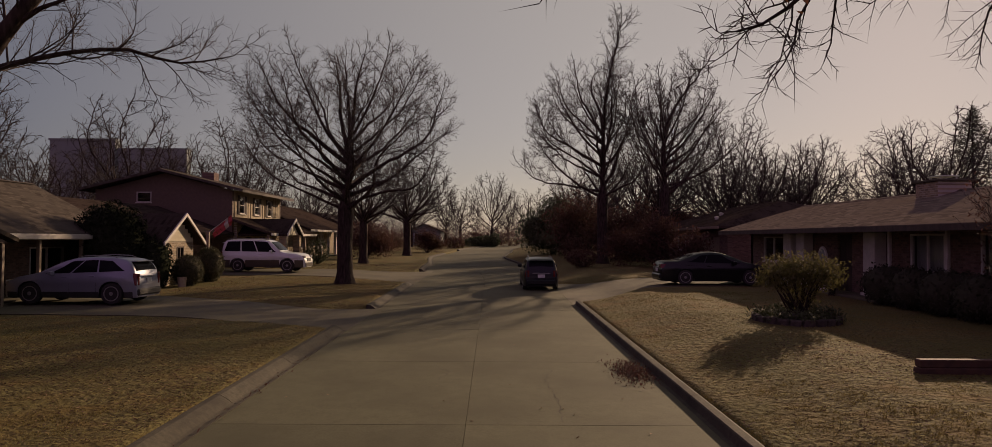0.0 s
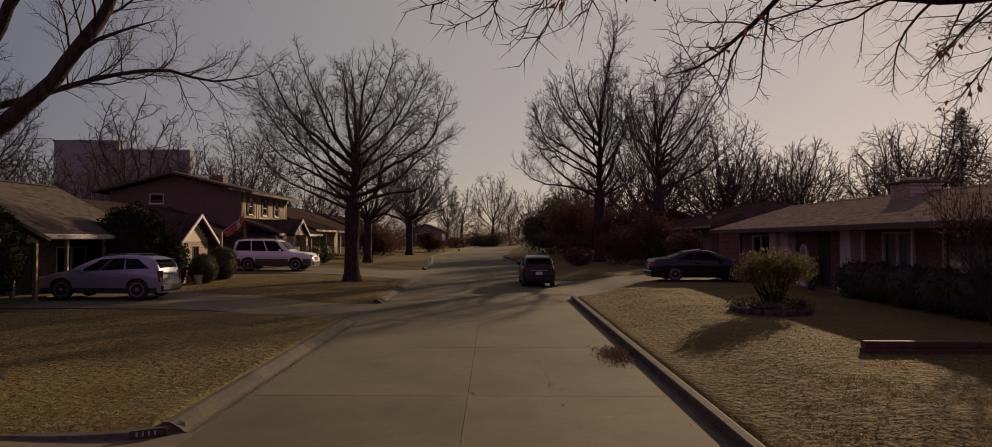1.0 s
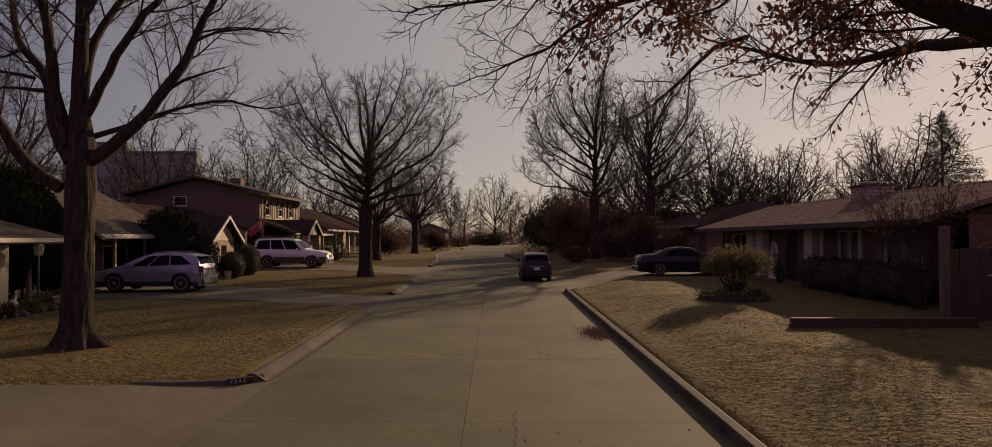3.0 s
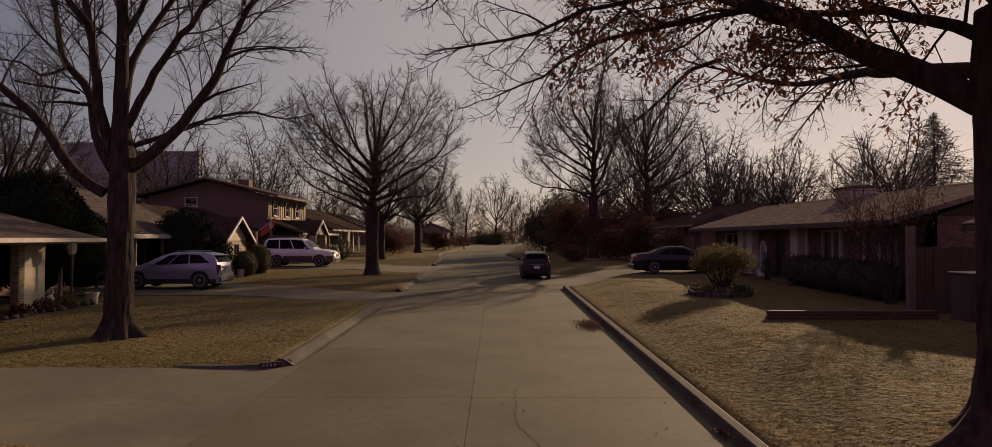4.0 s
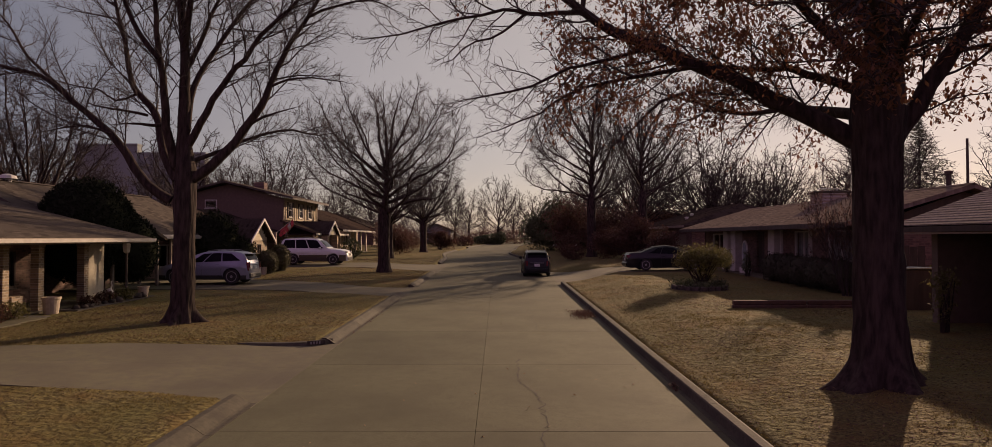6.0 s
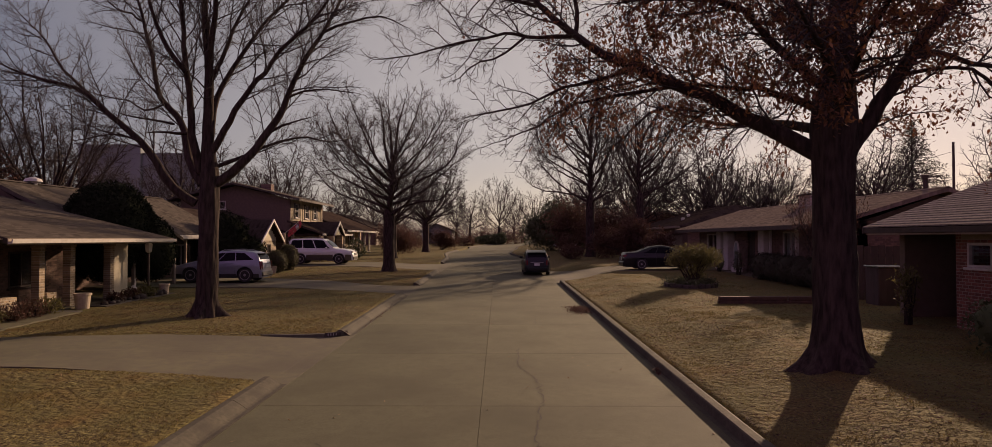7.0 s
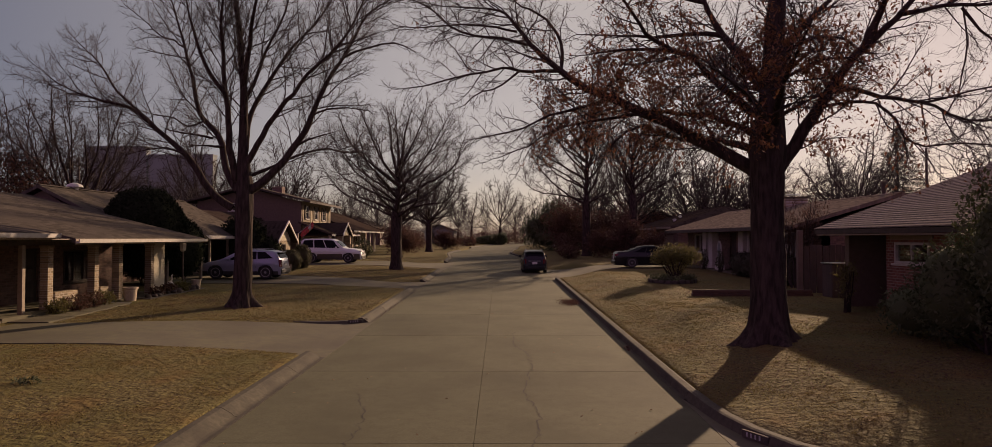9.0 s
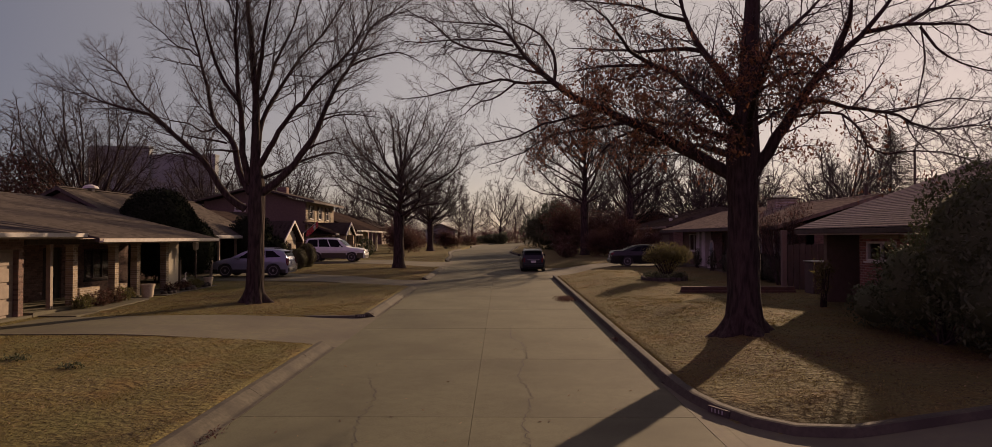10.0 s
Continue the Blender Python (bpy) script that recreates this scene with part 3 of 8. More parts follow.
# -- the low brick house with a porch of brick piers --
def house_with_piers():
    h = thing("brick_house", "low tan brick house with brown roof and brick porch piers", "house")
    g = land(-15, 8) - 0.02
    part("foundation", MB().box(-26, -13.75, -9, 4.68, g - 0.6, g + 0.04), M_DRIVE, h)
    part("porch_floor", MB().box(-26, -13.75, 4.7, 14.4, g - 0.6, g + 0.10, 0.01), M_DRIVE, h, "concrete porch slab")
    mb = wall_boxes(MB(), "x", -14.15, -13.9, -9, 4.5, g, 2.75, [(-0.7, 4.3, g + 0.03, 2.32)])
    part("front_wall", mb, M_BRICK_BROWN, h)
    gd = part("garage_door", MB().box(-14.1, -14.06, -0.7, 4.3, g + 0.03, 2.32), M_TRIM_TAN, h, "tan panelled garage door")
    for r in range(4):
        for k in range(6):
            y = -0.65 + k * 0.825
            z = g + 0.07 + r * 0.47
            part("panel", MB().box(-14.062, -14.03, y + 0.05, y + 0.775, z + 0.04, z + 0.43, 0.012), M_TRIM_TAN, gd)
    part("end_wall", wall_boxes(MB(), "y", 4.25, 4.5, -26, -14.16, g, 2.75), M_BRICK_BROWN_Y, h)
    ops = [(5.6, 7.0, 1.2, 2.2), (8.6, 9.6, g + 0.1, 2.3), (10.9, 12.7, 1.0, 2.2)]
    part("porch_wall", wall_boxes(MB(), "x", -16.45, -16.2, 4.51, 14.2, g, 2.95, ops), M_BRICK_BROWN, h)
    window(h, "x", -16.2, 1, 5.6, 7.0, 1.2, 2.2, M_WOOD_DARK, 1)
    window(h, "x", -16.2, 1, 10.9, 12.7, 1.0, 2.2, M_WOOD_DARK, 2)
    d = part("front_door", MB().box(-16.33, -16.28, 8.6, 9.6, g + 0.1, 2.3), M_WOOD_DARK, h, "dark wooden front door")
    for k in range(3):
        part("panel", MB().box(-16.282, -16.262, 8.72, 9.48, g + 0.25 + k * 0.58, g + 0.7 + k * 0.58, 0.008), M_WOOD_DARK, d)
    part("end_wall", wall_boxes(MB(), "y", 13.95, 14.2, -26, -16.2, g, 2.75), M_BRICK_BROWN_Y, h)
    part("wing_wall", MB().box(-14.35, -14.1, 13.25, 14.15, g, 2.5), M_STUCCO, h, "cream rendered wing wall")
    part("back_wall", MB().box(-26.2, -26, -9, 14.2, g, 2.7), M_BRICK_BROWN, h)
    for y in (7.0, 9.35, 10.8, 13.0):
        p = part("pier", MB().box(-14.25, -14.0, y - 0.12, y + 0.12, g, 2.44), M_BRICK_TAN, h, "tan brick porch pier")
        part("cap", MB().box(-14.28, -13.97, y - 0.15, y + 0.15, 2.37, 2.44, 0.01), M_TRIM_TAN, p)
    part("planter_wall", MB().box(-14.25, -13.98, 7.2, 8.3, g, g + 0.62, 0.01), M_BRICK_TAN, h, "low brick planter wall")
    part("planter_wall", MB().box(-14.25, -13.98, 9.55, 10.0, g, g + 0.62, 0.01), M_BRICK_TAN, h, "low brick planter wall")
    part("beam", MB().box(-14.32, -13.95, 4.7, 14.5, 2.45, 2.6, 0.01), M_WOOD_DARK, h)
    # main roof, and the step at the garage
    gable_roof_y(h, -12.8, -27.6, 2.66, -20.3, 4.5, 6.3, 14.9, M_ROOF_BROWN)
    gable_roof_y(h, -12.45, -27.8, 2.82, -20.3, 4.62, -9.5, 4.9, M_ROOF_BROWN)
    part("valley_roof", MB().slab([(-13.5, 4.9, 2.70), (-13.5, 6.3, 2.70), (-20.3, 6.3, 4.48), (-20.3, 4.9, 4.48)], 0.15), M_ROOF_BROWN, h)
    part("soffit", MB().box(-16.2, -12.9, 4.9, 14.7, 2.62, 2.645), M_TRIM_TAN, h)
    part("gutter", MB().prism([(-12.80, 2.50), (-12.66, 2.52), (-12.64, 2.63), (-12.67, 2.63), (-12.69, 2.55), (-12.77, 2.54)], "y", 6.3, 14.95), M_TRIM, h, "white metal gutter")
    part("gutter", MB().prism([(-12.45, 2.66), (-12.31, 2.68), (-12.29, 2.79), (-12.32, 2.79), (-12.34, 2.71), (-12.42, 2.70)], "y", -9.5, 4.95), M_TRIM, h, "white metal gutter")
    part("porch_post", MB().box(-14.08, -13.94, 5.70, 5.84, g, 2.46, 0.01), M_TRIM_TAN, h, "slim tan porch post")
    part("soffit", MB().box(-13.9, -12.5, -9.4, 4.9, 2.62, 2.645), M_TRIM_TAN, h)
    mb = MB()
    gable_end(mb, 13.95, 14.2, -26.0, -14.4, 2.5, -20.3, 4.3)
    part("gable_wall", mb, M_SIDING, h)
    part("vent", MB().lathe((-21.5, 8.5, 4.15), [(0.07, 0), (0.07, 0.45), (0.1, 0.46), (0.1, 0.52), (0.02, 0.56)], 10), M_METAL, h)
    # walk to the porch
    wk = tagged(new("garden_path"), "pale concrete path from the drive to the porch", "path", kind="structure")
    for k in range(4):
        y = 4.75 + k * 1.15
        part("slab", MB().box(-13.65, -12.5 - 0.1 * k, y, y + 1.13, -0.1, 0.035, 0.01, land), M_DRIVE, wk)
    return h


house_with_piers()


def lamp_post(x, y):
    t = thing("lamp_post", "dark garden lamp post with a white lantern", "lamp")
    z = land(x, y)
    part("pole", MB().tube([(x, y, z - 0.1), (x, y, z + 1.65)], [0.04, 0.035], 8), M_WOOD_DARK, t)
    part("base", MB().lathe((x, y, z), [(0.1, -0.05), (0.1, 0.05), (0.06, 0.12), (0.04, 0.2)], 12), M_WOOD_DARK, t)
    ln = part("lantern", MB().lathe((x, y, z + 1.65), [(0.05, 0), (0.12, 0.05), (0.15, 0.32), (0.13, 0.34), (0.02, 0.44)], 6), M_TRIM, t, "white lantern")
    part("finial", MB().lathe((x, y, z + 2.09), [(0.02, 0), (0.03, 0.03), (0.005, 0.08)], 8), M_WOOD_DARK, ln)


lamp_post(-13.55, 14.6)


def pot(x, y, r, hh, label):
    t = thing("plant_pot", label, "plant pot")
    z = land(x, y) + 0.0
    part("pot", MB().lathe((x, y, z), [(r * 0.75, -0.03), (r * 0.78, 0.02), (r * 0.95, hh * 0.85), (r * 1.06, hh * 0.87), (r * 1.06, hh), (r * 0.92, hh), (r * 0.9, hh * 0.88)], 20), M_CLAY, t, smooth=False)
    part("soil", MB().lathe((x, y, z + hh * 0.84), [(r * 0.93, 0), (r * 0.9, 0.03), (0.01, 0.05)], 14), M_CRACK, t)


pot(-13.45, 10.45, 0.25, 0.5, "large tan concrete pot beside the porch")
pot(-13.2, 15.1, 0.2, 0.42, "small tan concrete pot at the lawn's edge")
pot(-13.2, 27.6, 0.2, 0.42, "pale pot below a clipped bush")


# -- the house behind the silver car --
def house_steep():
    h = thing("brick_house", "brown brick house with a steep tan roof and a slim-posted porch", "house")
    g = land(-18, 22) - 0.05
    part("wall", wall_boxes(MB(), "x", -17.85, -17.6, 15.5, 27.6, g, 2.9, [(18.6, 20.4, 1.1, 2.3), (22.4, 23.4, g + 0.1, 2.4), (24.6, 26.6, 1.1, 2.3)]), M_BRICK_BROWN, h)
    window(h, "x", -17.6, 1, 18.6, 20.4, 1.1, 2.3, None, 1)
    window(h, "x", -17.6, 1, 24.6, 26.6, 1.1, 2.3, None, 1)
    part("front_door", MB().box(-17.75, -17.7, 22.4, 23.4, g + 0.1, 2.4), M_WOOD_DARK, h, "dark wooden front door")
    part("end_wall", MB().box(-24, -17.6, 15.3, 15.5, g, 2.9), M_BRICK_BROWN_Y, h)
    part("end_wall", MB().box(-24, -17.6, 27.6, 27.8, g, 2.9), M_BRICK_BROWN_Y, h)
    part("back_wall", MB().box(-24.2, -24, 15.3, 27.8, g, 2.9), M_BRICK_BROWN, h)
    gable_end_mb = MB()
    gable_end(gable_end_mb, 27.58, 27.78, -24.0, -17.0, 2.85, -20.1, 4.75)
    part("gable_wall", gable_end(MB(), 15.32, 15.52, -24.0, -17.0, 2.85, -20.1, 4.75), M_SIDING, h)
    part("gable_wall", gable_end_mb, M_SIDING, h)
    gable_roof_y(h, -15.9, -24.4, 2.82, -20.1, 5.0, 15.0, 28.3, M_ROOF_BROWN, trim=M_TRIM)
    part("porch_floor", MB().box(-17.6, -15.9, 17, 27.6, g - 0.4, g + 0.1, 0.01), M_DRIVE, h)
    for y in (17.6, 20.2, 23.0, 25.4, 27.4):
        part("post", MB().box(-16.2, -16.08, y - 0.06, y + 0.06, g, 2.72, 0.01), M_TRIM_TAN, h, "slim tan porch post")
    part("beam", MB().box(-16.25, -16.03, 15.3, 28.0, 2.58, 2.72, 0.01), M_TRIM_TAN, h)
    part("gutter", MB().prism([(-15.9, 2.60), (-15.76, 2.62), (-15.74, 2.76), (-15.78, 2.76), (-15.79, 2.66), (-15.88, 2.65)], "y", 15.0, 28.3), M_TRIM, h, "white metal gutter")
    # low front gable over the porch
    for ya in (16.2, 20.4):
        part("porch_roof", MB().slab([(-15.0, ya, 2.66), (-17.5, ya, 2.66), (-17.5, 18.3, 3.4), (-15.0, 18.3, 3.4)], 0.14), M_ROOF_TAN, h)
    part("porch_gable", MB().prism([(16.4, 2.5), (20.2, 2.5), (18.3, 3.2)], "x", -15.3, -15.15), M_SIDING, h)
    for y in (16.6, 20.0):
        part("post", MB().box(-15.3, -15.18, y - 0.06, y + 0.06, g - 0.1, 2.52, 0.01), M_TRIM_TAN, h, "slim tan porch post")
    part("vent_hood", MB().lathe((-20.1, 17.5, 4.93), [(0.16, 0), (0.16, 0.12), (0.36, 0.14), (0.3, 0.26), (0.08, 0.34)], 12), M_TRIM, h, "pale round roof vent")
    return h


house_steep()


# -- the two-storey house and its garage wing --
def house_two_storey():
    h = thing("two_storey_house", "two-storey house with brown siding, cream front and a gabled garage wing", "house")
    g = land(-18, 40) - 0.1
    part("side_wall", wall_boxes(MB(), "y", 42.0, 42.25, -25.4, -16.8, g, 5.75, [(-22.95, -22.0, 4.95, 5.63)]), M_SIDING, h, "brown siding")
    window(h, "y", 42.0, -1, -22.95, -22.0, 4.95, 5.63, None, 0, 0)
    gm = MB()
    gable_end(gm, 42.02, 42.24, -25.4, -16.8, 5.75, -21.2, 6.85)
    part("gable_wall", gm, M_SIDING, h, "brown siding gable")
    for k in range(15):
        z = g + 0.6 + k * 0.3
        if z < 5.7:
            part("board_joint", MB().box(-25.4, -16.8, 41.985, 42.0, z, z + 0.025), M_SIDING, h)
    ops = [(43.2, 44.1, 4.3, 5.45), (46.0, 46.9, 4.3, 5.45), (48.6, 49.5, 4.3, 5.45)]
    part("front_wall", wall_boxes(MB(), "x", -17.05, -16.8, 42.25, 51.5, g, 5.8, ops), M_SIDING_CREAM, h, "cream siding")
    for a, b, c, d in ops:
        window(h, "x", -16.8, 1, a, b, c, d, None, 0, 1)
        for y in (a - 0.32, b + 0.02):
            part("shutter", MB().box(-16.8, -16.74, y, y + 0.3, c - 0.05, d + 0.05, 0.008), M_WOOD_DARK, h, "dark shutter")
    for k in range(20):
        y = 42.4 + k * 0.47
        if not any(a - 0.35 < y < b + 0.35 for a, b, _, _ in ops):
            part("batten", MB().box(-16.8, -16.765, y, y + 0.05, 3.9, 5.75), M_SIDING_CREAM, h)
    part("end_wall", MB().box(-25.4, -16.8, 51.5, 51.7, g, 5.8), M_SIDING, h)
    part("back_wall", MB().box(-25.6, -25.4, 42, 51.7, g, 5.8), M_SIDING, h)
    gable_roof_y(h, -15.9, -26.3, 5.80, -21.2, 7.08, 41.3, 52.2, M_ROOF_BROWN, trim=M_WOOD_DARK)
    part("chimney", MB().box(-21.0, -20.1, 47.0, 47.8, 6.5, 7.4, 0.02), M_BRICK_BROWN, h)
    # lower front roof over the entrance
    part("porch_roof", MB().slab([(-14.0, 41.2, 3.05), (-14.0, 52.0, 3.05), (-16.8, 52.0, 4.05), (-16.8, 41.2, 4.05)], 0.16), M_ROOF_DARK, h)
    part("porch_fascia", MB().box(-14.0, -13.96, 41.2, 52.0, 2.85, 3.0), M_TRIM, h)
    for y in (41.5, 44.2, 47.0, 49.6):
        part("post", MB().box(-14.35, -14.2, y - 0.07, y + 0.07, g, 2.9, 0.01), M_TRIM_TAN, h)
    part("lower_wall", wall_boxes(MB(), "x", -16.79, -16.6, 42.3, 51.4, g, 3.8, [(44, 45, g + 0.1, 2.75), (46.5, 48.5, 1.7, 2.8)]), M_BRICK_TAN, h)
    window(h, "x", -16.6, 1, 46.5, 48.5, 1.7, 2.8, None, 2)
    part("front_door", MB().box(-16.75, -16.7, 44, 45, g + 0.1, 2.75), M_WOOD_DARK, h)
    # garage wing: the gable faces the street
    gz = land(-15, 30) - 0.1
    ya, yr, yb = 27.3, 28.83, 30.36
    part("wing_front", wall_boxes(MB(), "x", -14.25, -14.0, ya, yb, gz, 2.5, [(28.75, 29.4, 1.2, 2.3)]), M_BRICK_TAN, h, "tan brick front")
    window(h, "x", -14.0, 1, 28.75, 29.4, 1.2, 2.3, M_WOOD_DARK, 1, 1)
    part("wing_gable", MB().prism([(ya, 2.5), (yb, 2.5), (yr, 3.55)], "x", -14.2, -14.0), M_STUCCO, h, "cream boarded gable")
    for k in range(5):
        z = 2.53 + k * 0.19
        f = (3.53 - z) / 1.05
        part("gable_board", MB().prism([(yr - 1.52 * f, z), (yr + 1.52 * f, z), (yr + 1.52 * f - 0.02, z + 0.17), (yr - 1.52 * f + 0.02, z + 0.17)] if f > 0.16 else [(yr - 0.2, z), (yr + 0.2, z), (yr, z + 0.1)], "x", -14.0, -13.97), M_STUCCO, h)
    for s in (-1, 1):
        part("barge_board", MB().prism([(yr + s * 1.97, 2.34), (yr + s * 1.97, 2.50), (yr, 3.80), (yr, 3.65)], "x", -13.64, -13.58), M_TRIM, h, "white barge board")
    part("wing_side", MB().box(-22, -14.25, ya, ya + 0.2, gz, 2.55), M_BRICK_BROWN_Y, h)
    part("wing_side", MB().box(-22, -14.25, yb - 0.2, yb, gz, 2.55), M_BRICK_BROWN_Y, h)
    for y in (yr - 1.95, yr + 1.95):
        part("wing_roof", MB().slab([(-13.65, y, 2.48), (-23, y, 2.48), (-23, yr, 3.77), (-13.65, yr, 3.77)], 0.12), M_ROOF_DARK, h)
    # small entrance gable in the front porch
    for y in (42.5, 46.2):
        part("entry_roof", MB().slab([(-13.4, y, 2.95), (-16.6, y, 2.95), (-16.6, 44.35, 4.0), (-13.4, 44.35, 4.0)], 0.12), M_ROOF_DARK, h)
    part("entry_gable", MB().prism([(42.9, 2.9), (45.8, 2.9), (44.35, 3.75)], "x", -13.75, -13.6), M_STUCCO, h, "cream entrance gable")
    for s in (-1, 1):
        part("barge_board", MB().prism([(44.35 + s * 1.85, 2.77), (44.35 + s * 1.85, 2.98), (44.35, 4.04), (44.35, 3.82)], "x", -13.39, -13.34), M_TRIM, h, "white barge board")
        part("entry_pier", MB().box(-13.95, -13.5, 44.35 + s * 1.5 - 0.22, 44.35 + s * 1.5 + 0.22, g, 2.9, 0.01), M_BRICK_TAN, h)
    # the link between the wing and the main house
    part("link_wall", wall_boxes(MB(), "x", -18.2, -18.0, 30.4, 42.0, gz, 3.3, [(33.5, 36.5, gz + 0.1, 2.6)]), M_BRICK_BROWN, h)
    part("link_roof", MB().slab([(-16.6, 30.4, 3.0), (-16.6, 41.9, 3.0), (-21.5, 41.9, 4.7), (-21.5, 30.4, 4.7)], 0.16), M_ROOF_DARK, h)
    part("link_back", MB().box(-25.2, -25, 28, 42, gz, 3.0), M_BRICK_BROWN, h)
    part("link_back_roof", MB().slab([(-26, 27.9, 3.0), (-26, 41.9, 3.0), (-21.5, 41.9, 4.7), (-21.5, 27.9, 4.7)], 0.16), M_ROOF_BROWN, h)
    return h


house_two_storey()


def flag():
    t = thing("house_flag", "red and white flag on a slanted pole below the eave", "flag")
    x0, y0, z0 = -14.0, 32.0, 2.95
    part("bracket_post", MB().box(x0 - 0.08, x0 + 0.04, y0 - 0.06, y0 + 0.06, land(x0, y0) - 0.1, z0 + 0.05, 0.01), M_TRIM_TAN, t)
    part("pole", MB().tube([(x0, y0, z0), (x0 + 0.75, y0 + 0.5, z0 + 0.75)], [0.018, 0.015], 6), M_TRIM, t)
    red = mat("flag_red", (0.5, 0.07, 0.08), (0.42, 0.055, 0.06), 5, 0.8, bump=0)
    for k in range(5):
        vs = []
        for i in range(9):
            a = i / 8
            for e in (0, 1):
                s = 0.25 + 0.19 * (k + e)
                vs.append((x0 + 0.75 * s + 0.04 * math.sin(a * 7 + k), y0 + 0.5 * s + 0.05 * math.sin(a * 9), z0 + s * 0.75 - 0.5 * a * (0.85 + 0.15 * s)))
        part("stripe", MB().face_set(vs, [(2 * i, 2 * i + 1, 2 * i + 3, 2 * i + 2) for i in range(8)]), red if k != 3 else M_TRIM, t, "red stripe" if k != 3 else "white stripe")


flag()


# -- the next house on, half behind trees --
def house_porch_gable():
    h = thing("bungalow", "dark roofed bungalow with cream walls darkened to tan as shade, white porch posts", "house")
    g = land(-18, 60) - 0.1
    # tan brick in place of cream puts the porch shade into the colour
    part("wall", wall_boxes(MB(), "x", -17.2, -17.0, 54, 70, g, 3.7, [(57, 58.8, 1.8, 3.1), (63, 66, 1.8, 3.1)]), M_BRICK_TAN, h)
    window(h, "x", -17.0, 1, 57, 58.8, 1.8, 3.1, None, 1)
    window(h, "x", -17.0, 1, 63, 66, 1.8, 3.1, None, 2)
    part("end_wall", MB().box(-25, -17.0, 53.8, 54, g, 3.7), M_SIDING, h)
    part("end_wall", MB().box(-25, -17.0, 70, 70.2, g, 3.7), M_SIDING, h)
    part("back_wall", MB().box(-25.2, -25, 53.8, 70.2, g, 3.7), M_SIDING, h)
    gm = MB()
    gable_end(gm, 53.82, 53.98, -25, -17, 3.7, -21, 5.5)
    part("gable_wall", gm, M_SIDING, h)
    gable_roof_y(h, -14.8, -26.0, 3.45, -20.6, 5.8, 53.2, 70.8, M_ROOF_DARK, trim=M_TRIM)
    for y in (59.5, 62.3, 65.2, 68.0):
        part("post", MB().box(-15.7, -15.5, y - 0.1, y + 0.1, g, 3.5, 0.01), M_TRIM, h, "white porch post")
    part("porch_floor", MB().box(-17, -15.0, 54, 70, g - 0.3, g + 0.2, 0.01), M_DRIVE, h)


house_porch_gable()


# -- the long house across the street --
def house_long():
    h = thing("ranch_house", "long dark brick ranch house with tan shingle roof, white columns", "house")
    g = land(14, 24) - 0.05
    ze = 3.19
    ops = [(15.2, 17.2, 1.75, 2.95), (18.6, 20.2, 1.75, 2.95), (23.6, 24.6, g + 0.1, 2.95), (29.2, 31.4, 1.75, 2.9)]
    part("front_wall", wall_boxes(MB(), "x", 13.2, 13.45, 13.6, 33.0, g, 3.3, ops), M_BRICK_BROWN, h, "dark brown brick")
    window(h, "x", 13.2, -1, 15.2, 17.2, 1.75, 2.95, None, 1, 0, True)
    window(h, "x", 13.2, -1, 18.6, 20.2, 1.75, 2.95, None, 1, 0, True)
    window(h, "x", 13.2, -1, 29.2, 31.4, 1.75, 2.9, None, 1, 0, False)
    part("front_door", MB().box(13.3, 13.36, 23.6, 24.6, g + 0.1, 2.95), M_WOOD_DARK, h, "dark front door")
    part("end_wall", MB().box(13.2, 19.8, 13.6, 13.8, g, 3.3), M_BRICK_BROWN_Y, h)
    part("end_wall", MB().box(13.2, 19.8, 32.8, 33.0, g, 3.3), M_BRICK_BROWN_Y, h)
    part("back_wall", MB().box(19.8, 20, 13.6, 33, g, 3.3), M_BRICK_BROWN, h)
    gm = MB()
    gable_end(gm, 13.62, 13.78, 13.2, 19.8, 3.25, 16.1, 4.25)
    part("gable_wall", gable_end(MB(), 32.82, 32.98, 13.2, 19.8, 3.25, 16.1, 4.25), M_WOOD_DARK, h)
    part("gable_wall", gm, M_WOOD_DARK, h, "dark gable boards")
    gable_roof_y(h, 11.7, 19.9, ze, 16.1, 4.5, 13.1, 33.5, M_ROOF_GREY, trim=M_WOOD_DARK)
    for ya, yb in ((21.4, 22.1), (26.4, 27.1), (27.6, 28.3)):
        c = part("column", MB().box(12.75, 13.15, ya, yb, g, 3.02, 0.015), M_TRIM, h, "white painted brick column")
        part("base", MB().box(12.68, 13.16, ya - 0.06, yb + 0.06, g, g + 0.22, 0.015), M_TRIM, c)
    for y in (20.6, 17.9):
        part("porch_post", MB().box(12.72, 12.82, y - 0.05, y + 0.05, g, 3.02, 0.01), M_TRIM, h, "slim white porch post")
    part("porch_step", MB().box(12.2, 13.2, 20.4, 28.6, g - 0.3, g + 0.12, 0.01), M_DRIVE, h)
    ch = part("chimney", MB().box(15.3, 16.5, 22.0, 23.2, 3.9, 4.80, 0.02), M_BRICK_TAN, h, "tan brick chimney")
    part("crown", MB().box(15.2, 16.6, 21.9, 23.3, 4.80, 4.88, 0.015), M_KERB, ch)
    part("flue_cover", MB().box(15.55, 16.25, 22.25, 22.95, 4.99, 5.03, 0.01), M_METAL, ch)
    for a, b in ((15.62, 22.32), (16.18, 22.32), (15.62, 22.88), (16.18, 22.88)):
        part("cover_leg", MB().box(a - 0.02, a + 0.02, b - 0.02, b + 0.02, 4.88, 4.99), M_METAL, ch)
    part("flue_pipe", MB().lathe((16.25, 14.6, 4.2), [(0.09, 0), (0.09, 0.75), (0.14, 0.77), (0.14, 0.87), (0.03, 0.9)], 12), M_WOOD_DARK, h, "dark metal flue pipe")


house_long()


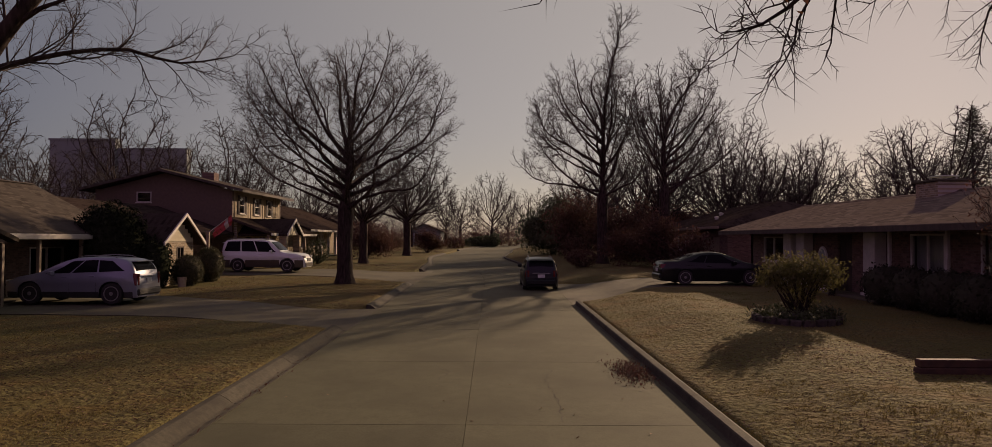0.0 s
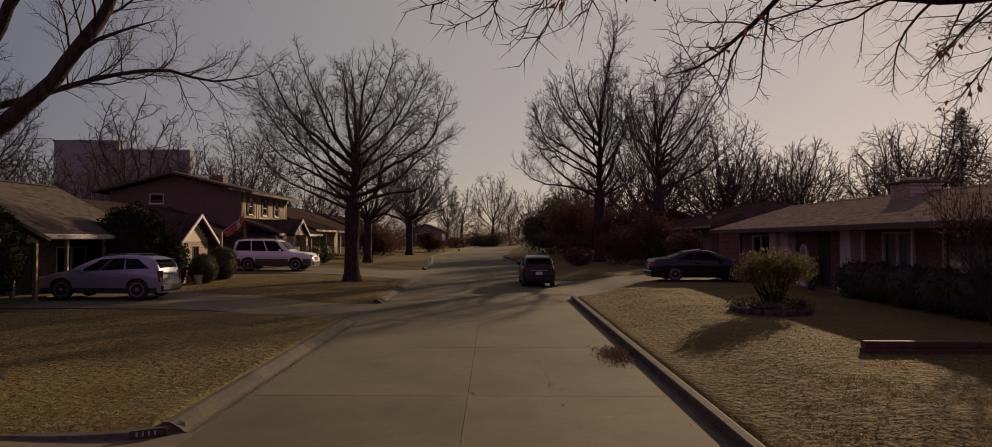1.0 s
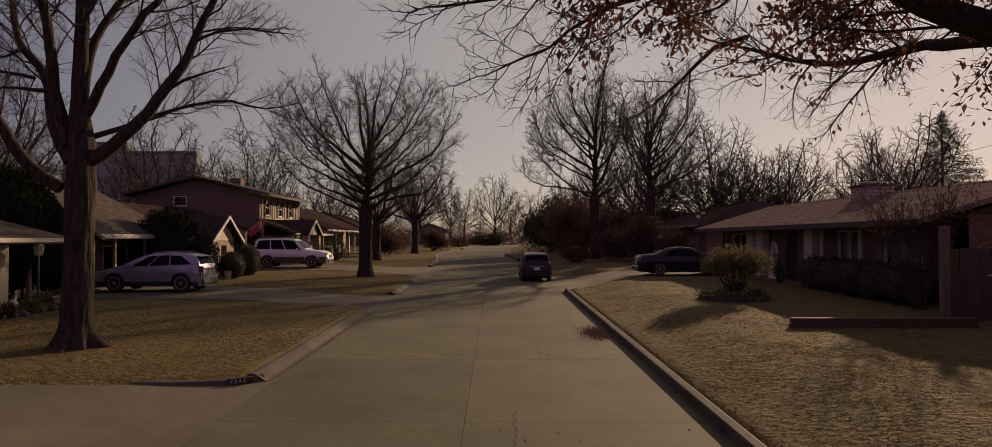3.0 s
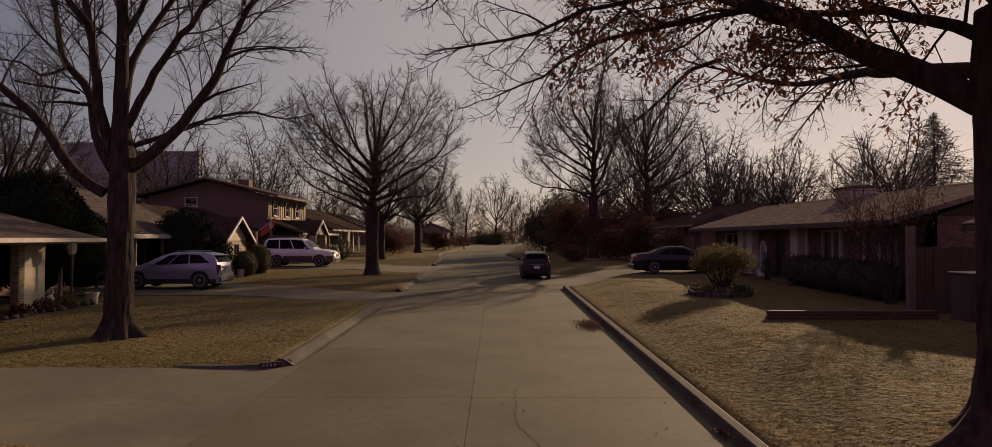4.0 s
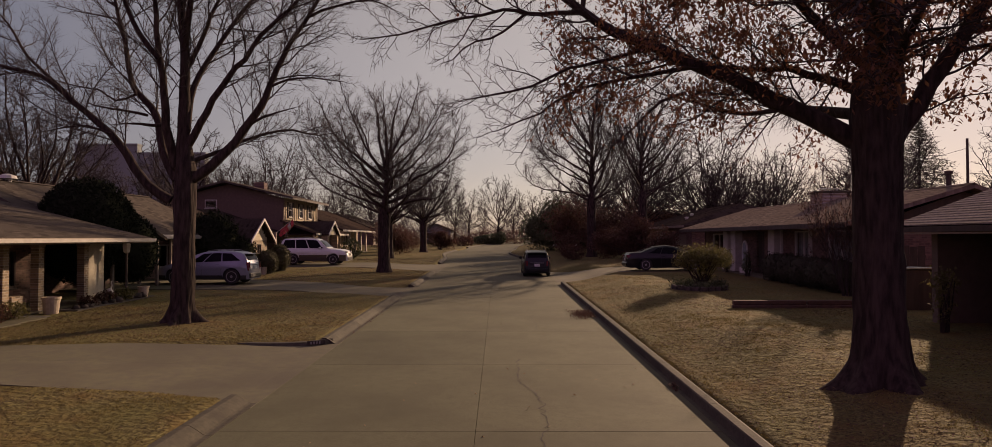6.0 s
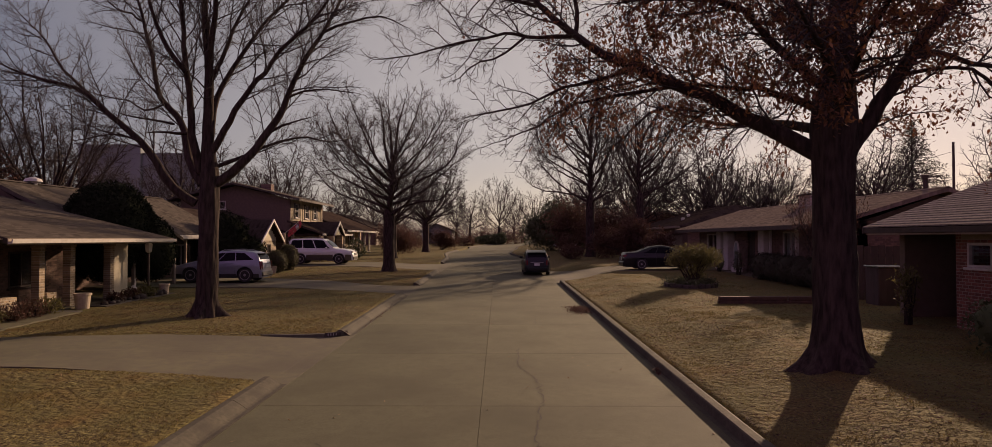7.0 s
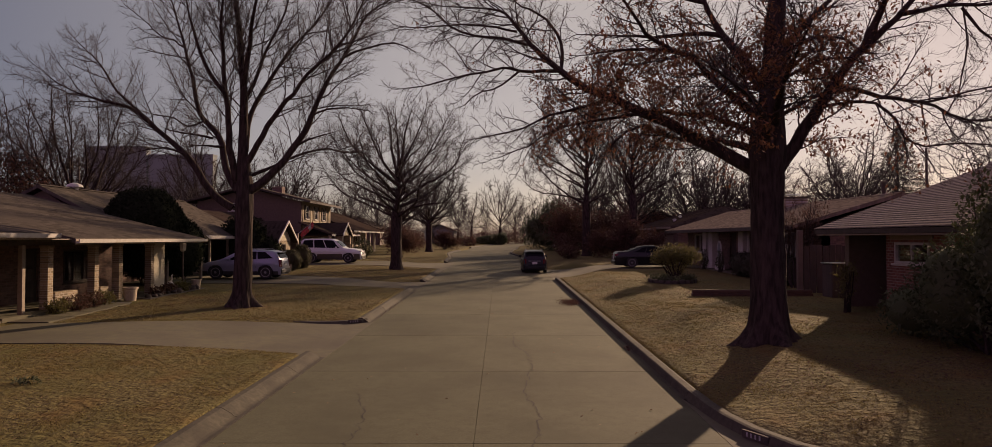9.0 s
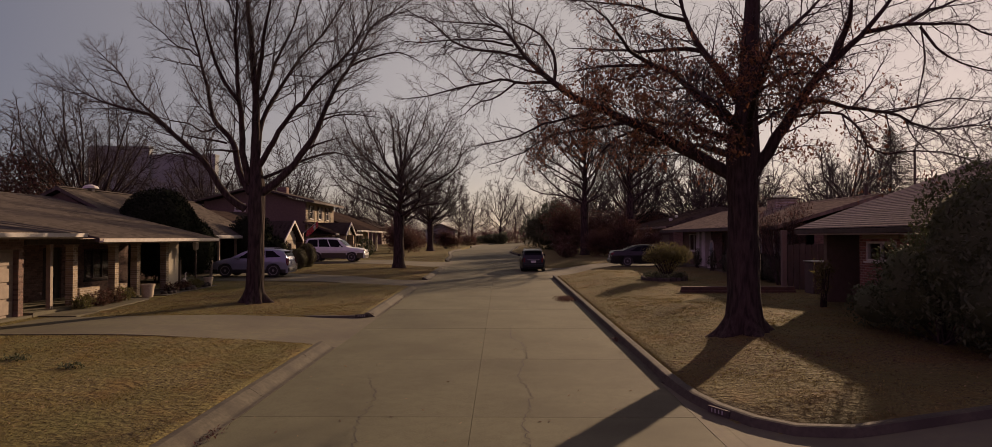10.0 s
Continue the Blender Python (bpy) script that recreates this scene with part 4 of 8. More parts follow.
def arched_panel():
    t = thing("arched_mirror", "tall white arched ornamental panel standing on the porch", "garden ornament")
    y0, x0, g = 24.4, 12.5, land(14, 24) + 0.07
    pts = [(y0 - 0.36, g + 0.28), (y0 + 0.36, g + 0.28), (y0 + 0.36, g + 1.1)]
    pts += [(y0 + 0.36 * math.cos(radians(a)), g + 1.1 + 0.55 * math.sin(radians(a))) for a in range(15, 180, 15)] + [(y0 - 0.36, g + 1.1)]
    part("panel", MB().prism(pts, "x", x0, x0 + 0.05), M_TRIM, t)
    inner = [(y0 + (p - y0) * 0.7, g + 0.36 + (q - g - 0.28) * 0.88) for p, q in pts]
    part("inset", MB().prism(inner, "x", x0 - 0.008, x0 + 0.01), M_FAR_WALL, t, "grey inset")
    part("plinth", MB().box(x0 - 0.12, x0 + 0.2, y0 - 0.4, y0 + 0.4, g - 0.1, g + 0.28, 0.02), M_TRIM, t)


arched_panel()


# -- the brick house with the tiled roof --
def house_tiled():
    h = thing("red_brick_house", "red brick house with grey tiled roof and small window", "house")
    g = land(11, 2) - 0.05
    part("front_wall", wall_boxes(MB(), "x", 10.65, 10.9, -14, 4.9, g, 2.95, [(3.06, 4.5, 1.99, 2.55), (-6.0, -3.5, 1.3, 2.5)]), M_BRICK_RED, h, "red brown brick")
    window(h, "x", 10.65, -1, 3.06, 4.5, 1.99, 2.55, None, 1)
    window(h, "x", 10.65, -1, -6.0, -3.5, 1.3, 2.5, None, 2)
    part("window_head", MB().box(10.6, 10.65, 2.9, 4.66, 2.63, 2.86, 0.006), M_TRIM_TAN, h)
    part("end_wall", MB().box(13.2, 20.2, 6.85, 7.1, g, 2.95), M_BRICK_RED_Y, h)
    part("porch_wall", MB().box(10.9, 13.0, 4.65, 4.9, g, 2.95), M_BRICK_RED_Y, h)
    part("porch_wall", wall_boxes(MB(), "x", 13.0, 13.2, 4.9, 7.1, g, 2.95, [(5.4, 6.4, g + 0.1, 2.45)]), M_BRICK_RED, h)
    part("porch_door", MB().box(13.08, 13.13, 5.4, 6.4, g + 0.1, 2.45), M_WOOD_DARK, h, "dark door in the corner porch")
    part("porch_floor", MB().box(10.65, 13.0, 4.9, 7.1, g - 0.2, g + 0.09, 0.01), M_DRIVE, h)
    # added wall: closes the porch side against stray sun on the lawn
    part("porch_side", MB().box(10.66, 13.0, 6.87, 7.09, g, 2.9), M_SIDING, h, "brown boarded side added to close the corner porch")
    part("end_wall", MB().box(10.9, 20.2, -14, -13.75, g, 2.95), M_BRICK_RED_Y, h)
    part("back_wall", MB().box(20.2, 20.4, -14, 7.1, g, 2.95), M_BRICK_RED, h)
    gm = MB()
    gable_end(gm, 6.87, 7.08, 10.65, 20.4, 2.9, 15.5, 4.75)
    part("gable_wall", gm, M_WOOD_DARK, h)
    # unseen, added to stop sun that leaks through the hollow roof
    part("ceiling", MB().box(10.6, 20.19, -13.7, 6.86, 2.84, 2.88), M_TRIM_TAN, h)
    n = 32
    x0, z0, x1, z1 = 9.9, 2.96, 15.5, 5.02
    deck = MB()
    deck.slab([(x0 + 0.03, -14.5, z0 - 0.05), (x0 + 0.03, 7.48, z0 - 0.05), (x1, 7.48, z1 - 0.06), (x1, -14.5, z1 - 0.06)], 0.1)
    deck.slab([(21.0, -14.5, z0 - 0.05), (21.0, 7.48, z0 - 0.05), (x1, 7.48, z1 - 0.06), (x1, -14.5, z1 - 0.06)], 0.1)
    rf = part("roof_deck", deck, M_WOOD_DARK, h)
    for k in range(n):
        for s in (0, 1):
            a, b = k / n, (k + 1.25) / n
            xa, xb = (x0 + (x1 - x0) * a, x0 + (x1 - x0) * min(b, 1)) if s == 0 else (21.0 + (x1 - 21.0) * a, 21.0 + (x1 - 21.0) * min(b, 1))
            za, zb = z0 + (z1 - z0) * a + 0.010, z0 + (z1 - z0) * min(b, 1) - 0.008
            poly = [(xa, za - 0.03), (xa, za), (xb, zb), (xb, zb - 0.025)]
            part("tile_course", MB().prism(poly, "y", -14.52, 7.5), M_ROOF_TILE, rf)
    part("ridge_tile", MB().prism([(x1 - 0.16, z1 - 0.03), (x1, z1 + 0.06), (x1 + 0.16, z1 - 0.03)], "y", -14.5, 7.5), M_ROOF_TILE, rf)
    part("fascia", MB().box(9.9, 9.93, -14.5, 7.45, 2.79, 2.92, 0.004), M_WOOD_DARK, h)
    part("soffit", MB().box(9.93, 10.65, -14.5, 7.4, 2.745, 2.78), M_TRIM_TAN, h)
    part("rake_board", MB().prism([(9.9, 2.77), (9.9, 2.94), (15.5, 5.0), (15.5, 4.83)], "y", 7.49, 7.53), M_WOOD_DARK, h)


house_tiled()


def side_gate():
    t = thing("wooden_fence", "dark board fence with a brown corner post between two houses", "fence")
    for k in range(8):
        x = 11.25 + k * 0.24
        z = land(x, 11.2)
        part("board", MB().box(x, x + 0.22, 11.18, 11.2, z - 0.1, z + 1.75 + 0.02 * (k % 3), 0.004), M_WOOD_DARK, t)
    part("post", MB().box(11.02, 11.2, 11.1, 11.28, land(11.1, 11.2) - 0.2, 2.95, 0.01), M_SIDING, t, "brown painted post")
    part("rail", MB().box(11.2, 13.2, 11.205, 11.25, land(12, 11.2) + 1.4, land(12, 11.2) + 1.49, 0.005), M_WOOD_DARK, t)
    b = thing("utility_box", "dark metal box with a pale top beside the wall", "utility box")
    z = land(11.9, 9.6)
    part("body", MB().box(11.4, 12.2, 9.4, 10.1, z - 0.05, z + 1.15, 0.03), M_WOOD_DARK, b)
    part("lid", MB().box(11.36, 12.24, 9.36, 10.14, z + 1.152, z + 1.2, 0.015), M_METAL, b, "pale metal lid")


side_gate()


# -- the house behind the dark car --
def house_hip():
    h = thing("hip_roofed_house", "dark brick house with a low brown hip roof", "house")
    g = land(15, 46) - 0.1
    part("front_wall", wall_boxes(MB(), "x", 14.0, 14.25, 38.6, 55, g, 3.5, [(40, 43.5, g + 0.1, 2.9), (47, 49, 2.0, 3.1)]), M_BRICK_BROWN, h)
    part("garage_door", MB().box(14.12, 14.16, 40, 43.5, g + 0.1, 2.9), M_TRIM_TAN, h)
    window(h, "x", 14.0, -1, 47, 49, 2.0, 3.1, None, 1)
    part("end_wall", MB().box(14.25, 24, 38.6, 38.85, g, 3.5), M_BRICK_BROWN_Y, h)
    part("end_wall", MB().box(14.25, 24, 54.8, 55, g, 3.5), M_BRICK_BROWN_Y, h)
    part("back_wall", MB().box(24, 24.2, 38.6, 55, g, 3.5), M_BRICK_BROWN, h)
    a, b, c, d = (13.2, 37.8, 3.58), (13.2, 55.8, 3.58), (24.8, 55.8, 3.58), (24.8, 37.8, 3.58)
    e, f = (19, 42.5, 5.35), (19, 51, 5.35)
    for pts in ((a, b, f, e), (d, c, f, e), (a, d, e), (b, c, f)):
        part("roof_slope", MB().slab(pts, 0.15), M_ROOF_DARK, h)
    part("fascia", MB().box(13.16, 13.2, 37.8, 55.8, 3.40, 3.56), M_TRIM_TAN, h)
    for x, y in ((15.0, 43.4), (16.2, 46.0)):
        z = 3.58 + (x - 13.2) * 0.305
        part("roof_vent", MB().lathe((x, y, z - 0.05), [(0.12, 0), (0.12, 0.14), (0.17, 0.15), (0.15, 0.22), (0.03, 0.25)], 12), M_TRIM, h, "white roof vent")


house_hip()


def far_house(x, y, w, d, hh, label, wall=None, roof=None):
    h = thing("house", label, "house", "distant houses")
    g = land(x, y) - 0.2
    wall, roof = wall or M_SIDING_CREAM, roof or M_ROOF_BROWN
    part("wall", wall_boxes(MB(), "y", y, y + 0.2, x - w / 2, x + w / 2, g, g + hh, [(x - w * 0.3, x - w * 0.12, g + 1, g + 2.2), (x + w * 0.1, x + w * 0.3, g + 1, g + 2.2)]), wall, h)
    part("wall", MB().box(x - w / 2, x - w / 2 + 0.2, y + 0.2, y + d, g, g + hh), wall, h)
    part("wall", MB().box(x + w / 2 - 0.2, x + w / 2, y + 0.2, y + d, g, g + hh), wall, h)
    part("wall", MB().box(x - w / 2, x + w / 2, y + d, y + d + 0.2, g, g + hh), wall, h)
    part("gable_wall", MB().prism([(x - w / 2, g + hh), (x + w / 2, g + hh), (x, g + hh + w * 0.2)], "y", y, y + 0.2), wall, h)
    for u in ((x - w * 0.3, x - w * 0.12), (x + w * 0.1, x + w * 0.3)):
        window(h, "y", y, -1, *u, g + 1, g + 2.2, None, 0)
    for s in (-1, 1):
        part("roof_slope", MB().slab([(x + s * (w / 2 + 0.5), y - 0.5, g + hh - 0.12), (x + s * (w / 2 + 0.5), y + d + 0.5, g + hh - 0.12), (x, y + d + 0.5, g + hh + w * 0.2 + 0.12), (x, y - 0.5, g + hh + w * 0.2 + 0.12)], 0.14), roof, h)


far_house(-11.6, 112, 5.6, 9, 2.6, "small pale grey house at the bend of the street", M_FAR_WALL)
far_house(-26, 96, 12, 14, 2.8, "brown roofed house beyond the lawns", M_SIDING)
far_house(22, 78, 11, 12, 2.8, "brick house half hidden by shrubs", M_BRICK_BROWN_Y)


def office_block():
    h = thing("office_block", "large plain grey multi-storey block far behind the trees", "building")
    part("wall", MB().box(-145.5, -124, 216, 219, -2, 34.4), M_FAR_WALL, h)
    part("wall", MB().box(-123.9, -101, 217, 220, -2, 31.6), M_FAR_WALL, h)
    part("parapet", MB().box(-145.8, -123.8, 215.7, 219.3, 34.4, 35.0), M_FAR_WALL, h)
    part("parapet", MB().box(-123.7, -100.8, 216.7, 220.3, 31.6, 32.1), M_FAR_WALL, h)


office_block()


# ---- trees ----
class Tree:
    """Grows branches from given limbs; thick wood goes to one mesh, thin twigs to another."""

    def __init__(self, seed, twig=0.006, levels=4, up=0.12, spread=1.0, counts=(7, 6, 5, 4), droop=0.0, shrink=0.52, split=0.035, thin=1.0):
        self.thin, self.ribs = thin, 16
        self.r = random.Random(seed)
        self.wood, self.twigs, self.ends = MB(), MB(), []
        self.twig, self.levels, self.up, self.spread, self.counts, self.droop, self.shrink, self.split = twig, levels, up, spread, counts, droop, shrink, split

    def side(self, d):
        r = self.r
        v = Vector((r.gauss(0, 1), r.gauss(0, 1), r.gauss(0, 1)))
        v -= d * v.dot(d)
        return v.normalized() if v.length > 1e-4 else Vector((1, 0, 0))

    def stem(self, pts, radii, level):
        big = max(radii) > self.split
        sides = 10 if radii[0] > 0.2 else 7 if radii[0] > 0.08 else 5 if radii[0] > 0.03 else 4 if radii[0] > 0.018 else 3
        (self.wood if big else self.twigs).tube(pts, radii, sides, False)
        self.shoots(pts, radii, level)

    def shoots(self, pts, radii, level):
        r = self.r
        total = sum((Vector(b) - Vector(a)).length for a, b in zip(pts, pts[1:]))
        if level >= self.levels:
            self.ends.append(pts[-1])
            return
        n = self.counts[min(level, len(self.counts) - 1)]
        n = max(2, int(n * (0.75 + 0.5 * r.random())))
        lo = 0.3 if level == 0 else 0.2
        for k in range(n):
            t = lo + (1 - lo) * (k + r.random() * 0.9) / n
            f = min(t, 0.999) * (len(pts) - 1)
            i = int(f)
            a, b = Vector(pts[i]), Vector(pts[i + 1])
            p = a.lerp(b, f - i)
            d = (b - a).normalized()
            ang = radians(r.uniform(25, 58)) * self.spread
            q = (d * math.cos(ang) + self.side(d) * math.sin(ang)).normalized()
            rad = radii[i] + (radii[i + 1] - radii[i]) * (f - i)
            self.branch(p, q, total * self.shrink * r.uniform(0.65, 1.15) * (1.1 - 0.45 * t), max(rad * r.uniform(0.45, 0.62), self.twig), level + 1)
        # the stem itself goes on as a finer shoot
        d = (Vector(pts[-1]) - Vector(pts[-2])).normalized()
        self.branch(Vector(pts[-1]), (d + self.side(d) * 0.15).normalized(), total * self.shrink * 0.8, max(radii[-1], self.twig), level + 1)

    def branch(self, p, d, length, rad, level):
        r = self.r
        if level >= self.levels:
            # the last twigs are slim cones
            p, d = Vector(p), (Vector(d) + Vector((0, 0, (self.up - self.droop) * 0.7))).normalized()
            u = d.cross(Vector((0.31, 0.94, 0.13))).normalized() * rad
            w = d.cross(u)
            tip = p + d * length
            self.twigs.face_set([tuple(p + u), tuple(p - u * 0.5 + w * 0.87), tuple(p - u * 0.5 - w * 0.87), tuple(tip)], [(0, 1, 3), (1, 2, 3), (2, 0, 3)])
            self.ends.append(tuple(p.lerp(tip, 0.7)))
            return
        n = 4 if level < 2 else 3 if level < self.levels - 1 else 2
        pts, rr = [tuple(p)], [rad]
        p, d = Vector(p), Vector(d)
        up = self.up if level < self.levels - 1 else self.up - self.droop
        for k in range(n):
            d = (d + self.side(d) * r.uniform(0.08, 0.3) + Vector((0, 0, up * r.uniform(0.5, 1.5)))).normalized()
            p = p + d * (length / n)
            pts.append(tuple(p))
            rr.append(max(rad * (1 - 0.72 * (k + 1) / n), self.twig * 0.75))
        self.stem(pts, rr, level)

    def limb(self, way, r0, r1, rough=0.12, reach=1.0):
        """A main limb through the points given, with a little crookedness between."""
        r0, r1 = r0 * self.thin, r1 * self.thin
        r = self.r
        way = [Vector(p) for p in way]
        pts = [way[0]]
        for a, b in zip(way, way[1:]):
            n = max(2, int((b - a).length / 0.7))
            for k in range(1, n + 1):
                q = a.lerp(b, k / n)
                if k < n:
                    q = q + Vector((r.uniform(-1, 1), r.uniform(-1, 1), r.uniform(-1, 1))) * rough
                pts.append(q)
        m = len(pts) - 1
        radii = [r0 + (r1 - r0) * (k / m) ** 0.8 for k in range(m + 1)]
        pts = [tuple(p) for p in pts]
        self.wood.tube(pts, radii, 10 if r0 > 0.12 else 7, False)
        keep, self.shrink = self.shrink, self.shrink * reach
        self.shoots(pts, radii, 0)
        self.shrink = keep

    def trunk(self, pts, radii, flare=0.0):
        """A trunk with furrowed ribs, root flare and slight swellings."""
        vs, fs, n = [], [], self.ribs
        z0, z1 = pts[0][2], pts[-1][2]
        m = int((z1 - z0) / (0.09 if n > 30 else 0.4)) + 2
        for i in range(m + 1):
            z = z0 + (z1 - z0) * i / m
            j = max(k for k in range(len(pts) - 1) if pts[k][2] <= z + 1e-6)
            f = (z - pts[j][2]) / (pts[j + 1][2] - pts[j][2])
            x, y = pts[j][0] + (pts[j + 1][0] - pts[j][0]) * f, pts[j][1] + (pts[j + 1][1] - pts[j][1]) * f
            rad = radii[j] + (radii[j + 1] - radii[j]) * f
            fl = flare * max(0.0, 1 - (z - z0) / 0.75) ** 2
            for k in range(n):
                a = k * math.tau / n
                c, d = math.cos(a), math.sin(a)
                q = rad * (1 + 0.09 * noise.noise((c * 1.6 + x, d * 1.6, z * 0.7)) + 0.085 * noise.noise((c * 5.5, d * 5.5 + y, z * 1.1)) + 0.07 * abs(noise.noise((c * 11, d * 11, z * 1.9 + x))) + 0.035 * noise.noise((c * 22, d * 22, z * 6 + x))
                           + fl * (0.4 + 0.34 * math.sin(4 * a + 1) + 0.26 * math.sin(7 * a)))
                vs.append((x + q * c, y + q * d, z))
        for i in range(m):
            for k in range(n):
                a, b = i * n + k, i * n + (k + 1) % n
                fs.append((a, b, b + n, a + n))
        self.wood.face_set(vs, fs)

    def finish(self, label, group="", name="tree"):
        t = tagged(new(name), label, "tree", group)
        raw("trunk", self.wood.v, self.wood.f, M_BARK, t, True)
        raw("crown", self.twigs.v, self.twigs.f, M_TWIG, t)
        return t


def leaves(points, size, seed, per=4, scatter=0.12, hang=0.3, tilt=1.2):
    """Many small folded leaves about the points: two triangles each."""
    r = random.Random(seed)
    vs, fs = [], []
    for p in points:
        for _ in range(per):
            c = (p[0] + r.gauss(0, scatter), p[1] + r.gauss(0, scatter), p[2] + r.gauss(0, scatter) - hang * scatter)
            s = size * r.uniform(0.6, 1.3)
            a, b = r.uniform(0, math.tau), r.uniform(-tilt, tilt)
            ux, uy, uz = math.cos(a) * math.cos(b), math.sin(a) * math.cos(b), math.sin(b)
            wx, wy, wz = -math.sin(a) * 0.45, math.cos(a) * 0.45, r.uniform(-0.4, 0.4)
            o = len(vs)
            vs += [(c[0] - ux * s, c[1] - uy * s, c[2] - uz * s), (c[0] + wx * s, c[1] + wy * s, c[2] + wz * s),
                   (c[0] + ux * s, c[1] + uy * s, c[2] + uz * s), (c[0] - wx * s, c[1] - wy * s, c[2] + wz * s)]
            fs += [(o, o + 1, o + 2), (o, o + 2, o + 3)]
    return vs, fs


class Grown:
    """A tree whose limbs are given as lines and whose crown is grown to fill lobes (x, y, z, rx, ry, rz)."""

    def __init__(self, seed, tip=0.006, split=0.03):
        self.seed, self.tip, self.split, self.ribs = seed, tip, split, 16
        self.r, self.rng = random.Random(seed), np.random.default_rng(seed)
        self.wood, self.twigs, self.ends = MB(), MB(), []
        self.p, self.d, self.far, self.up, self.fixed = [], [], [], [], []

    trunk = Tree.trunk
    finish = Tree.finish

    def limb(self, way, r0, r1, rough=0.1, start=1.0, free=0.2):
        """A limb along the points given; shoots leave it past the free part."""
        r = self.r
        way = [Vector(p) for p in way]
        pts = [way[0]]
        for a, b in zip(way, way[1:]):
            n = max(2, int((b - a).length / 0.4))
            off = Vector((0, 0, 0))
            for k in range(1, n + 1):
                off = off * 0.6 + Vector((r.gauss(0, 1), r.gauss(0, 1), r.gauss(0, 1))) * rough * 0.4
                pts.append(a.lerp(b, k / n) + off * (1 if k < n else 0.4))
        m = len(pts) - 1
        radii = [r0 + (r1 - r0) * (k / m) ** 0.75 for k in range(m + 1)]
        self.wood.tube([tuple(p) for p in pts], radii, 9 if r0 > 0.1 else 6, False)
        go = start
        for k in range(m + 1):
            d = (pts[min(k + 1, m)] - pts[max(k - 1, 0)]).normalized()
            go += (pts[k] - pts[k - 1]).length if k else 0
            if k / m >= free:
                self.p.append(tuple(pts[k]))
                self.d.append(tuple(d))
                self.far.append(go)
                self.up.append(-1)
                self.fixed.append(radii[k])

    def fill(self, lobes, n, balance=0.35, turn=0.55, gaps=0.25, floor=-99.0):
        rng = self.rng
        vol = np.array([l[3] * l[4] * l[5] for l in lobes]) ** 0.8
        q = []
        for l, c in zip(lobes, (vol / vol.sum() * n).astype(int)):
            v = rng.normal(size=(c, 3))
            v /= np.linalg.norm(v, axis=1)[:, None]
            q.append(np.array(l[:3]) + v * (rng.random((c, 1)) ** 0.36) * np.array(l[3:]) * (1 + 0.16 * rng.normal(size=(c, 1))))
        q = np.concatenate(q)
        q = q[q[:, 2] > floor]
        if gaps:
            keep = [noise.noise((a[0] * 0.9 + self.seed, a[1] * 0.9, a[2] * 0.9)) > gaps - 0.55 for a in q.tolist()]
            q = q[np.array(keep)]
        k0 = len(self.p)
        P, D, L = np.zeros((k0 + len(q), 3)), np.zeros((k0 + len(q), 3)), np.zeros(k0 + len(q))
        P[:k0], D[:k0], L[:k0] = self.p, self.d, self.far
        # the points nearest the limbs first
        near = np.min(np.linalg.norm(q[:, None, :] - P[None, 0:k0:3, :], axis=2), axis=1)
        q = q[np.argsort(near)]
        for k, a in enumerate(q):
            m = k0 + k
            e = a - P[:m]
            s = np.sqrt((e * e).sum(1)) + 1e-6
            cost = s * (1 + turn * (1 - (e * D[:m]).sum(1) / s)) + balance * L[:m]
            i = int(cost.argmin())
            P[m], D[m], L[m] = a, e[i] / s[i], L[i] + s[i]
            self.up.append(i)
            self.fixed.append(0.0)
        self.p, self.d, self.far = P.tolist(), D.tolist(), L.tolist()

    def build(self, twigs=3, reach=0.4, droop=0.1, power=2.3, limit=0.62):
        r, n = self.r, len(self.p)
        kids = [[] for _ in range(n)]
        for i, u in enumerate(self.up):
            if u >= 0:
                kids[u].append(i)
        rad = [0.0] * n
        for i in range(n - 1, -1, -1):
            if self.fixed[i]:
                rad[i] = self.fixed[i]
            else:
                rad[i] = max(self.tip, sum(rad[k] ** power for k in kids[i]) ** (1 / power))
        for i in range(n):
            u = self.up[i]
            if u >= 0:
                rad[i] = max(min(rad[i], rad[u] * (limit if self.fixed[u] else 1.0)), self.tip)
        P = np.array(self.p)
        lead = [max(k, key=lambda c: rad[c]) if k else -1 for k in kids]
        move = [i for i in range(n) if self.up[i] >= 0 and lead[i] >= 0]
        a, b = np.array([self.up[i] for i in move]), np.array([lead[i] for i in move])
        for _ in range(2):
            P[move] = P[move] * 0.5 + 0.25 * (P[a] + P[b])
        jit = self.rng.normal(size=P.shape) * 0.03
        P = P + jit
        pts = [tuple(v) for v in P.tolist()]
        for i in range(n):
            u = self.up[i]
            if u < 0 or (not self.fixed[u] and lead[u] == i):
                continue
            chain, rr = [pts[u], pts[i]], [rad[i] * 1.05, rad[i]]
            k = i
            while lead[k] >= 0:
                k = lead[k]
                chain.append(pts[k])
                rr.append(rad[k])
            rr[-1] *= 0.6
            sides = 6 if rr[0] > 0.06 else 5 if rr[0] > 0.03 else 4 if rr[0] > 0.015 else 3
            (self.wood if rr[0] > self.split else self.twigs).tube(chain, rr, sides, False)
        mesh = self.twigs
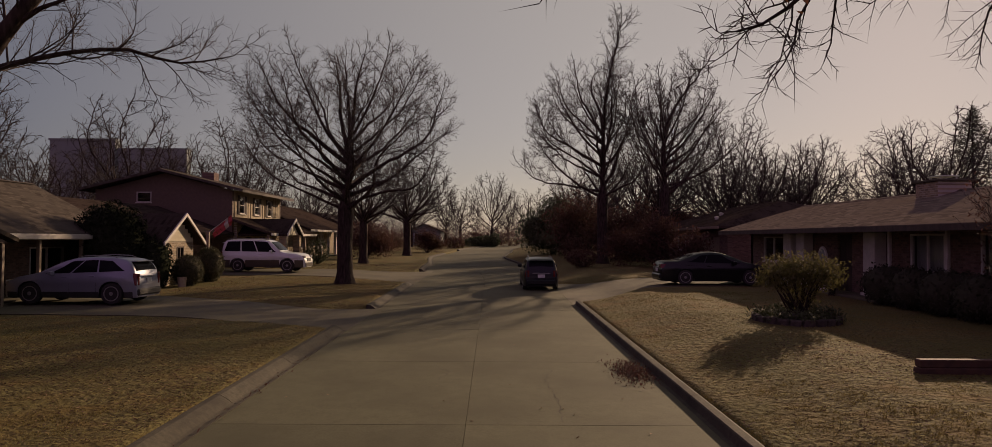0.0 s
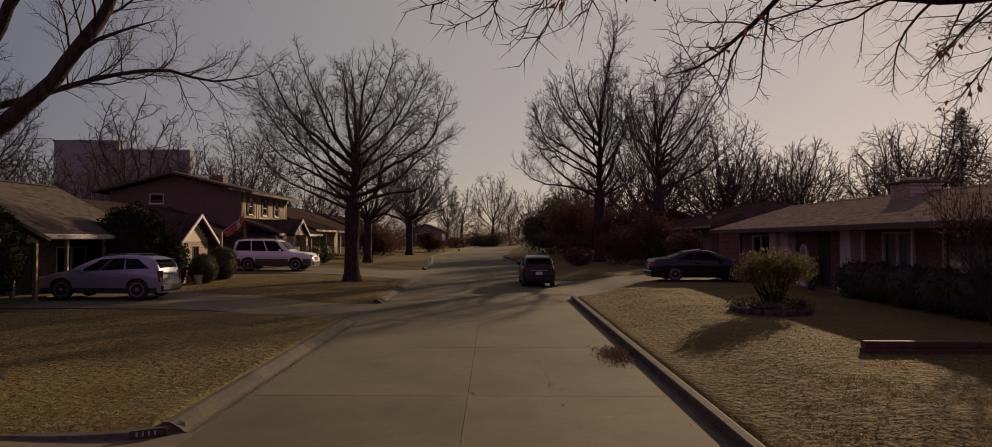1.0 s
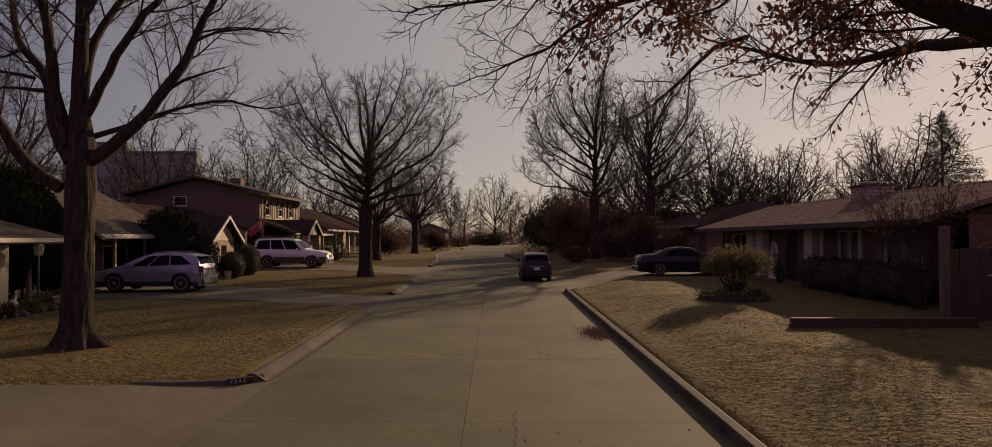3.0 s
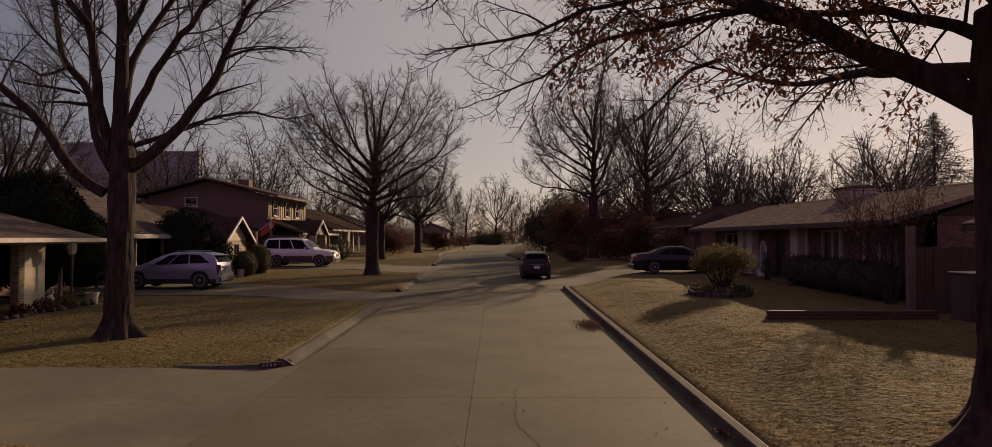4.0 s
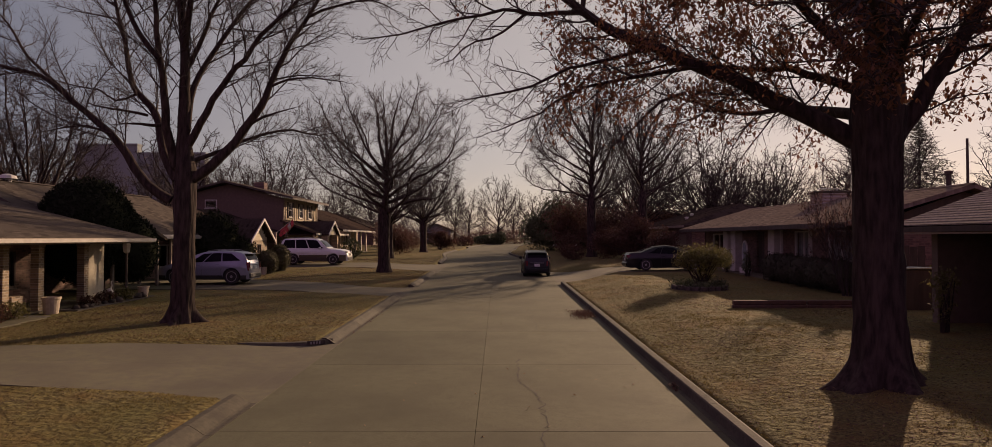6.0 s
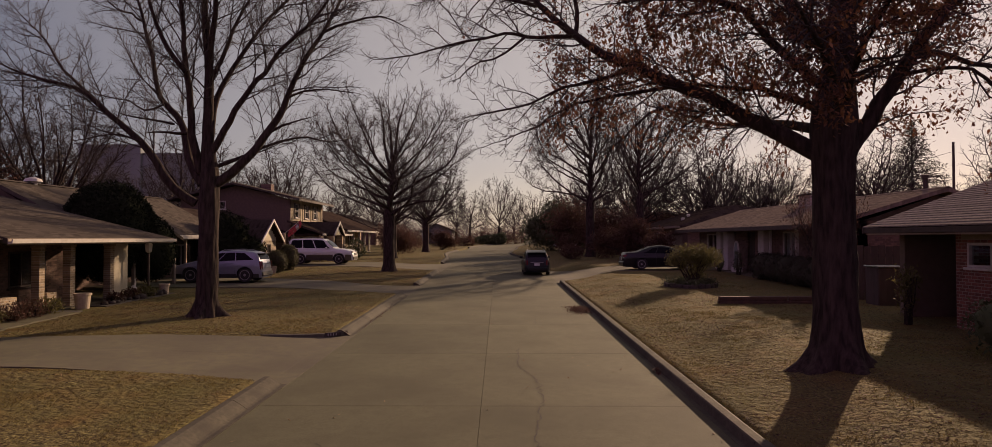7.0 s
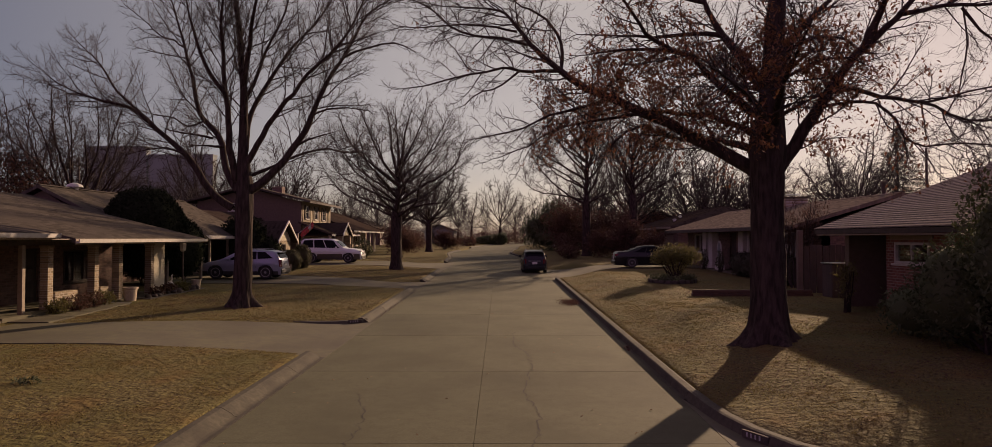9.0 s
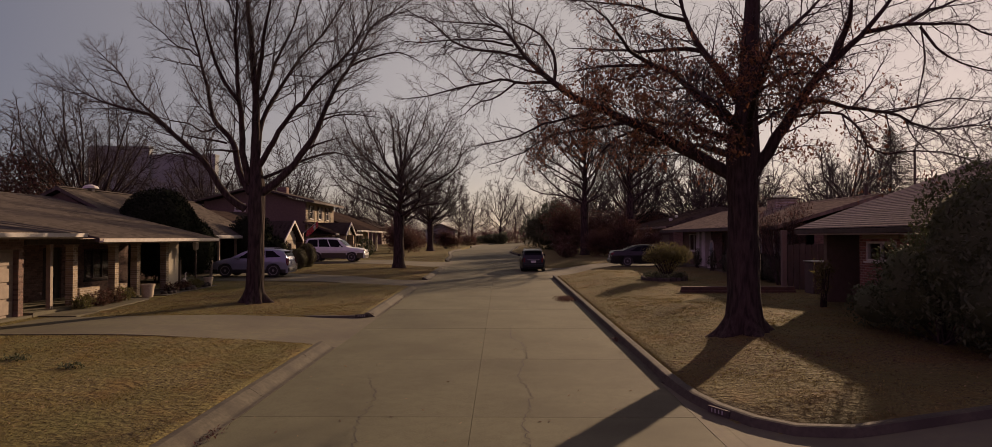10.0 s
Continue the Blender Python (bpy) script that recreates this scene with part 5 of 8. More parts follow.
        for i in range(n):
            if self.fixed[i] > 0.05 or rad[i] > 0.03:
                continue
            u = self.up[i]
            p = P[i]
            d = Vector(P[i] - P[u]).normalized() if u >= 0 else Vector(self.d[i])
            for _ in range(twigs + (1 if lead[i] < 0 else 0)):
                s = Vector((r.gauss(0, 1), r.gauss(0, 1), r.gauss(0, 1)))
                e = (d + s * 0.42 + Vector((0, 0, -droop))).normalized()
                ln = reach * r.uniform(0.5, 1.3)
                w = e.cross(Vector((0.31, 0.94, 0.13))).normalized() * self.tip * 0.9
                x = e.cross(w)
                o = Vector(p) if u < 0 else Vector(p).lerp(Vector(P[u]), r.random())
                mid = o + e * ln * 0.55
                tip = o + (e + s * 0.12 + Vector((0, 0, -droop * 0.5))) * ln
                mesh.face_set([tuple(o + w), tuple(o - w * 0.5 + x * 0.87), tuple(o - w * 0.5 - x * 0.87), tuple(tip), tuple(mid + w * 0.7), tuple(mid - w * 0.7)],
                              [(0, 1, 5), (0, 5, 4), (1, 2, 5), (4, 5, 3)])
                self.ends.append(tuple(mid))


class Bough:
    """A bare tree: limbs along lines, each set with side branches, branchlets and twigs that shorten towards the ends."""

    def __init__(self, seed, tip=0.004, gaps=(0.42, 0.26, 0.15), part_len=(0.42, 0.46, 0.5), lobes=(), up=0.1, droop=0.0, split=0.03, angle=(28, 55), wave=0.16, last=0.3, reach=2.4):
        self.r = random.Random(seed)
        self.tip, self.gaps, self.part_len, self.lobes, self.up, self.droop, self.split, self.angle, self.wave, self.last, self.reach = tip, gaps, part_len, lobes, up, droop, split, angle, wave, last, reach
        self.wood, self.twigs, self.ends, self.ribs, self.stout = MB(), MB(), [], 16, 1.0

    trunk = Tree.trunk
    finish = Tree.finish
    side = Tree.side

    def inside(self, p, k=1.0):
        return not self.lobes or any(((p[0] - l[0]) / l[3]) ** 2 + ((p[1] - l[1]) / l[4]) ** 2 + ((p[2] - l[2]) / l[5]) ** 2 < k for l in self.lobes)

    def limb(self, way, r0, r1=0.012, bare=0.22, rough=0.05):
        """A limb that bends smoothly through the points; nothing leaves its bare first part."""
        way = [Vector(p) for p in way]
        way = [way[0] * 2 - way[1]] + way + [way[-1] * 2 - way[-2]]
        pts = [way[1]]
        for p0, p1, p2, p3 in zip(way, way[1:], way[2:], way[3:]):
            n = max(2, int((p2 - p1).length / 0.35))
            for k in range(1, n + 1):
                t = k / n
                q = (p1 * 2 + (p2 - p0) * t + (p0 * 2 - p1 * 5 + p2 * 4 - p3) * t * t + (p1 * 3 - p0 - p2 * 3 + p3) * t ** 3) * 0.5
                pts.append(q + (self.side((p2 - p1).normalized()) * self.r.gauss(0, rough * 0.5) if k < n else Vector((0, 0, 0))))
        m = len(pts) - 1
        r0 *= self.stout
        radii = [r0 + (r1 - r0) * (k / m) ** 0.95 for k in range(m + 1)]
        self.wood.tube(pts, radii, 9 if r0 > 0.1 else 6, False)
        self.spray(pts, radii, 0, bare)

    def spray(self, pts, radii, level, bare):
        r = self.r
        run = [0.0]
        for a, b in zip(pts, pts[1:]):
            run.append(run[-1] + (b - a).length)
        total = run[-1]
        at, i, turn = total * bare + self.gaps[level] * r.random(), 0, r.uniform(0, math.tau)
        while at < total * 0.995:
            while run[i + 1] < at:
                i += 1
            f = (at - run[i]) / max(run[i + 1] - run[i], 1e-6)
            p, d, t = pts[i].lerp(pts[i + 1], f), (pts[i + 1] - pts[i]).normalized(), at / total
            rad = radii[i] + (radii[i + 1] - radii[i]) * f
            turn += 2.4 + r.uniform(-0.6, 0.6)
            u = d.cross(Vector((0.31, 0.24, 0.93))).normalized()
            s = u * math.cos(turn) + d.cross(u) * math.sin(turn)
            ang = radians(r.uniform(*self.angle))
            q = (d * math.cos(ang) + s * math.sin(ang)).normalized()
            ln = total * self.part_len[level] * r.uniform(0.55, 1.2) * (1.15 - 0.75 * t) if level < 2 else self.last * r.uniform(0.5, 1.3)
            ln = min(ln, self.reach * r.uniform(0.6, 1.0)) if level == 0 else ln
            self.branch(p, q, max(ln, 0.14), max(min(rad * 0.62, 0.005 + ln * 0.0105), self.tip * (2.3 - 0.45 * level)), level + 1)
            at += self.gaps[level] * r.uniform(0.6, 1.4) * (1.5 - 0.8 * t)
        if level < 2:
            self.branch(pts[-1], (pts[-1] - pts[-2]).normalized(), max(total * 0.16, 0.2), max(radii[-1], self.tip), level + 1)

    def branch(self, p, d, ln, rad, level):
        r = self.r
        lift = Vector((0, 0, self.up if level < 3 else self.up - self.droop))
        if level >= 3:
            # the last twigs are slim cones
            d1 = (d + lift).normalized()
            u = d1.cross(Vector((0.31, 0.94, 0.13))).normalized() * self.tip
            w = d1.cross(u)
            m = p + d1 * ln * 0.6
            self.twigs.face_set([tuple(p + u), tuple(p - u * 0.5 + w * 0.87), tuple(p - u * 0.5 - w * 0.87), tuple(p + d1 * ln)], [(0, 1, 3), (1, 2, 3), (2, 0, 3)])
            self.ends.append(tuple(m))
            return
        n = 5 if level == 1 else 2
        pts, rr = [p], [rad]
        for k in range(n):
            d = (d + self.side(d) * r.uniform(0, 2 * self.wave) + lift * r.uniform(0.4, 1.6)).normalized()
            q = pts[-1] + d * (ln / n)
            if k and not self.inside(q, 1.15):
                break
            pts.append(q)
            rr.append(max(rad * (1 - 0.7 * (k + 1) / n), self.tip * 0.8))
        big = rad > self.split
        (self.wood if big else self.twigs).tube(pts, rr, 5 if rad > 0.03 else 4 if rad > 0.014 else 3, False)
        self.spray(pts, rr, level, 0.2)


# the bare tree on the lawn before the house with piers
def lawn_tree():
    t = Bough(11, 0.0042, (0.165, 0.105, 0.07), (0.36, 0.48, 0.5), up=0.08, last=0.28)
    t.ribs, t.stout = 56, 1.22
    bx, by = -8.8, 8.85
    g = land(bx, by)
    z = [g - 0.15, g + 0.05, g + 0.45, g + 1.2, g + 2.3, g + 3.4, 4.6, 5.7]
    t.trunk([(bx + 0.02 * i, by, zz) for i, zz in enumerate(z)], [0.44, 0.37, 0.31, 0.28, 0.27, 0.275, 0.24, 0.03], 1.3)

    def at(dx, zz, dy=0.0):
        return (bx + dx, by + dy, zz)

    t.limb([at(-0.31, 3.69, 0.00), at(-0.89, 4.13, -0.13), at(-1.40, 4.98, -0.27), at(-1.73, 5.46, -0.40), at(-2.30, 6.00, -0.53), at(-2.86, 6.53, -0.67), at(-3.39, 6.95, -0.80), at(-4.09, 7.11, -0.93), at(-5.11, 7.45, -1.07), at(-5.91, 7.97, -1.20)], 0.115)
    t.limb([at(-1.69, 5.45, -0.50), at(-2.25, 5.65, -0.63), at(-2.80, 5.57, -0.77), at(-3.26, 5.44, -0.90)], 0.030)
    t.limb([at(-2.67, 6.37, -0.60), at(-3.50, 7.07, -0.40), at(-4.18, 7.63, -0.20), at(-4.87, 8.59, 0.00), at(-5.46, 9.11, 0.20), at(-6.05, 9.63, 0.40)], 0.050)
    t.limb([at(-1.44, 6.70, 0.30), at(-1.98, 6.50, 0.22), at(-2.41, 6.79, 0.15), at(-3.06, 6.89, 0.08), at(-3.60, 7.04, 0.00)], 0.030)
    t.limb([at(-0.13, 4.25, 0.00), at(-0.60, 5.06, 0.14), at(-0.80, 5.89, 0.29), at(-1.10, 6.37, 0.43), at(-1.56, 6.79, 0.58), at(-1.84, 7.24, 0.72), at(-2.05, 7.98, 0.87), at(-2.41, 9.20, 1.01), at(-2.85, 10.56, 1.16), at(-3.25, 11.95, 1.30)], 0.105)
    t.limb([at(-0.68, 5.80, 0.20), at(-1.17, 5.80, -0.05), at(-1.69, 5.74, -0.30)], 0.045)
    t.limb([at(-1.13, 6.10, 0.30), at(-1.83, 6.25, 0.40), at(-2.57, 6.38, 0.50), at(-2.97, 6.51, 0.60)], 0.035)
    t.limb([at(-2.41, 9.41, 0.90), at(-2.88, 9.75, 1.07), at(-3.44, 9.94, 1.25), at(-4.26, 10.65, 1.43), at(-4.97, 11.20, 1.60)], 0.030)
    t.limb([at(-0.18, 4.60, 0.00), at(-0.33, 5.70, -0.26), at(-0.26, 6.56, -0.51), at(-0.26, 7.40, -0.77), at(-0.21, 8.44, -1.03), at(-0.20, 9.45, -1.29), at(-0.04, 10.66, -1.54), at(-0.01, 11.84, -1.80)], 0.110)
    t.limb([at(-0.20, 7.37, -0.90), at(-0.64, 7.99, -1.07), at(-1.01, 9.03, -1.25), at(-1.22, 10.06, -1.43), at(-1.36, 11.07, -1.60)], 0.070)
    t.limb([at(0.01, 4.37, 0.00), at(0.02, 5.97, 0.04), at(0.02, 7.12, 0.09), at(-0.02, 8.04, 0.13), at(-0.14, 8.97, 0.17), at(-0.21, 9.91, 0.21), at(-0.37, 10.85, 0.26), at(-0.49, 12.73, 0.30)], 0.160, 0.04)
    t.limb([at(-0.01, 7.81, 0.10), at(0.32, 8.84, -0.33), at(0.60, 9.84, -0.75), at(0.96, 10.79, -1.18), at(1.26, 11.71, -1.60)], 0.085)
    t.limb([at(0.04, 7.35, 0.10), at(0.36, 8.34, 0.40), at(0.60, 9.35, 0.70), at(0.97, 10.39, 1.00), at(1.23, 11.69, 1.30), at(1.30, 12.78, 1.60)], 0.060)
    t.limb([at(0.13, 5.62, 0.00), at(0.18, 6.92, 0.29), at(0.42, 7.67, 0.57), at(0.91, 8.68, 0.86), at(1.41, 9.59, 1.14), at(2.04, 10.40, 1.43), at(2.69, 11.59, 1.71), at(3.11, 12.69, 2.00)], 0.080)
    t.limb([at(0.18, 5.23, 0.00), at(0.58, 5.82, -0.16), at(1.19, 6.70, -0.33), at(1.91, 7.45, -0.49), at(2.40, 8.08, -0.65), at(3.21, 8.71, -0.81), at(3.79, 9.32, -0.98), at(4.26, 10.14, -1.14), at(4.61, 11.17, -1.30)], 0.090)
    t.limb([at(0.15, 4.19, 0.00), at(0.73, 4.60, 0.07), at(1.16, 5.06, 0.15), at(1.59, 5.65, 0.23), at(2.07, 6.35, 0.30), at(2.23, 6.82, 0.38), at(2.44, 7.41, 0.45), at(2.76, 8.13, 0.53), at(3.21, 8.85, 0.60), at(3.66, 9.69, 0.67), at(4.11, 10.54, 0.75), at(4.80, 11.03, 0.83), at(5.50, 11.53, 0.90)], 0.125)
    t.limb([at(1.57, 5.72, 0.30), at(2.18, 6.02, 0.15), at(3.09, 6.25, 0.00)], 0.050)
    t.limb([at(2.22, 6.89, 0.40), at(2.83, 7.10, 0.27), at(3.55, 7.12, 0.13), at(4.38, 6.98, -0.00)], 0.032)
    t.limb([at(3.26, 8.96, 0.60), at(4.11, 9.36, 0.77), at(5.02, 9.59, 0.93), at(5.71, 9.33, 1.10)], 0.042)
    t.limb([at(0.10, 4.70), at(0.90, 5.20, 0.70), at(1.70, 5.75, 1.50), at(2.40, 5.98, 2.10), at(3.04, 5.90, 2.65), at(3.70, 6.10, 3.00)], 0.060)
    t.finish("tall bare tree with dark furrowed bark on the lawn")


lawn_tree()


# the oak across the street that keeps dry leaves
def leafy_oak():
    t = Bough(5, 0.0036, (0.145, 0.09, 0.06), (0.4, 0.48, 0.5), up=0.03, droop=0.1, last=0.22, angle=(32, 62), wave=0.2, reach=1.7)
    t.ribs = 56
    bx, by = 5.74, 0.78
    g = land(bx, by)
    z = [g - 0.15, g + 0.05, g + 0.4, g + 1.0, g + 2.0, g + 3.0, 4.5, 5.2]
    t.trunk([(bx - 0.008 * i, by, zz) for i, zz in enumerate(z)], [0.54, 0.47, 0.40, 0.345, 0.325, 0.325, 0.335, 0.30], 1.0)

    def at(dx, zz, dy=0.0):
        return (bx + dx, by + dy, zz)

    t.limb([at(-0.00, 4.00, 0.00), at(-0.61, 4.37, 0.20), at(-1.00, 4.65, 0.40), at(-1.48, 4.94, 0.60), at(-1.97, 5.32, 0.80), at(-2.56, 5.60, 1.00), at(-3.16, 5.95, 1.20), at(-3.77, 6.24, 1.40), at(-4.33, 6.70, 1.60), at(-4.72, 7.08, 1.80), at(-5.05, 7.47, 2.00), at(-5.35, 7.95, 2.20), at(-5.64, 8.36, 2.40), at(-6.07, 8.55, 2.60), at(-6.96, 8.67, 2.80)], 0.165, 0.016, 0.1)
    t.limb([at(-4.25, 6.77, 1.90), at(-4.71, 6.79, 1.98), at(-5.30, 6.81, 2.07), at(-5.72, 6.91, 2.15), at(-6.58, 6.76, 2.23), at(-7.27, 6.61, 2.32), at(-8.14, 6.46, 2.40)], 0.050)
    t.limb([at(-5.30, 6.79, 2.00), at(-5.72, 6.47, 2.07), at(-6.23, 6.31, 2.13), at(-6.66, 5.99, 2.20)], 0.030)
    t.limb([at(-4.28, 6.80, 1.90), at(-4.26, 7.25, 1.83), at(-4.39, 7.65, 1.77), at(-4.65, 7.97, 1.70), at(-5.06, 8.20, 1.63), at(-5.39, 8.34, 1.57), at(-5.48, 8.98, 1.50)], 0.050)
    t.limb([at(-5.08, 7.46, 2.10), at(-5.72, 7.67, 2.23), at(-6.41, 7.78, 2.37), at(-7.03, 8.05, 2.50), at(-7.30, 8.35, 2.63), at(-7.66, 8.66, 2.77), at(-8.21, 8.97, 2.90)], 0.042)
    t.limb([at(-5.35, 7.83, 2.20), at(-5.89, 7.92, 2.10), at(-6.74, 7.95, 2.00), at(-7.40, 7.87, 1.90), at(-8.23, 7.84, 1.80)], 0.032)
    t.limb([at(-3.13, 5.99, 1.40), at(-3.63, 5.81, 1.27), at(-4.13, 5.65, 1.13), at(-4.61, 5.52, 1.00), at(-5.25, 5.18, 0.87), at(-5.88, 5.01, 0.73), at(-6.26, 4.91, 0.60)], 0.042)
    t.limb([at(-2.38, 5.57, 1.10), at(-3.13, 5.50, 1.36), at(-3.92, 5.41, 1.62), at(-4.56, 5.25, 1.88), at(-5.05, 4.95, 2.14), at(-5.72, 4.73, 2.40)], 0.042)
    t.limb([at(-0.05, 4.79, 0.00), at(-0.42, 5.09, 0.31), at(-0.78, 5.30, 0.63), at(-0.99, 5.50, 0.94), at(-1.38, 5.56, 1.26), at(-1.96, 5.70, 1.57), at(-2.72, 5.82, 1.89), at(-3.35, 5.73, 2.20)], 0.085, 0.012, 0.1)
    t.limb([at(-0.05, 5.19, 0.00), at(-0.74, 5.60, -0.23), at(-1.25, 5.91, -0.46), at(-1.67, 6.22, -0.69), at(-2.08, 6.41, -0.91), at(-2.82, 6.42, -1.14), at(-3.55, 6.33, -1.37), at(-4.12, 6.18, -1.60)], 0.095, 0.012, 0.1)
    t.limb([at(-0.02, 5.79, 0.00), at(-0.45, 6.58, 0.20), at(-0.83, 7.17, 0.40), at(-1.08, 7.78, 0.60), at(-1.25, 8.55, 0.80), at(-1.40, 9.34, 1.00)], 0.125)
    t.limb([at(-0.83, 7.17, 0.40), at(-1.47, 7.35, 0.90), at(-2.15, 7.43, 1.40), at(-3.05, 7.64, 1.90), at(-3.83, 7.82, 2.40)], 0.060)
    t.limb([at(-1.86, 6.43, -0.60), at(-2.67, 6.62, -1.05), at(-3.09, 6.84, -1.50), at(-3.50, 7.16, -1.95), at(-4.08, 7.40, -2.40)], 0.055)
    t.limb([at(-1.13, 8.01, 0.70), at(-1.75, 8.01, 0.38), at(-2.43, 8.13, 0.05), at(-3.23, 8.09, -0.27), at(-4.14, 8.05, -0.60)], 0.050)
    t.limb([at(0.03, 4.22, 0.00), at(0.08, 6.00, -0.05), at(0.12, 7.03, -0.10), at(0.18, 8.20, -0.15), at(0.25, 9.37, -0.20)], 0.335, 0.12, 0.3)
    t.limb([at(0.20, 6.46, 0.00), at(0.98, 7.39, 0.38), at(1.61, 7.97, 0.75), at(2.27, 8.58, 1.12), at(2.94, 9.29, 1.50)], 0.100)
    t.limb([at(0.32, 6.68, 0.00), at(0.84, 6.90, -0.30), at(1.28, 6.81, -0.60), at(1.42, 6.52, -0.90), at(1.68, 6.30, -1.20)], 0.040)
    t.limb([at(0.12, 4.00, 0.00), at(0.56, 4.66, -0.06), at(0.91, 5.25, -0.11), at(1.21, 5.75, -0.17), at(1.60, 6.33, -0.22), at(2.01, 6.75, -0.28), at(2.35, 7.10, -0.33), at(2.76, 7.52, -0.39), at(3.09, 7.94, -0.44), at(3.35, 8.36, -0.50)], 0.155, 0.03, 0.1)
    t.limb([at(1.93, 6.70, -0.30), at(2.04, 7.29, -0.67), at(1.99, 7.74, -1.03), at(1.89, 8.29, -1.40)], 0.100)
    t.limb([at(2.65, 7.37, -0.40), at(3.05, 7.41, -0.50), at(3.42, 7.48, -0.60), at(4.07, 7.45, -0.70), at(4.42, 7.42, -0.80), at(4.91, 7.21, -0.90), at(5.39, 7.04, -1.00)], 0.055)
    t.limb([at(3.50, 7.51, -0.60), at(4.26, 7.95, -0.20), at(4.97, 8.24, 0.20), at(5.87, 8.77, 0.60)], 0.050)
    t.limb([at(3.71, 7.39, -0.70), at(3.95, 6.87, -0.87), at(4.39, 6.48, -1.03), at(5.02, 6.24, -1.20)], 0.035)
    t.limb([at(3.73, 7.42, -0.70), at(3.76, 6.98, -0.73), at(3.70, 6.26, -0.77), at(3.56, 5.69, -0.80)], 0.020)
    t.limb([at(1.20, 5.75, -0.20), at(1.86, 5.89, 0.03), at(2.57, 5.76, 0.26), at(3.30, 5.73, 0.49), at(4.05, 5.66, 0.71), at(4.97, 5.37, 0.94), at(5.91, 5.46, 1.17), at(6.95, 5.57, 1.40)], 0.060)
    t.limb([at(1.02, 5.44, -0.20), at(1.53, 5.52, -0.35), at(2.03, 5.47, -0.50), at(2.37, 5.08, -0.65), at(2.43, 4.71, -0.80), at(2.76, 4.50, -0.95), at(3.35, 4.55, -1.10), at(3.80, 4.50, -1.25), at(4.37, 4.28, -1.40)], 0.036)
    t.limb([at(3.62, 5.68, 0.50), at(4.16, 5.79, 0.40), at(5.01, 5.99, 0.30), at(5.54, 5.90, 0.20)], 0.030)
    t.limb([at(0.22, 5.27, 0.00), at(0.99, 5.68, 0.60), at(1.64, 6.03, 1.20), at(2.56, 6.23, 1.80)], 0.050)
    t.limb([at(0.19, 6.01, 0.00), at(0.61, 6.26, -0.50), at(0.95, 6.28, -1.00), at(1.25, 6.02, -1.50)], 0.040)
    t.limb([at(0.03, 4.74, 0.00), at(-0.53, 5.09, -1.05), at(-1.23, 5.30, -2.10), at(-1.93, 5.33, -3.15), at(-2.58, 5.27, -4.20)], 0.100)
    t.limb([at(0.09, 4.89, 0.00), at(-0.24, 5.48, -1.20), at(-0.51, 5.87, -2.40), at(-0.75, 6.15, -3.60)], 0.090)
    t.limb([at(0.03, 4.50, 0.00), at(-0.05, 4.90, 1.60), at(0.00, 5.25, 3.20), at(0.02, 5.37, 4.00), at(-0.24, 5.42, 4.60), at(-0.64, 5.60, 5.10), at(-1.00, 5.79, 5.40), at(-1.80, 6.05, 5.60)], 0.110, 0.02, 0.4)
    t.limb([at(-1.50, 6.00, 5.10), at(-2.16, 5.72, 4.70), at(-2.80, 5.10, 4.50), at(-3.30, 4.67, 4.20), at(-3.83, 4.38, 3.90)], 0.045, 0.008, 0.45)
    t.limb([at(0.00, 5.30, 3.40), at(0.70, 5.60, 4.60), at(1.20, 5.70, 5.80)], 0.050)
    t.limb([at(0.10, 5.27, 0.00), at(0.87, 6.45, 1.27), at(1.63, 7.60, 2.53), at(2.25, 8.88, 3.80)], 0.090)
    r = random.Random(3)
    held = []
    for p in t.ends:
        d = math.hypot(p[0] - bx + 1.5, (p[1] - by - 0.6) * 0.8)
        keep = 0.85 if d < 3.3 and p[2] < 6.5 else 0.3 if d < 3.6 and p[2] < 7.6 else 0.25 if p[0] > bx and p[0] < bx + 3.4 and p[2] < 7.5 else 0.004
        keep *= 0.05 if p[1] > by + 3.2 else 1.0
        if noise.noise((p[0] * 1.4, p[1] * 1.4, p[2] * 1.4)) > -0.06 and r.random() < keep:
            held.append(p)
    ob = t.finish("broad oak with dark bark and clusters of dry brown leaves")
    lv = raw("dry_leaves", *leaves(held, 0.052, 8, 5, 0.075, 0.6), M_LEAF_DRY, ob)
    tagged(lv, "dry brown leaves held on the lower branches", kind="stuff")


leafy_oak()


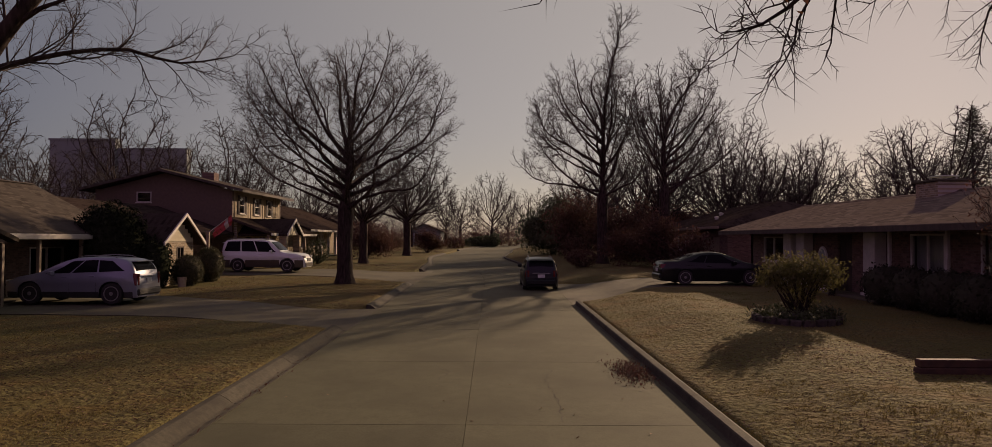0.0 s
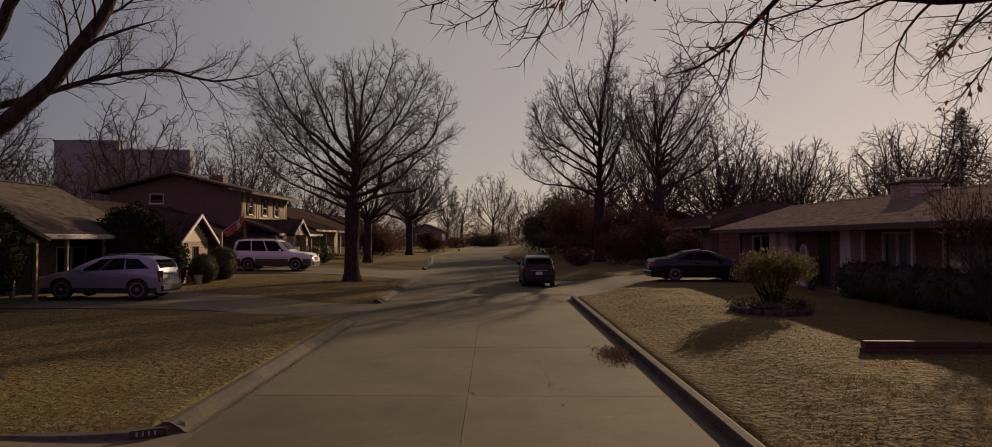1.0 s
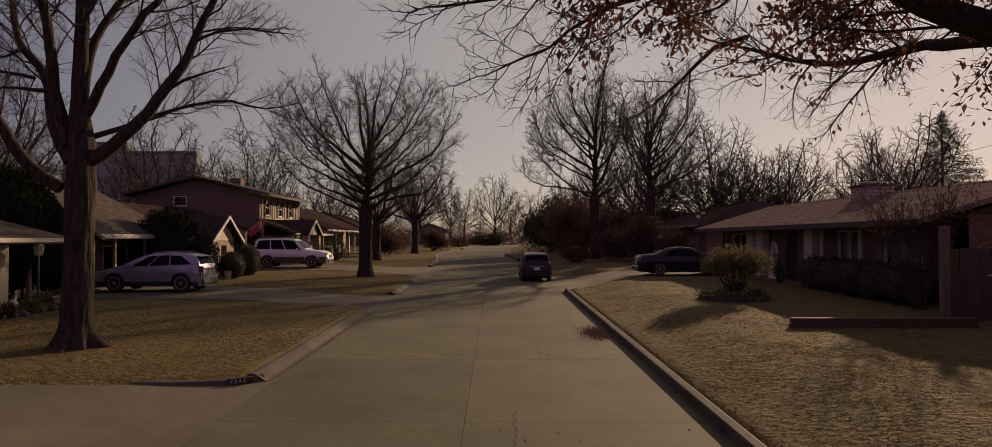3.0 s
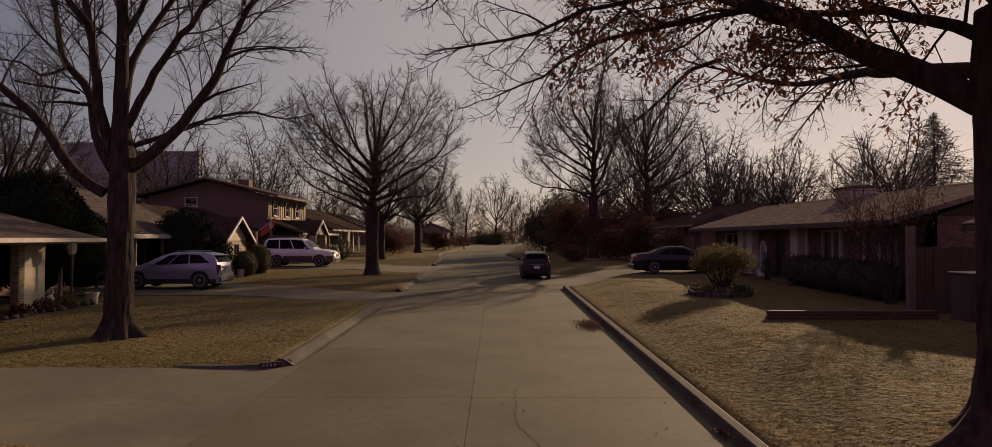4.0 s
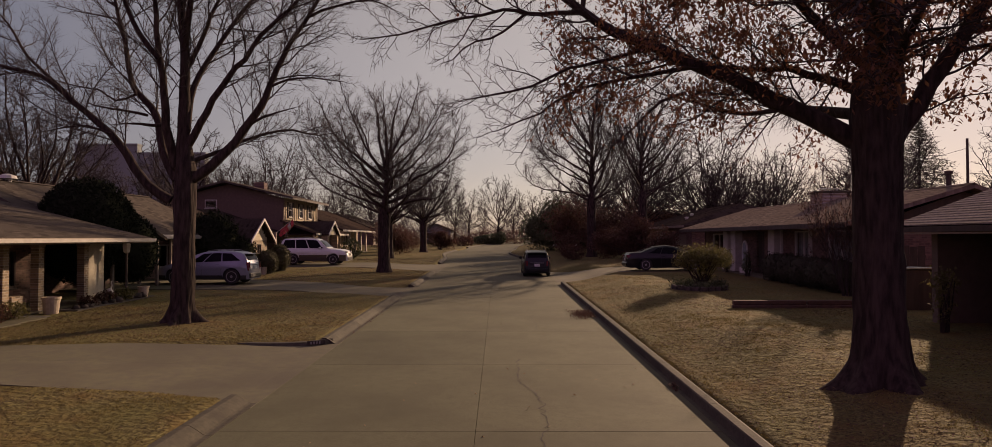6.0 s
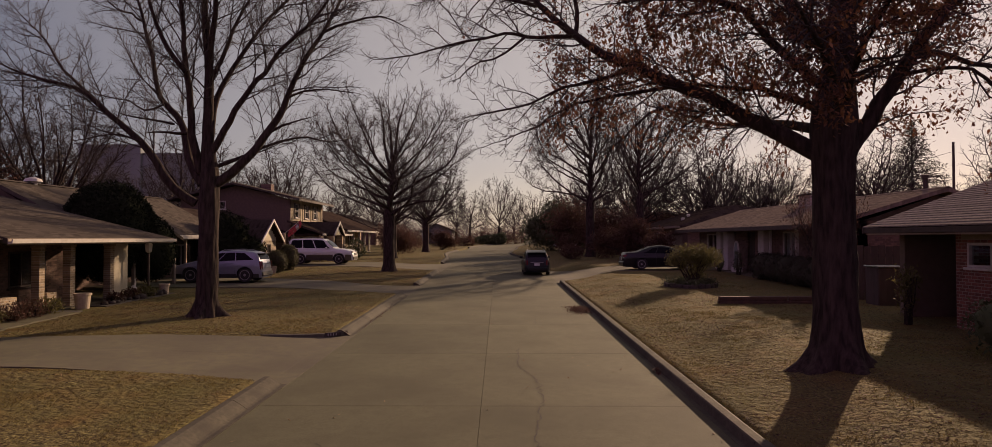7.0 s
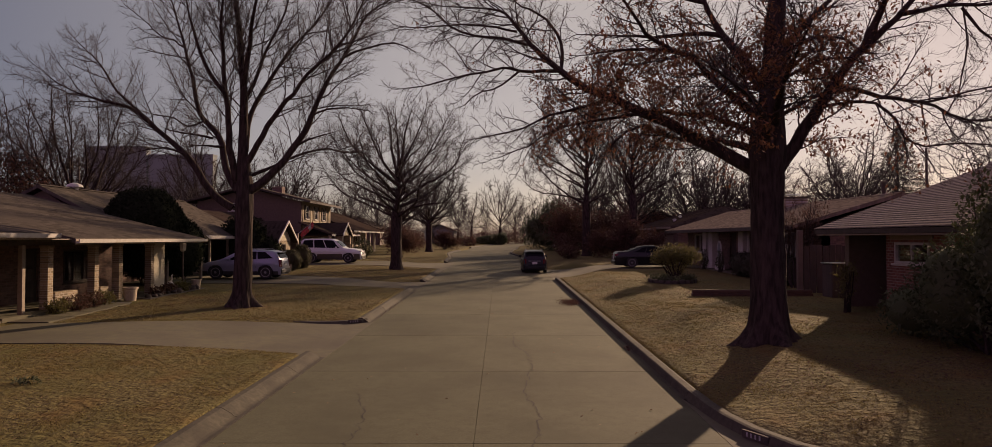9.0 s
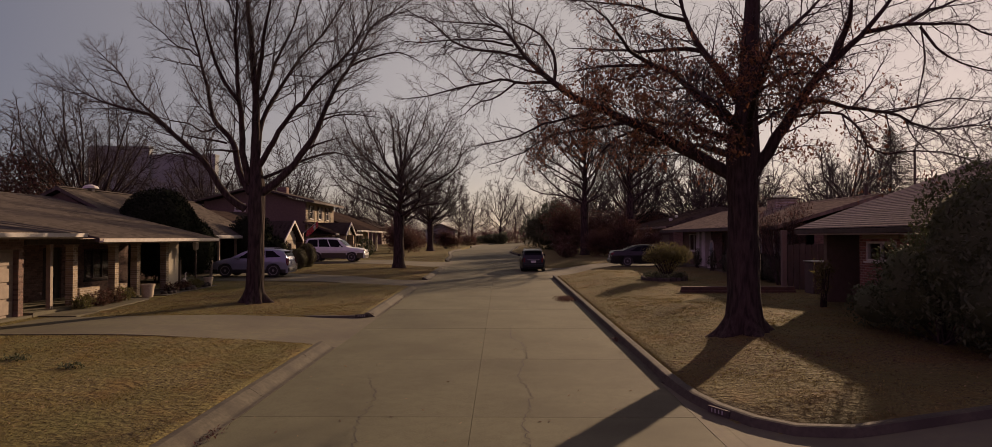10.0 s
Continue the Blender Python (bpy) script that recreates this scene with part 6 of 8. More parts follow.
def street_tree(x, y, fork, r0, lobes, seed, label, limbs=14, tip=0.005, gaps=(0.45, 0.28, 0.17), group="", leader=0.0, place=True, last=0.3, low=-0.45, up=0.1, thick=0.3):
    """A bare tree: trunk, a fan of limbs into the lobes (dx, dy, height, rx, ry, rz), and a fine crown."""
    g = land(x, y) if place else 0.0
    lobes = [(x + a, y + b, g + c, d, e, f) for a, b, c, d, e, f in lobes]
    t = Bough(seed, tip, gaps, (0.42, 0.45, 0.5), lobes, up, 0.0, 0.04, (32, 66), 0.24, last)
    t.ribs = 34 if place else 12
    t.trunk([(x, y, g - 0.4), (x, y, g + 0.1), (x, y, g + 0.6), (x, y, g + fork * 0.5), (x, y, g + fork), (x, y, g + fork + 0.7)],
            [r0 * 1.5, r0 * 1.25, r0 * 1.03, r0 * 0.95, r0, r0 * 0.6], 0.7)
    r = random.Random(seed + 100)
    if leader:
        t.limb([(x, y, g + fork), (x + 0.15, y + 0.1, g + (fork + leader) * 0.5), (lobes[-1][0], lobes[-1][1], g + leader)], r0 * 0.6, 0.02, 0.3, 0.1)
    for k in range(limbs):
        l = lobes[k % len(lobes)] if k < 2 * len(lobes) else lobes[0]
        a = k * 2.4 + r.uniform(-0.3, 0.3)
        s = low + (0.97 - low) * (k + 0.5) / limbs
        c = math.sqrt(max(0.05, 1 - s * s))
        q = r.uniform(0.82, 0.98)
        e = Vector((l[0] + l[3] * c * math.cos(a) * q, l[1] + l[4] * c * math.sin(a) * q, l[2] + l[5] * s * q))
        b = Vector((x, y, g + fork * 0.95 + r.uniform(0, 0.9) + max(0.0, s + 0.25) * leader * 0.22))
        h = e - b
        out = Vector((h.x, h.y, 0))
        sway = Vector((r.gauss(0, 0.05), r.gauss(0, 0.05), r.gauss(0, 0.03))) * h.length
        one = b + h * 0.3 + out * 0.10 - Vector((0, 0, 0.02 * h.length))
        two = b + h * 0.65 + out * 0.10 + sway - Vector((0, 0, 0.05 * h.length))
        t.limb([b, one, two, e], r0 * thick * r.uniform(0.7, 1.15), tip * 2.2, 0.38, 0.07)
    return t.finish(label, group)


street_tree(-7.0, 30.8, 3.5, 0.35, [(-0.1, 0, 7.8, 5.6, 5.6, 4.1)], 21, "wide bare oak with a fan of dark limbs on the lawn", 28, 0.0064, (0.22, 0.125, 0.08), leader=10.5, last=0.3, low=-0.5, thick=0.32)
street_tree(7.7, 45.5, 4.6, 0.36, [(-1.4, 0, 9.6, 4.2, 4.0, 4.8), (-4.4, 0, 7.6, 3.2, 2.6, 1.6), (2.2, 0, 7.6, 2.8, 3.0, 2.6), (1.3, 0, 13.6, 2.4, 2.2, 4.6)], 31, "tall bare tree with pointed crown beside the street", 30, 0.0078, (0.25, 0.16, 0.115), leader=17.0, last=0.4, up=0.1)
street_tree(11.3, 42.5, 4.6, 0.32, [(0.6, 0, 9.2, 3.8, 3.4, 4.2), (0.2, 0, 12.6, 3.0, 2.4, 3.6), (3.2, 0, 9.2, 2.6, 2.2, 2.8)], 33, "tall bare tree beside a dark brick house", 26, 0.0078, (0.25, 0.16, 0.115), leader=14.0, last=0.4, up=0.1)
street_tree(-9.6, 48.6, 3.0, 0.3, [(0, 0, 6.2, 3.8, 3.6, 2.9)], 35, "bare tree on the next lawn", 22, 0.0075, (0.3, 0.19, 0.13), last=0.42)
street_tree(-8.6, 66.0, 3.2, 0.36, [(0.4, 0, 6.6, 5.0, 4.6, 3.8)], 37, "bare round-crowned tree by the bend of the street", 24, 0.009, (0.34, 0.22, 0.15), last=0.5)
street_tree(-30.6, 34.0, 3.4, 0.4, [(0, 0, 8.8, 5.4, 5.2, 4.9)], 41, "large bare tree behind the low brick house", 26, 0.0095, (0.34, 0.22, 0.15), last=0.5, low=-0.6)


# far trees: four kinds, copied
def far_woods():
    r = random.Random(77)
    spots = [(-37, 38, 1), (-38, 70, 0), (-44, 60, 2), (-52, 72, 1), (-40, 20, 2), (-38, 8, 0), (-60, 50, 1), (-45, 38, 3), (-34, 24, 0), (-42, 48, 1),
             (22, 60, 0), (28, 57, 2), (38, 60, 1), (43, 50, 2), (34, 74, 2), (17, 64, 3), (52, 46, 1), (32, 46, 0), (46, 66, 3), (50, 56, 2), (24, 66, 1), (31, 64, 3), (36, 54, 0), (20, 58, 2), (41, 68, 0), (47, 48, 1), (-46, 66, 0), (-37, 40, 2), (-30, 64, 3),
             (19, 86, 1), (12, 92, 0), (-16, 84, 2), (-20, 74, 3), (-22, 104, 1), (-12, 98, 3), 
             (-34, 95, 1), (-62, 90, 0),
             (-6, 124, 0), (4, 165, 3), (0, 118, 1), (7, 122, 0), (-9, 128, 3), (13, 105, 2), (-14, 118, 1), (-35, 60, 3), (-40, 100, 3), (-55, 98, 2), (-27, 90, 0), (13, 74, 1), (60, 70, 2), (66, 50, 0), (-31, 55, 1), (-28, 72, 0),
             (-24, 84, 2), (26, 70, 0), (44, 74, 2),
             (14.5, 57, 1), (10, 68, 2), (12, 80, 0), (16.5, 70, 2), (21, 51, 2), (25, 53, 0), (-27, 57, 0), (-30, 46, 2), (-26, 66, 1)]
    kinds = [[(0, 0, 6.6, 4.8, 4.6, 4.4)], [(0, 0, 7.4, 4.2, 4.4, 5.4), (1.5, 0, 5.0, 3.6, 3.4, 2.6)], [(0, 0, 5.8, 5.4, 5.0, 3.6), (-1, 0, 8.4, 3.2, 3.4, 2.6)], [(0.4, 0, 7.2, 3.6, 3.8, 5.2), (-1.6, 0.6, 5.0, 3.0, 3.0, 2.6)]]
    base = []
    for k, lobes in enumerate(kinds):
        base.append(street_tree(0, 0, 2.4, 0.26, lobes, 51 + k, "bare winter tree behind the houses", 20, 0.0135, (0.4, 0.27, 0.185), "trees behind the houses", leader=7.0, place=False, last=0.6, low=-0.75, up=0.02))
    used = set()
    for x, y, k in spots:
        s = r.uniform(0.96, 1.22) if 0 < x < 33 else r.uniform(0.9, 1.12) if x > 0 else r.uniform(0.85, 1.12)
        m = pose(x, y, land(x, y) - 0.1, 0, 0, r.uniform(0, 360))
        if k not in used:
            used.add(k)
            base[k].scale = (s, s, s)
            base[k].matrix_basis = m @ Matrix.Scale(s, 4)
        else:
            copy_thing(base[k], m @ Matrix.Scale(s, 4))


far_woods()


def distant_belt():
    """The woods along the horizon, one thing past counting."""
    r = random.Random(5)
    v, f = [], []
    shapes = []
    for k in range(5):
        t = Grown(900 + k, 0.035, 9.0)
        t.limb([(0, 0, -0.5), (0.1, 0, 2.0), (0.2, 0.1, 6.5)], 0.3, 0.08, 0.1)
        t.fill([(0, 0, 6.0, 4.2, 4.2, 4.4), (0, 0, 2.4, 3.6, 3.6, 1.8)], 150, 0.3, 0.5, 0.0, 0.6)
        t.wood = t.twigs
        t.build(2, 1.0, 0.0)
        shapes.append((np.array(t.twigs.v), t.twigs.f))
    for k in range(170):
        a = radians(-66 + 132 * (k + r.random()) / 100)
        d = r.uniform(150, 420)
        x, y = math.sin(a) * d, math.cos(a) * d
        if k >= 100:
            # a closer belt shuts the end of the street
            a, d = radians(-24 + 48 * (k - 100 + r.random()) / 70), r.uniform(112, 190)
            x, y = math.sin(a) * d, math.cos(a) * d
        if abs(x - 2) < 7 and y < 125:
            continue
        s, c, h = r.uniform(0.85, 1.4) if k < 100 else r.uniform(0.42, 0.75), r.uniform(0, 6.3), r.uniform(0.8, 1.1)
        w, q = shapes[k % 5]
        o = len(v)
        m = np.array([[math.cos(c), -math.sin(c), 0], [math.sin(c), math.cos(c), 0], [0, 0, h]]) * s
        v += [tuple(u) for u in (w @ m.T + np.array([x, y, land(x, y)])).tolist()]
        f += [tuple(i + o for i in p) for p in q]
    tagged(raw("distant_woods", v, f, M_TWIG_HAZED), "distant bare woods along the horizon", "woods", kind="stuff")


distant_belt()


def conifer(x, y, hh, rr, seed):
    t = thing("conifer", "dark evergreen conifer behind the houses", "tree")
    g = land(x, y)
    part("trunk", MB().tube([(x, y, g - 0.2), (x, y, g + hh)], [0.22, 0.03], 8), M_BARK, t)
    r = random.Random(seed)
    pts = []
    mb = MB()
    for k in range(260):
        f = (k / 260) ** 0.9
        z = g + 1.0 + (hh - 1.2) * f
        a, reach = k * 2.4 + r.uniform(-0.3, 0.3), rr * (1 - f) ** 0.85 * r.uniform(0.6, 1.1) + 0.12
        end = (x + reach * math.cos(a), y + reach * math.sin(a), z - reach * 0.16 + 0.1)
        mb.tube([(x, y, z), end], [0.035, 0.01], 3, False)
        for j in range(int(3 + reach * 7)):
            q = 0.2 + 0.8 * r.random()
            pts.append((x + (end[0] - x) * q, y + (end[1] - y) * q, z + (end[2] - z) * q))
    raw("bough", mb.v, mb.f, M_TWIG, t)
    raw("needles", *leaves(pts, 0.12, seed, 3, 0.14, 0.8, 0.7), M_CONIFER, t)


conifer(43, 58, 13.8, 6.8, 4)


# ---- shrubs ----
def shrub(name, label, x, y, z0, lobes, n, size, material, seed, stems=9, category="shrub", group="", shell=0.72, ragged=0.22, core=0.0):
    """A shrub: stems and leaves in several lobes (dx, dy, dz, rx, ry, rz), with an uneven outline."""
    t = thing(name, label, category, group)
    r = random.Random(seed)
    mb = MB()
    for k in range(stems):
        dx, dy, dz, rx, ry, rz = lobes[k % len(lobes)]
        e = (x + dx + r.uniform(-0.7, 0.7) * rx, y + dy + r.uniform(-0.7, 0.7) * ry, z0 + dz + r.uniform(-0.2, 0.7) * rz)
        b = (x + r.uniform(-0.12, 0.12), y + r.uniform(-0.12, 0.12), z0 - 0.1)
        mid = ((b[0] * 0.5 + e[0] * 0.5 + r.uniform(-0.1, 0.1)), (b[1] * 0.5 + e[1] * 0.5), b[2] * 0.45 + e[2] * 0.55)
        mb.tube([b, mid, e], [0.03, 0.02, 0.008], 5, False)
    tagged(raw("stem", mb.v, mb.f, M_BARK, t), kind="stuff")
    tot = sum(l[3] * l[4] * l[5] for l in lobes)
    pts = []
    for dx, dy, dz, rx, ry, rz in lobes:
        for _ in range(int(n * rx * ry * rz / tot)):
            v = Vector((r.gauss(0, 1), r.gauss(0, 1), r.gauss(0, 1))).normalized()
            k = shell + (1 - shell) * r.random() if r.random() < 0.8 else r.random()
            k *= 1 + ragged * noise.noise((v.x * 2.2 + seed, v.y * 2.2, v.z * 2.2))
            p = (x + dx + v.x * rx * k, y + dy + v.y * ry * k, z0 + dz + v.z * rz * k)
            if p[2] > land(p[0], p[1]) + 0.02:
                pts.append(p)
    raw("foliage", *leaves(pts, size, seed, 1, 0.03), material, t)
    if core:
        vs, fs = [], []
        for dx, dy, dz, rx, ry, rz in lobes:
            o, nu, nv = len(vs), 20, 12
            for i in range(nv + 1):
                for j in range(nu):
                    a, b = math.pi * i / nv, math.tau * j / nu
                    v = Vector((math.sin(a) * math.cos(b), math.sin(a) * math.sin(b), math.cos(a)))
                    k = core * (1 + 0.12 * noise.noise((v.x * 2.2 + seed, v.y * 2.2, v.z * 2.2)) + 0.1 * noise.noise((v.x * 6, v.y * 6, v.z * 6 + seed)))
                    vs.append((x + dx + v.x * rx * k, y + dy + v.y * ry * k, max(z0 - 0.05, z0 + dz + v.z * rz * k)))
            fs += [(o + i * nu + j, o + i * nu + (j + 1) % nu, o + (i + 1) * nu + (j + 1) % nu, o + (i + 1) * nu + j) for i in range(nv) for j in range(nu)]
        raw("inner_growth", vs, fs, material, t, True)
    return t


# the round evergreen between the first two houses
shrub("evergreen_tree", "large dense rounded dark evergreen between two houses", -16.5, 17.0, land(-16, 17), [(0, 0, 2.45, 1.9, 1.7, 2.15), (1.3, 0.7, 1.75, 1.15, 1.1, 1.45)], 24000, 0.075, M_LEAF_YEW, 1, 9, "tree", shell=0.9, ragged=0.07, core=0.9)
shrub("evergreen_tree", "dark upright evergreen before a house wall", -15.6, 26.4, land(-16, 26), [(0, 0, 1.7, 1.55, 1.1, 1.85), (1.5, 0.5, 1.0, 0.8, 0.8, 1.15)], 13000, 0.085, M_LEAF_YEW, 2, 9, "tree", core=0.82)
for sx, sy, ra, hh, sd in ((-13.2, 28.1, 0.62, 1.3, 3), (-13.25, 30.4, 0.64, 1.6, 4)):
    shrub("clipped_bush", "clipped rounded dark bush by the garage wing", sx, sy, land(sx, sy), [(0, 0, hh * 0.5, ra, ra, hh * 0.52)], 4200, 0.055, M_LEAF_SUNNED, sd, 7, "bush", "clipped bushes", 0.9, 0.1, 0.84)
shrub("nandina_bush", "sunlit olive-leaved bush in a round stone border", 7.8, 16.3, land(7.8, 16.3) + 0.15, [(0.1, 0, 1.14, 1.05, 1.0, 0.46), (-0.6, -0.2, 0.95, 0.62, 0.7, 0.38), (0.7, 0.1, 0.95, 0.6, 0.6, 0.42), (0.15, 0, 0.5, 0.42, 0.42, 0.4)], 4600, 0.055, M_LEAF_OLIVE, 5, 26, "bush", shell=0.4, ragged=0.4)
shrub("holly_bush", "large dark holly bush before the red brick wall", 9.2, -0.9, land(9.2, -1), [(0.3, -0.9, 1.9, 1.35, 1.5, 1.8), (0.0, 0.8, 1.15, 0.9, 1.1, 1.15), (0.2, -1.8, 1.2, 1.2, 1.3, 1.2), (-0.1, 2.1, 0.6, 0.7, 0.9, 0.6)], 18000, 0.06, M_LEAF_GREEN, 6, 16, "bush", core=0.75)
for k in range(5):
    yy = 14.6 + k * 1.35
    shrub("hedge_bush", "low dark hedge bush along the brick wall", 12.3, yy, land(12.3, yy), [(0, 0, 0.6, 0.7, 0.8, 0.68)], 2600, 0.06, M_LEAF_DARK, 60 + k, 6, "bush", "hedge along the wall", core=0.85)
shrub("evergreen_tree", "dense dark evergreen at the bend of the street", 5.6, 62, land(6, 62), [(0.6, 0, 3.0, 2.4, 2.3, 2.9), (-1.5, 0.5, 2.4, 1.9, 1.8, 1.9), (2.8, -0.5, 2.4, 2.1, 1.8, 2.2), (-0.4, -1, 1.4, 2.4, 1.6, 1.4)], 11000, 0.15, M_LEAF_GREEN, 9, 9, "tree", shell=0.6, ragged=0.45, core=0.6)
shrub("evergreen_tree", "low dark evergreen shrubs by the far bend", -1.0, 112, land(-1, 112), [(0, 0, 0.9, 2.6, 1.8, 1.1), (-2.2, 0.5, 0.7, 1.8, 1.4, 0.9), (1.4, 0.3, 1.3, 1.0, 1.0, 1.2)], 3500, 0.2, M_LEAF_GREEN, 10, 6, "tree")
shrub("brown_shrub", "brown-leaved shrub below the tall trees", 6.6, 53, land(6.6, 53), [(0, 0, 2.7, 2.4, 1.9, 2.8), (2.4, -2.5, 2.0, 2.1, 1.7, 2.2), (-0.6, -5, 1.0, 1.2, 1.1, 1.0), (4.6, -1.5, 2.2, 2.2, 1.7, 2.3)], 22000, 0.1, M_LEAF_RED, 11, 24, shell=0.3, ragged=0.5)
shrub("brown_shrub", "brown-leaved shrub before the hip-roofed house", 11.8, 38.0, land(11.8, 38), [(0, 0, 1.2, 1.3, 1.1, 1.3), (-1.4, 3.0, 1.7, 1.7, 1.5, 1.9), (-3.2, 4.5, 1.3, 1.6, 1.3, 1.4)], 15000, 0.085, M_LEAF_RED, 12, 22, shell=0.3, ragged=0.5)
for sx, sy, sr, sh, sd in ((9.6, 58.5, 2.4, 2.7, 71), (13.8, 57.5, 2.6, 3.0, 72), (17.6, 59.0, 2.4, 2.6, 73), (10.8, 50.0, 1.5, 1.7, 74), (-11.2, 57.5, 1.8, 1.5, 75), (-12.6, 66.0, 2.0, 1.9, 76), (-7.6, 76.0, 1.6, 1.4, 77)):
    shrub("understorey_tree", "brown twiggy understorey tree with clinging dead leaves", sx, sy, land(sx, sy), [(0, 0, sh * 1.05, sr, sr * 0.8, sh), (sr * 0.7, 0.6, sh * 0.7, sr * 0.8, sr * 0.7, sh * 0.7)], 5200, 0.11, M_LEAF_RED, sd, 26, "tree", "understorey trees", shell=0.25, ragged=0.6)
shrub("brown_shrub", "low brown shrub beside the street", 5.6, 40.5, land(5.6, 40), [(0, 0, 0.6, 1.0, 0.9, 0.6)], 2200, 0.07, M_LEAF_RED, 13, 10)
shrub("evergreen_tree", "dark evergreen behind the low brick house", -33.5, 31, land(-33, 31), [(0, 0, 4.6, 2.8, 2.6, 3.6), (-3.2, 1, 3.8, 2.4, 2.2, 3.0)], 8000, 0.15, M_LEAF_RED, 14, 9, "tree")
shrub("evergreen_tree", "dark evergreen by the porch gable", -12.6, 47.0, land(-12.6, 47), [(0, 0, 0.9, 0.9, 0.8, 0.9)], 1800, 0.08, M_LEAF_GREEN, 15, 6, "bush")


for k, (sx, sy, sr, sh) in enumerate(((20.5, 60, 2.8, 2.9), (25, 61, 3.0, 3.2), (31, 58, 2.8, 2.8), (37, 57, 3.0, 3.2), (27, 44, 2.0, 2.0), (12.5, 60, 2.4, 2.2), (10, 68, 2.4, 2.0), (-31, 62, 2.4, 2.2), (-32, 44, 2.2, 2.4), (-36, 30, 2.2, 2.6), (-13, 76, 2.2, 1.6), (-16, 90, 2.6, 2.0), (-9, 121, 3.6, 2.0), (-2, 128, 4.0, 2.2), (5, 134, 4.0, 2.4), (12, 126, 3.6, 2.2), (-17, 116, 3.6, 2.2))):
    shrub("thicket", "tangled brown thicket behind the houses", sx, sy, land(sx, sy), [(0, 0, sh * 0.8, sr, sr, sh), (sr * 0.8, 0.5, sh * 0.6, sr * 0.8, sr * 0.8, sh * 0.8)], 3600, 0.11, M_LEAF_RED, 400 + k, 14, "shrub", "thickets behind the houses", 0.3, 0.4)
for k, (sx, sy, sr) in enumerate(((-5.5, 96, 1.2), (-9, 90, 1.4), (3.0, 118, 1.8), (7.5, 104, 1.5), (-4.0, 128, 1.6), (1.0, 140, 2.0), (10, 96, 1.5))):
    shrub("far_shrub", "dark shrub along the far bend of the street", sx, sy, land(sx, sy), [(0, 0, sr * 0.6, sr * 1.3, sr, sr * 0.8)], 1100, 0.16, M_LEAF_DARK if k % 2 else M_LEAF_RED, 300 + k, 5, "shrub", "shrubs along the far bend")
for k, (sx, sy) in enumerate(((-8.1, -2.2), (-10.6, -3.0), (-9.6, 4.9 - 6.5))):
    shrub("weed_clump", "dark low weed clump in the lawn", sx, sy, land(sx, sy), [(0, 0, 0.03, 0.28, 0.16, 0.07)], 160, 0.04, M_LEAF_GREEN, 320 + k, 3, "plant", "weeds in the lawn")


def twiggy_shrub(x, y, hh, seed):
    t = thing("bare_shrub", "bare reddish twiggy shrub before the long house", "shrub")
    tr = Tree(seed, 0.005, 3, 0.2, 0.8, (6, 5, 4), 0, 0.5, 0.02)
    r = random.Random(seed)
    g = land(x, y)
    for k in range(14):
        a, f = k * 2.4, r.uniform(0.4, 1.0)
        tr.limb([(x + 0.1 * math.cos(a), y + 0.1 * math.sin(a), g - 0.1), (x + 0.6 * f * math.cos(a), y + 0.6 * f * math.sin(a), g + hh * 0.5), (x + 1.1 * f * math.cos(a), y + 1.1 * f * math.sin(a), g + hh * r.uniform(0.8, 1))], 0.022, 0.008, 0.06)
    tagged(raw("stem", tr.wood.v, tr.wood.f, M_TWIG, t), kind="stuff")
    raw("crown", tr.twigs.v, tr.twigs.f, M_TWIG, t)
    raw("dry_leaves", *leaves(tr.ends, 0.05, seed, 1, 0.08), M_LEAF_RED, t)


twiggy_shrub(11.9, 13.4, 2.7, 90)
shrub("ground_ivy", "dark ivy creeping over the stone border", 7.65, 16.1, land(7.65, 16.1) + 0.12, [(0.75 * math.cos(a), 0.75 * math.sin(a), 0.06, 0.46, 0.46, 0.24) for a in (0.4, 1.6, 2.9, 3.8, 4.6, 5.5)], 3200, 0.045, M_LEAF_GREEN, 97, 6, "plant", shell=0.3, ragged=0.4)
shrub("garden_plant", "small sunlit olive-leaved plant by the brick wall", 9.8, 5.4, land(9.8, 5.4), [(0, 0, 0.7, 0.25, 0.25, 0.6), (0.05, 0, 1.15, 0.36, 0.36, 0.32)], 800, 0.045, M_LEAF_OLIVE, 95, 8, "plant", shell=0.4, ragged=0.5)


for sx, sy, sd in ((12.05, 22.9, 501), (12.05, 25.7, 502)):
    shrub("porch_plant", "dark leafy plant standing on the porch step", sx, sy, land(14, 24) + 0.05, [(0, 0, 0.45, 0.28, 0.28, 0.42), (0.02, 0, 0.95, 0.2, 0.2, 0.25)], 700, 0.05, M_LEAF_GREEN, sd, 7, "plant", "porch plants", 0.5, 0.4)


# ---- cars ----
def paint(name, col, metal=0.3, rough=0.35, coat=0.6):
    return mat(name, col, tuple(c * 0.94 for c in col), 3, rough, metal, 0.0, coat=coat, spec=0.5 if coat > 0.3 else 0.25)


M_SILVER = paint("silver_paint", (0.25, 0.265, 0.33), 0.3)
M_WHITE = paint("white_paint", (0.70, 0.73, 0.70), 0.0)
M_BLACK = paint("black_paint", (0.010, 0.010, 0.011), 0.0, 0.3, 0.2)
M_NAVY = paint("dark_blue_paint", (0.008, 0.009, 0.012), 0.0, 0.35, 0.15)
M_GREY_PAINT = paint("taupe_paint", (0.085, 0.07, 0.06), 0.2)
M_TYRE = mat("tyre_rubber", (0.022, 0.021, 0.02), (0.035, 0.033, 0.03), 14, 0.9)
M_RIM = mat("alloy_rim", (0.312, 0.306, 0.3), None, 10, 0.45, 0.45, 0)
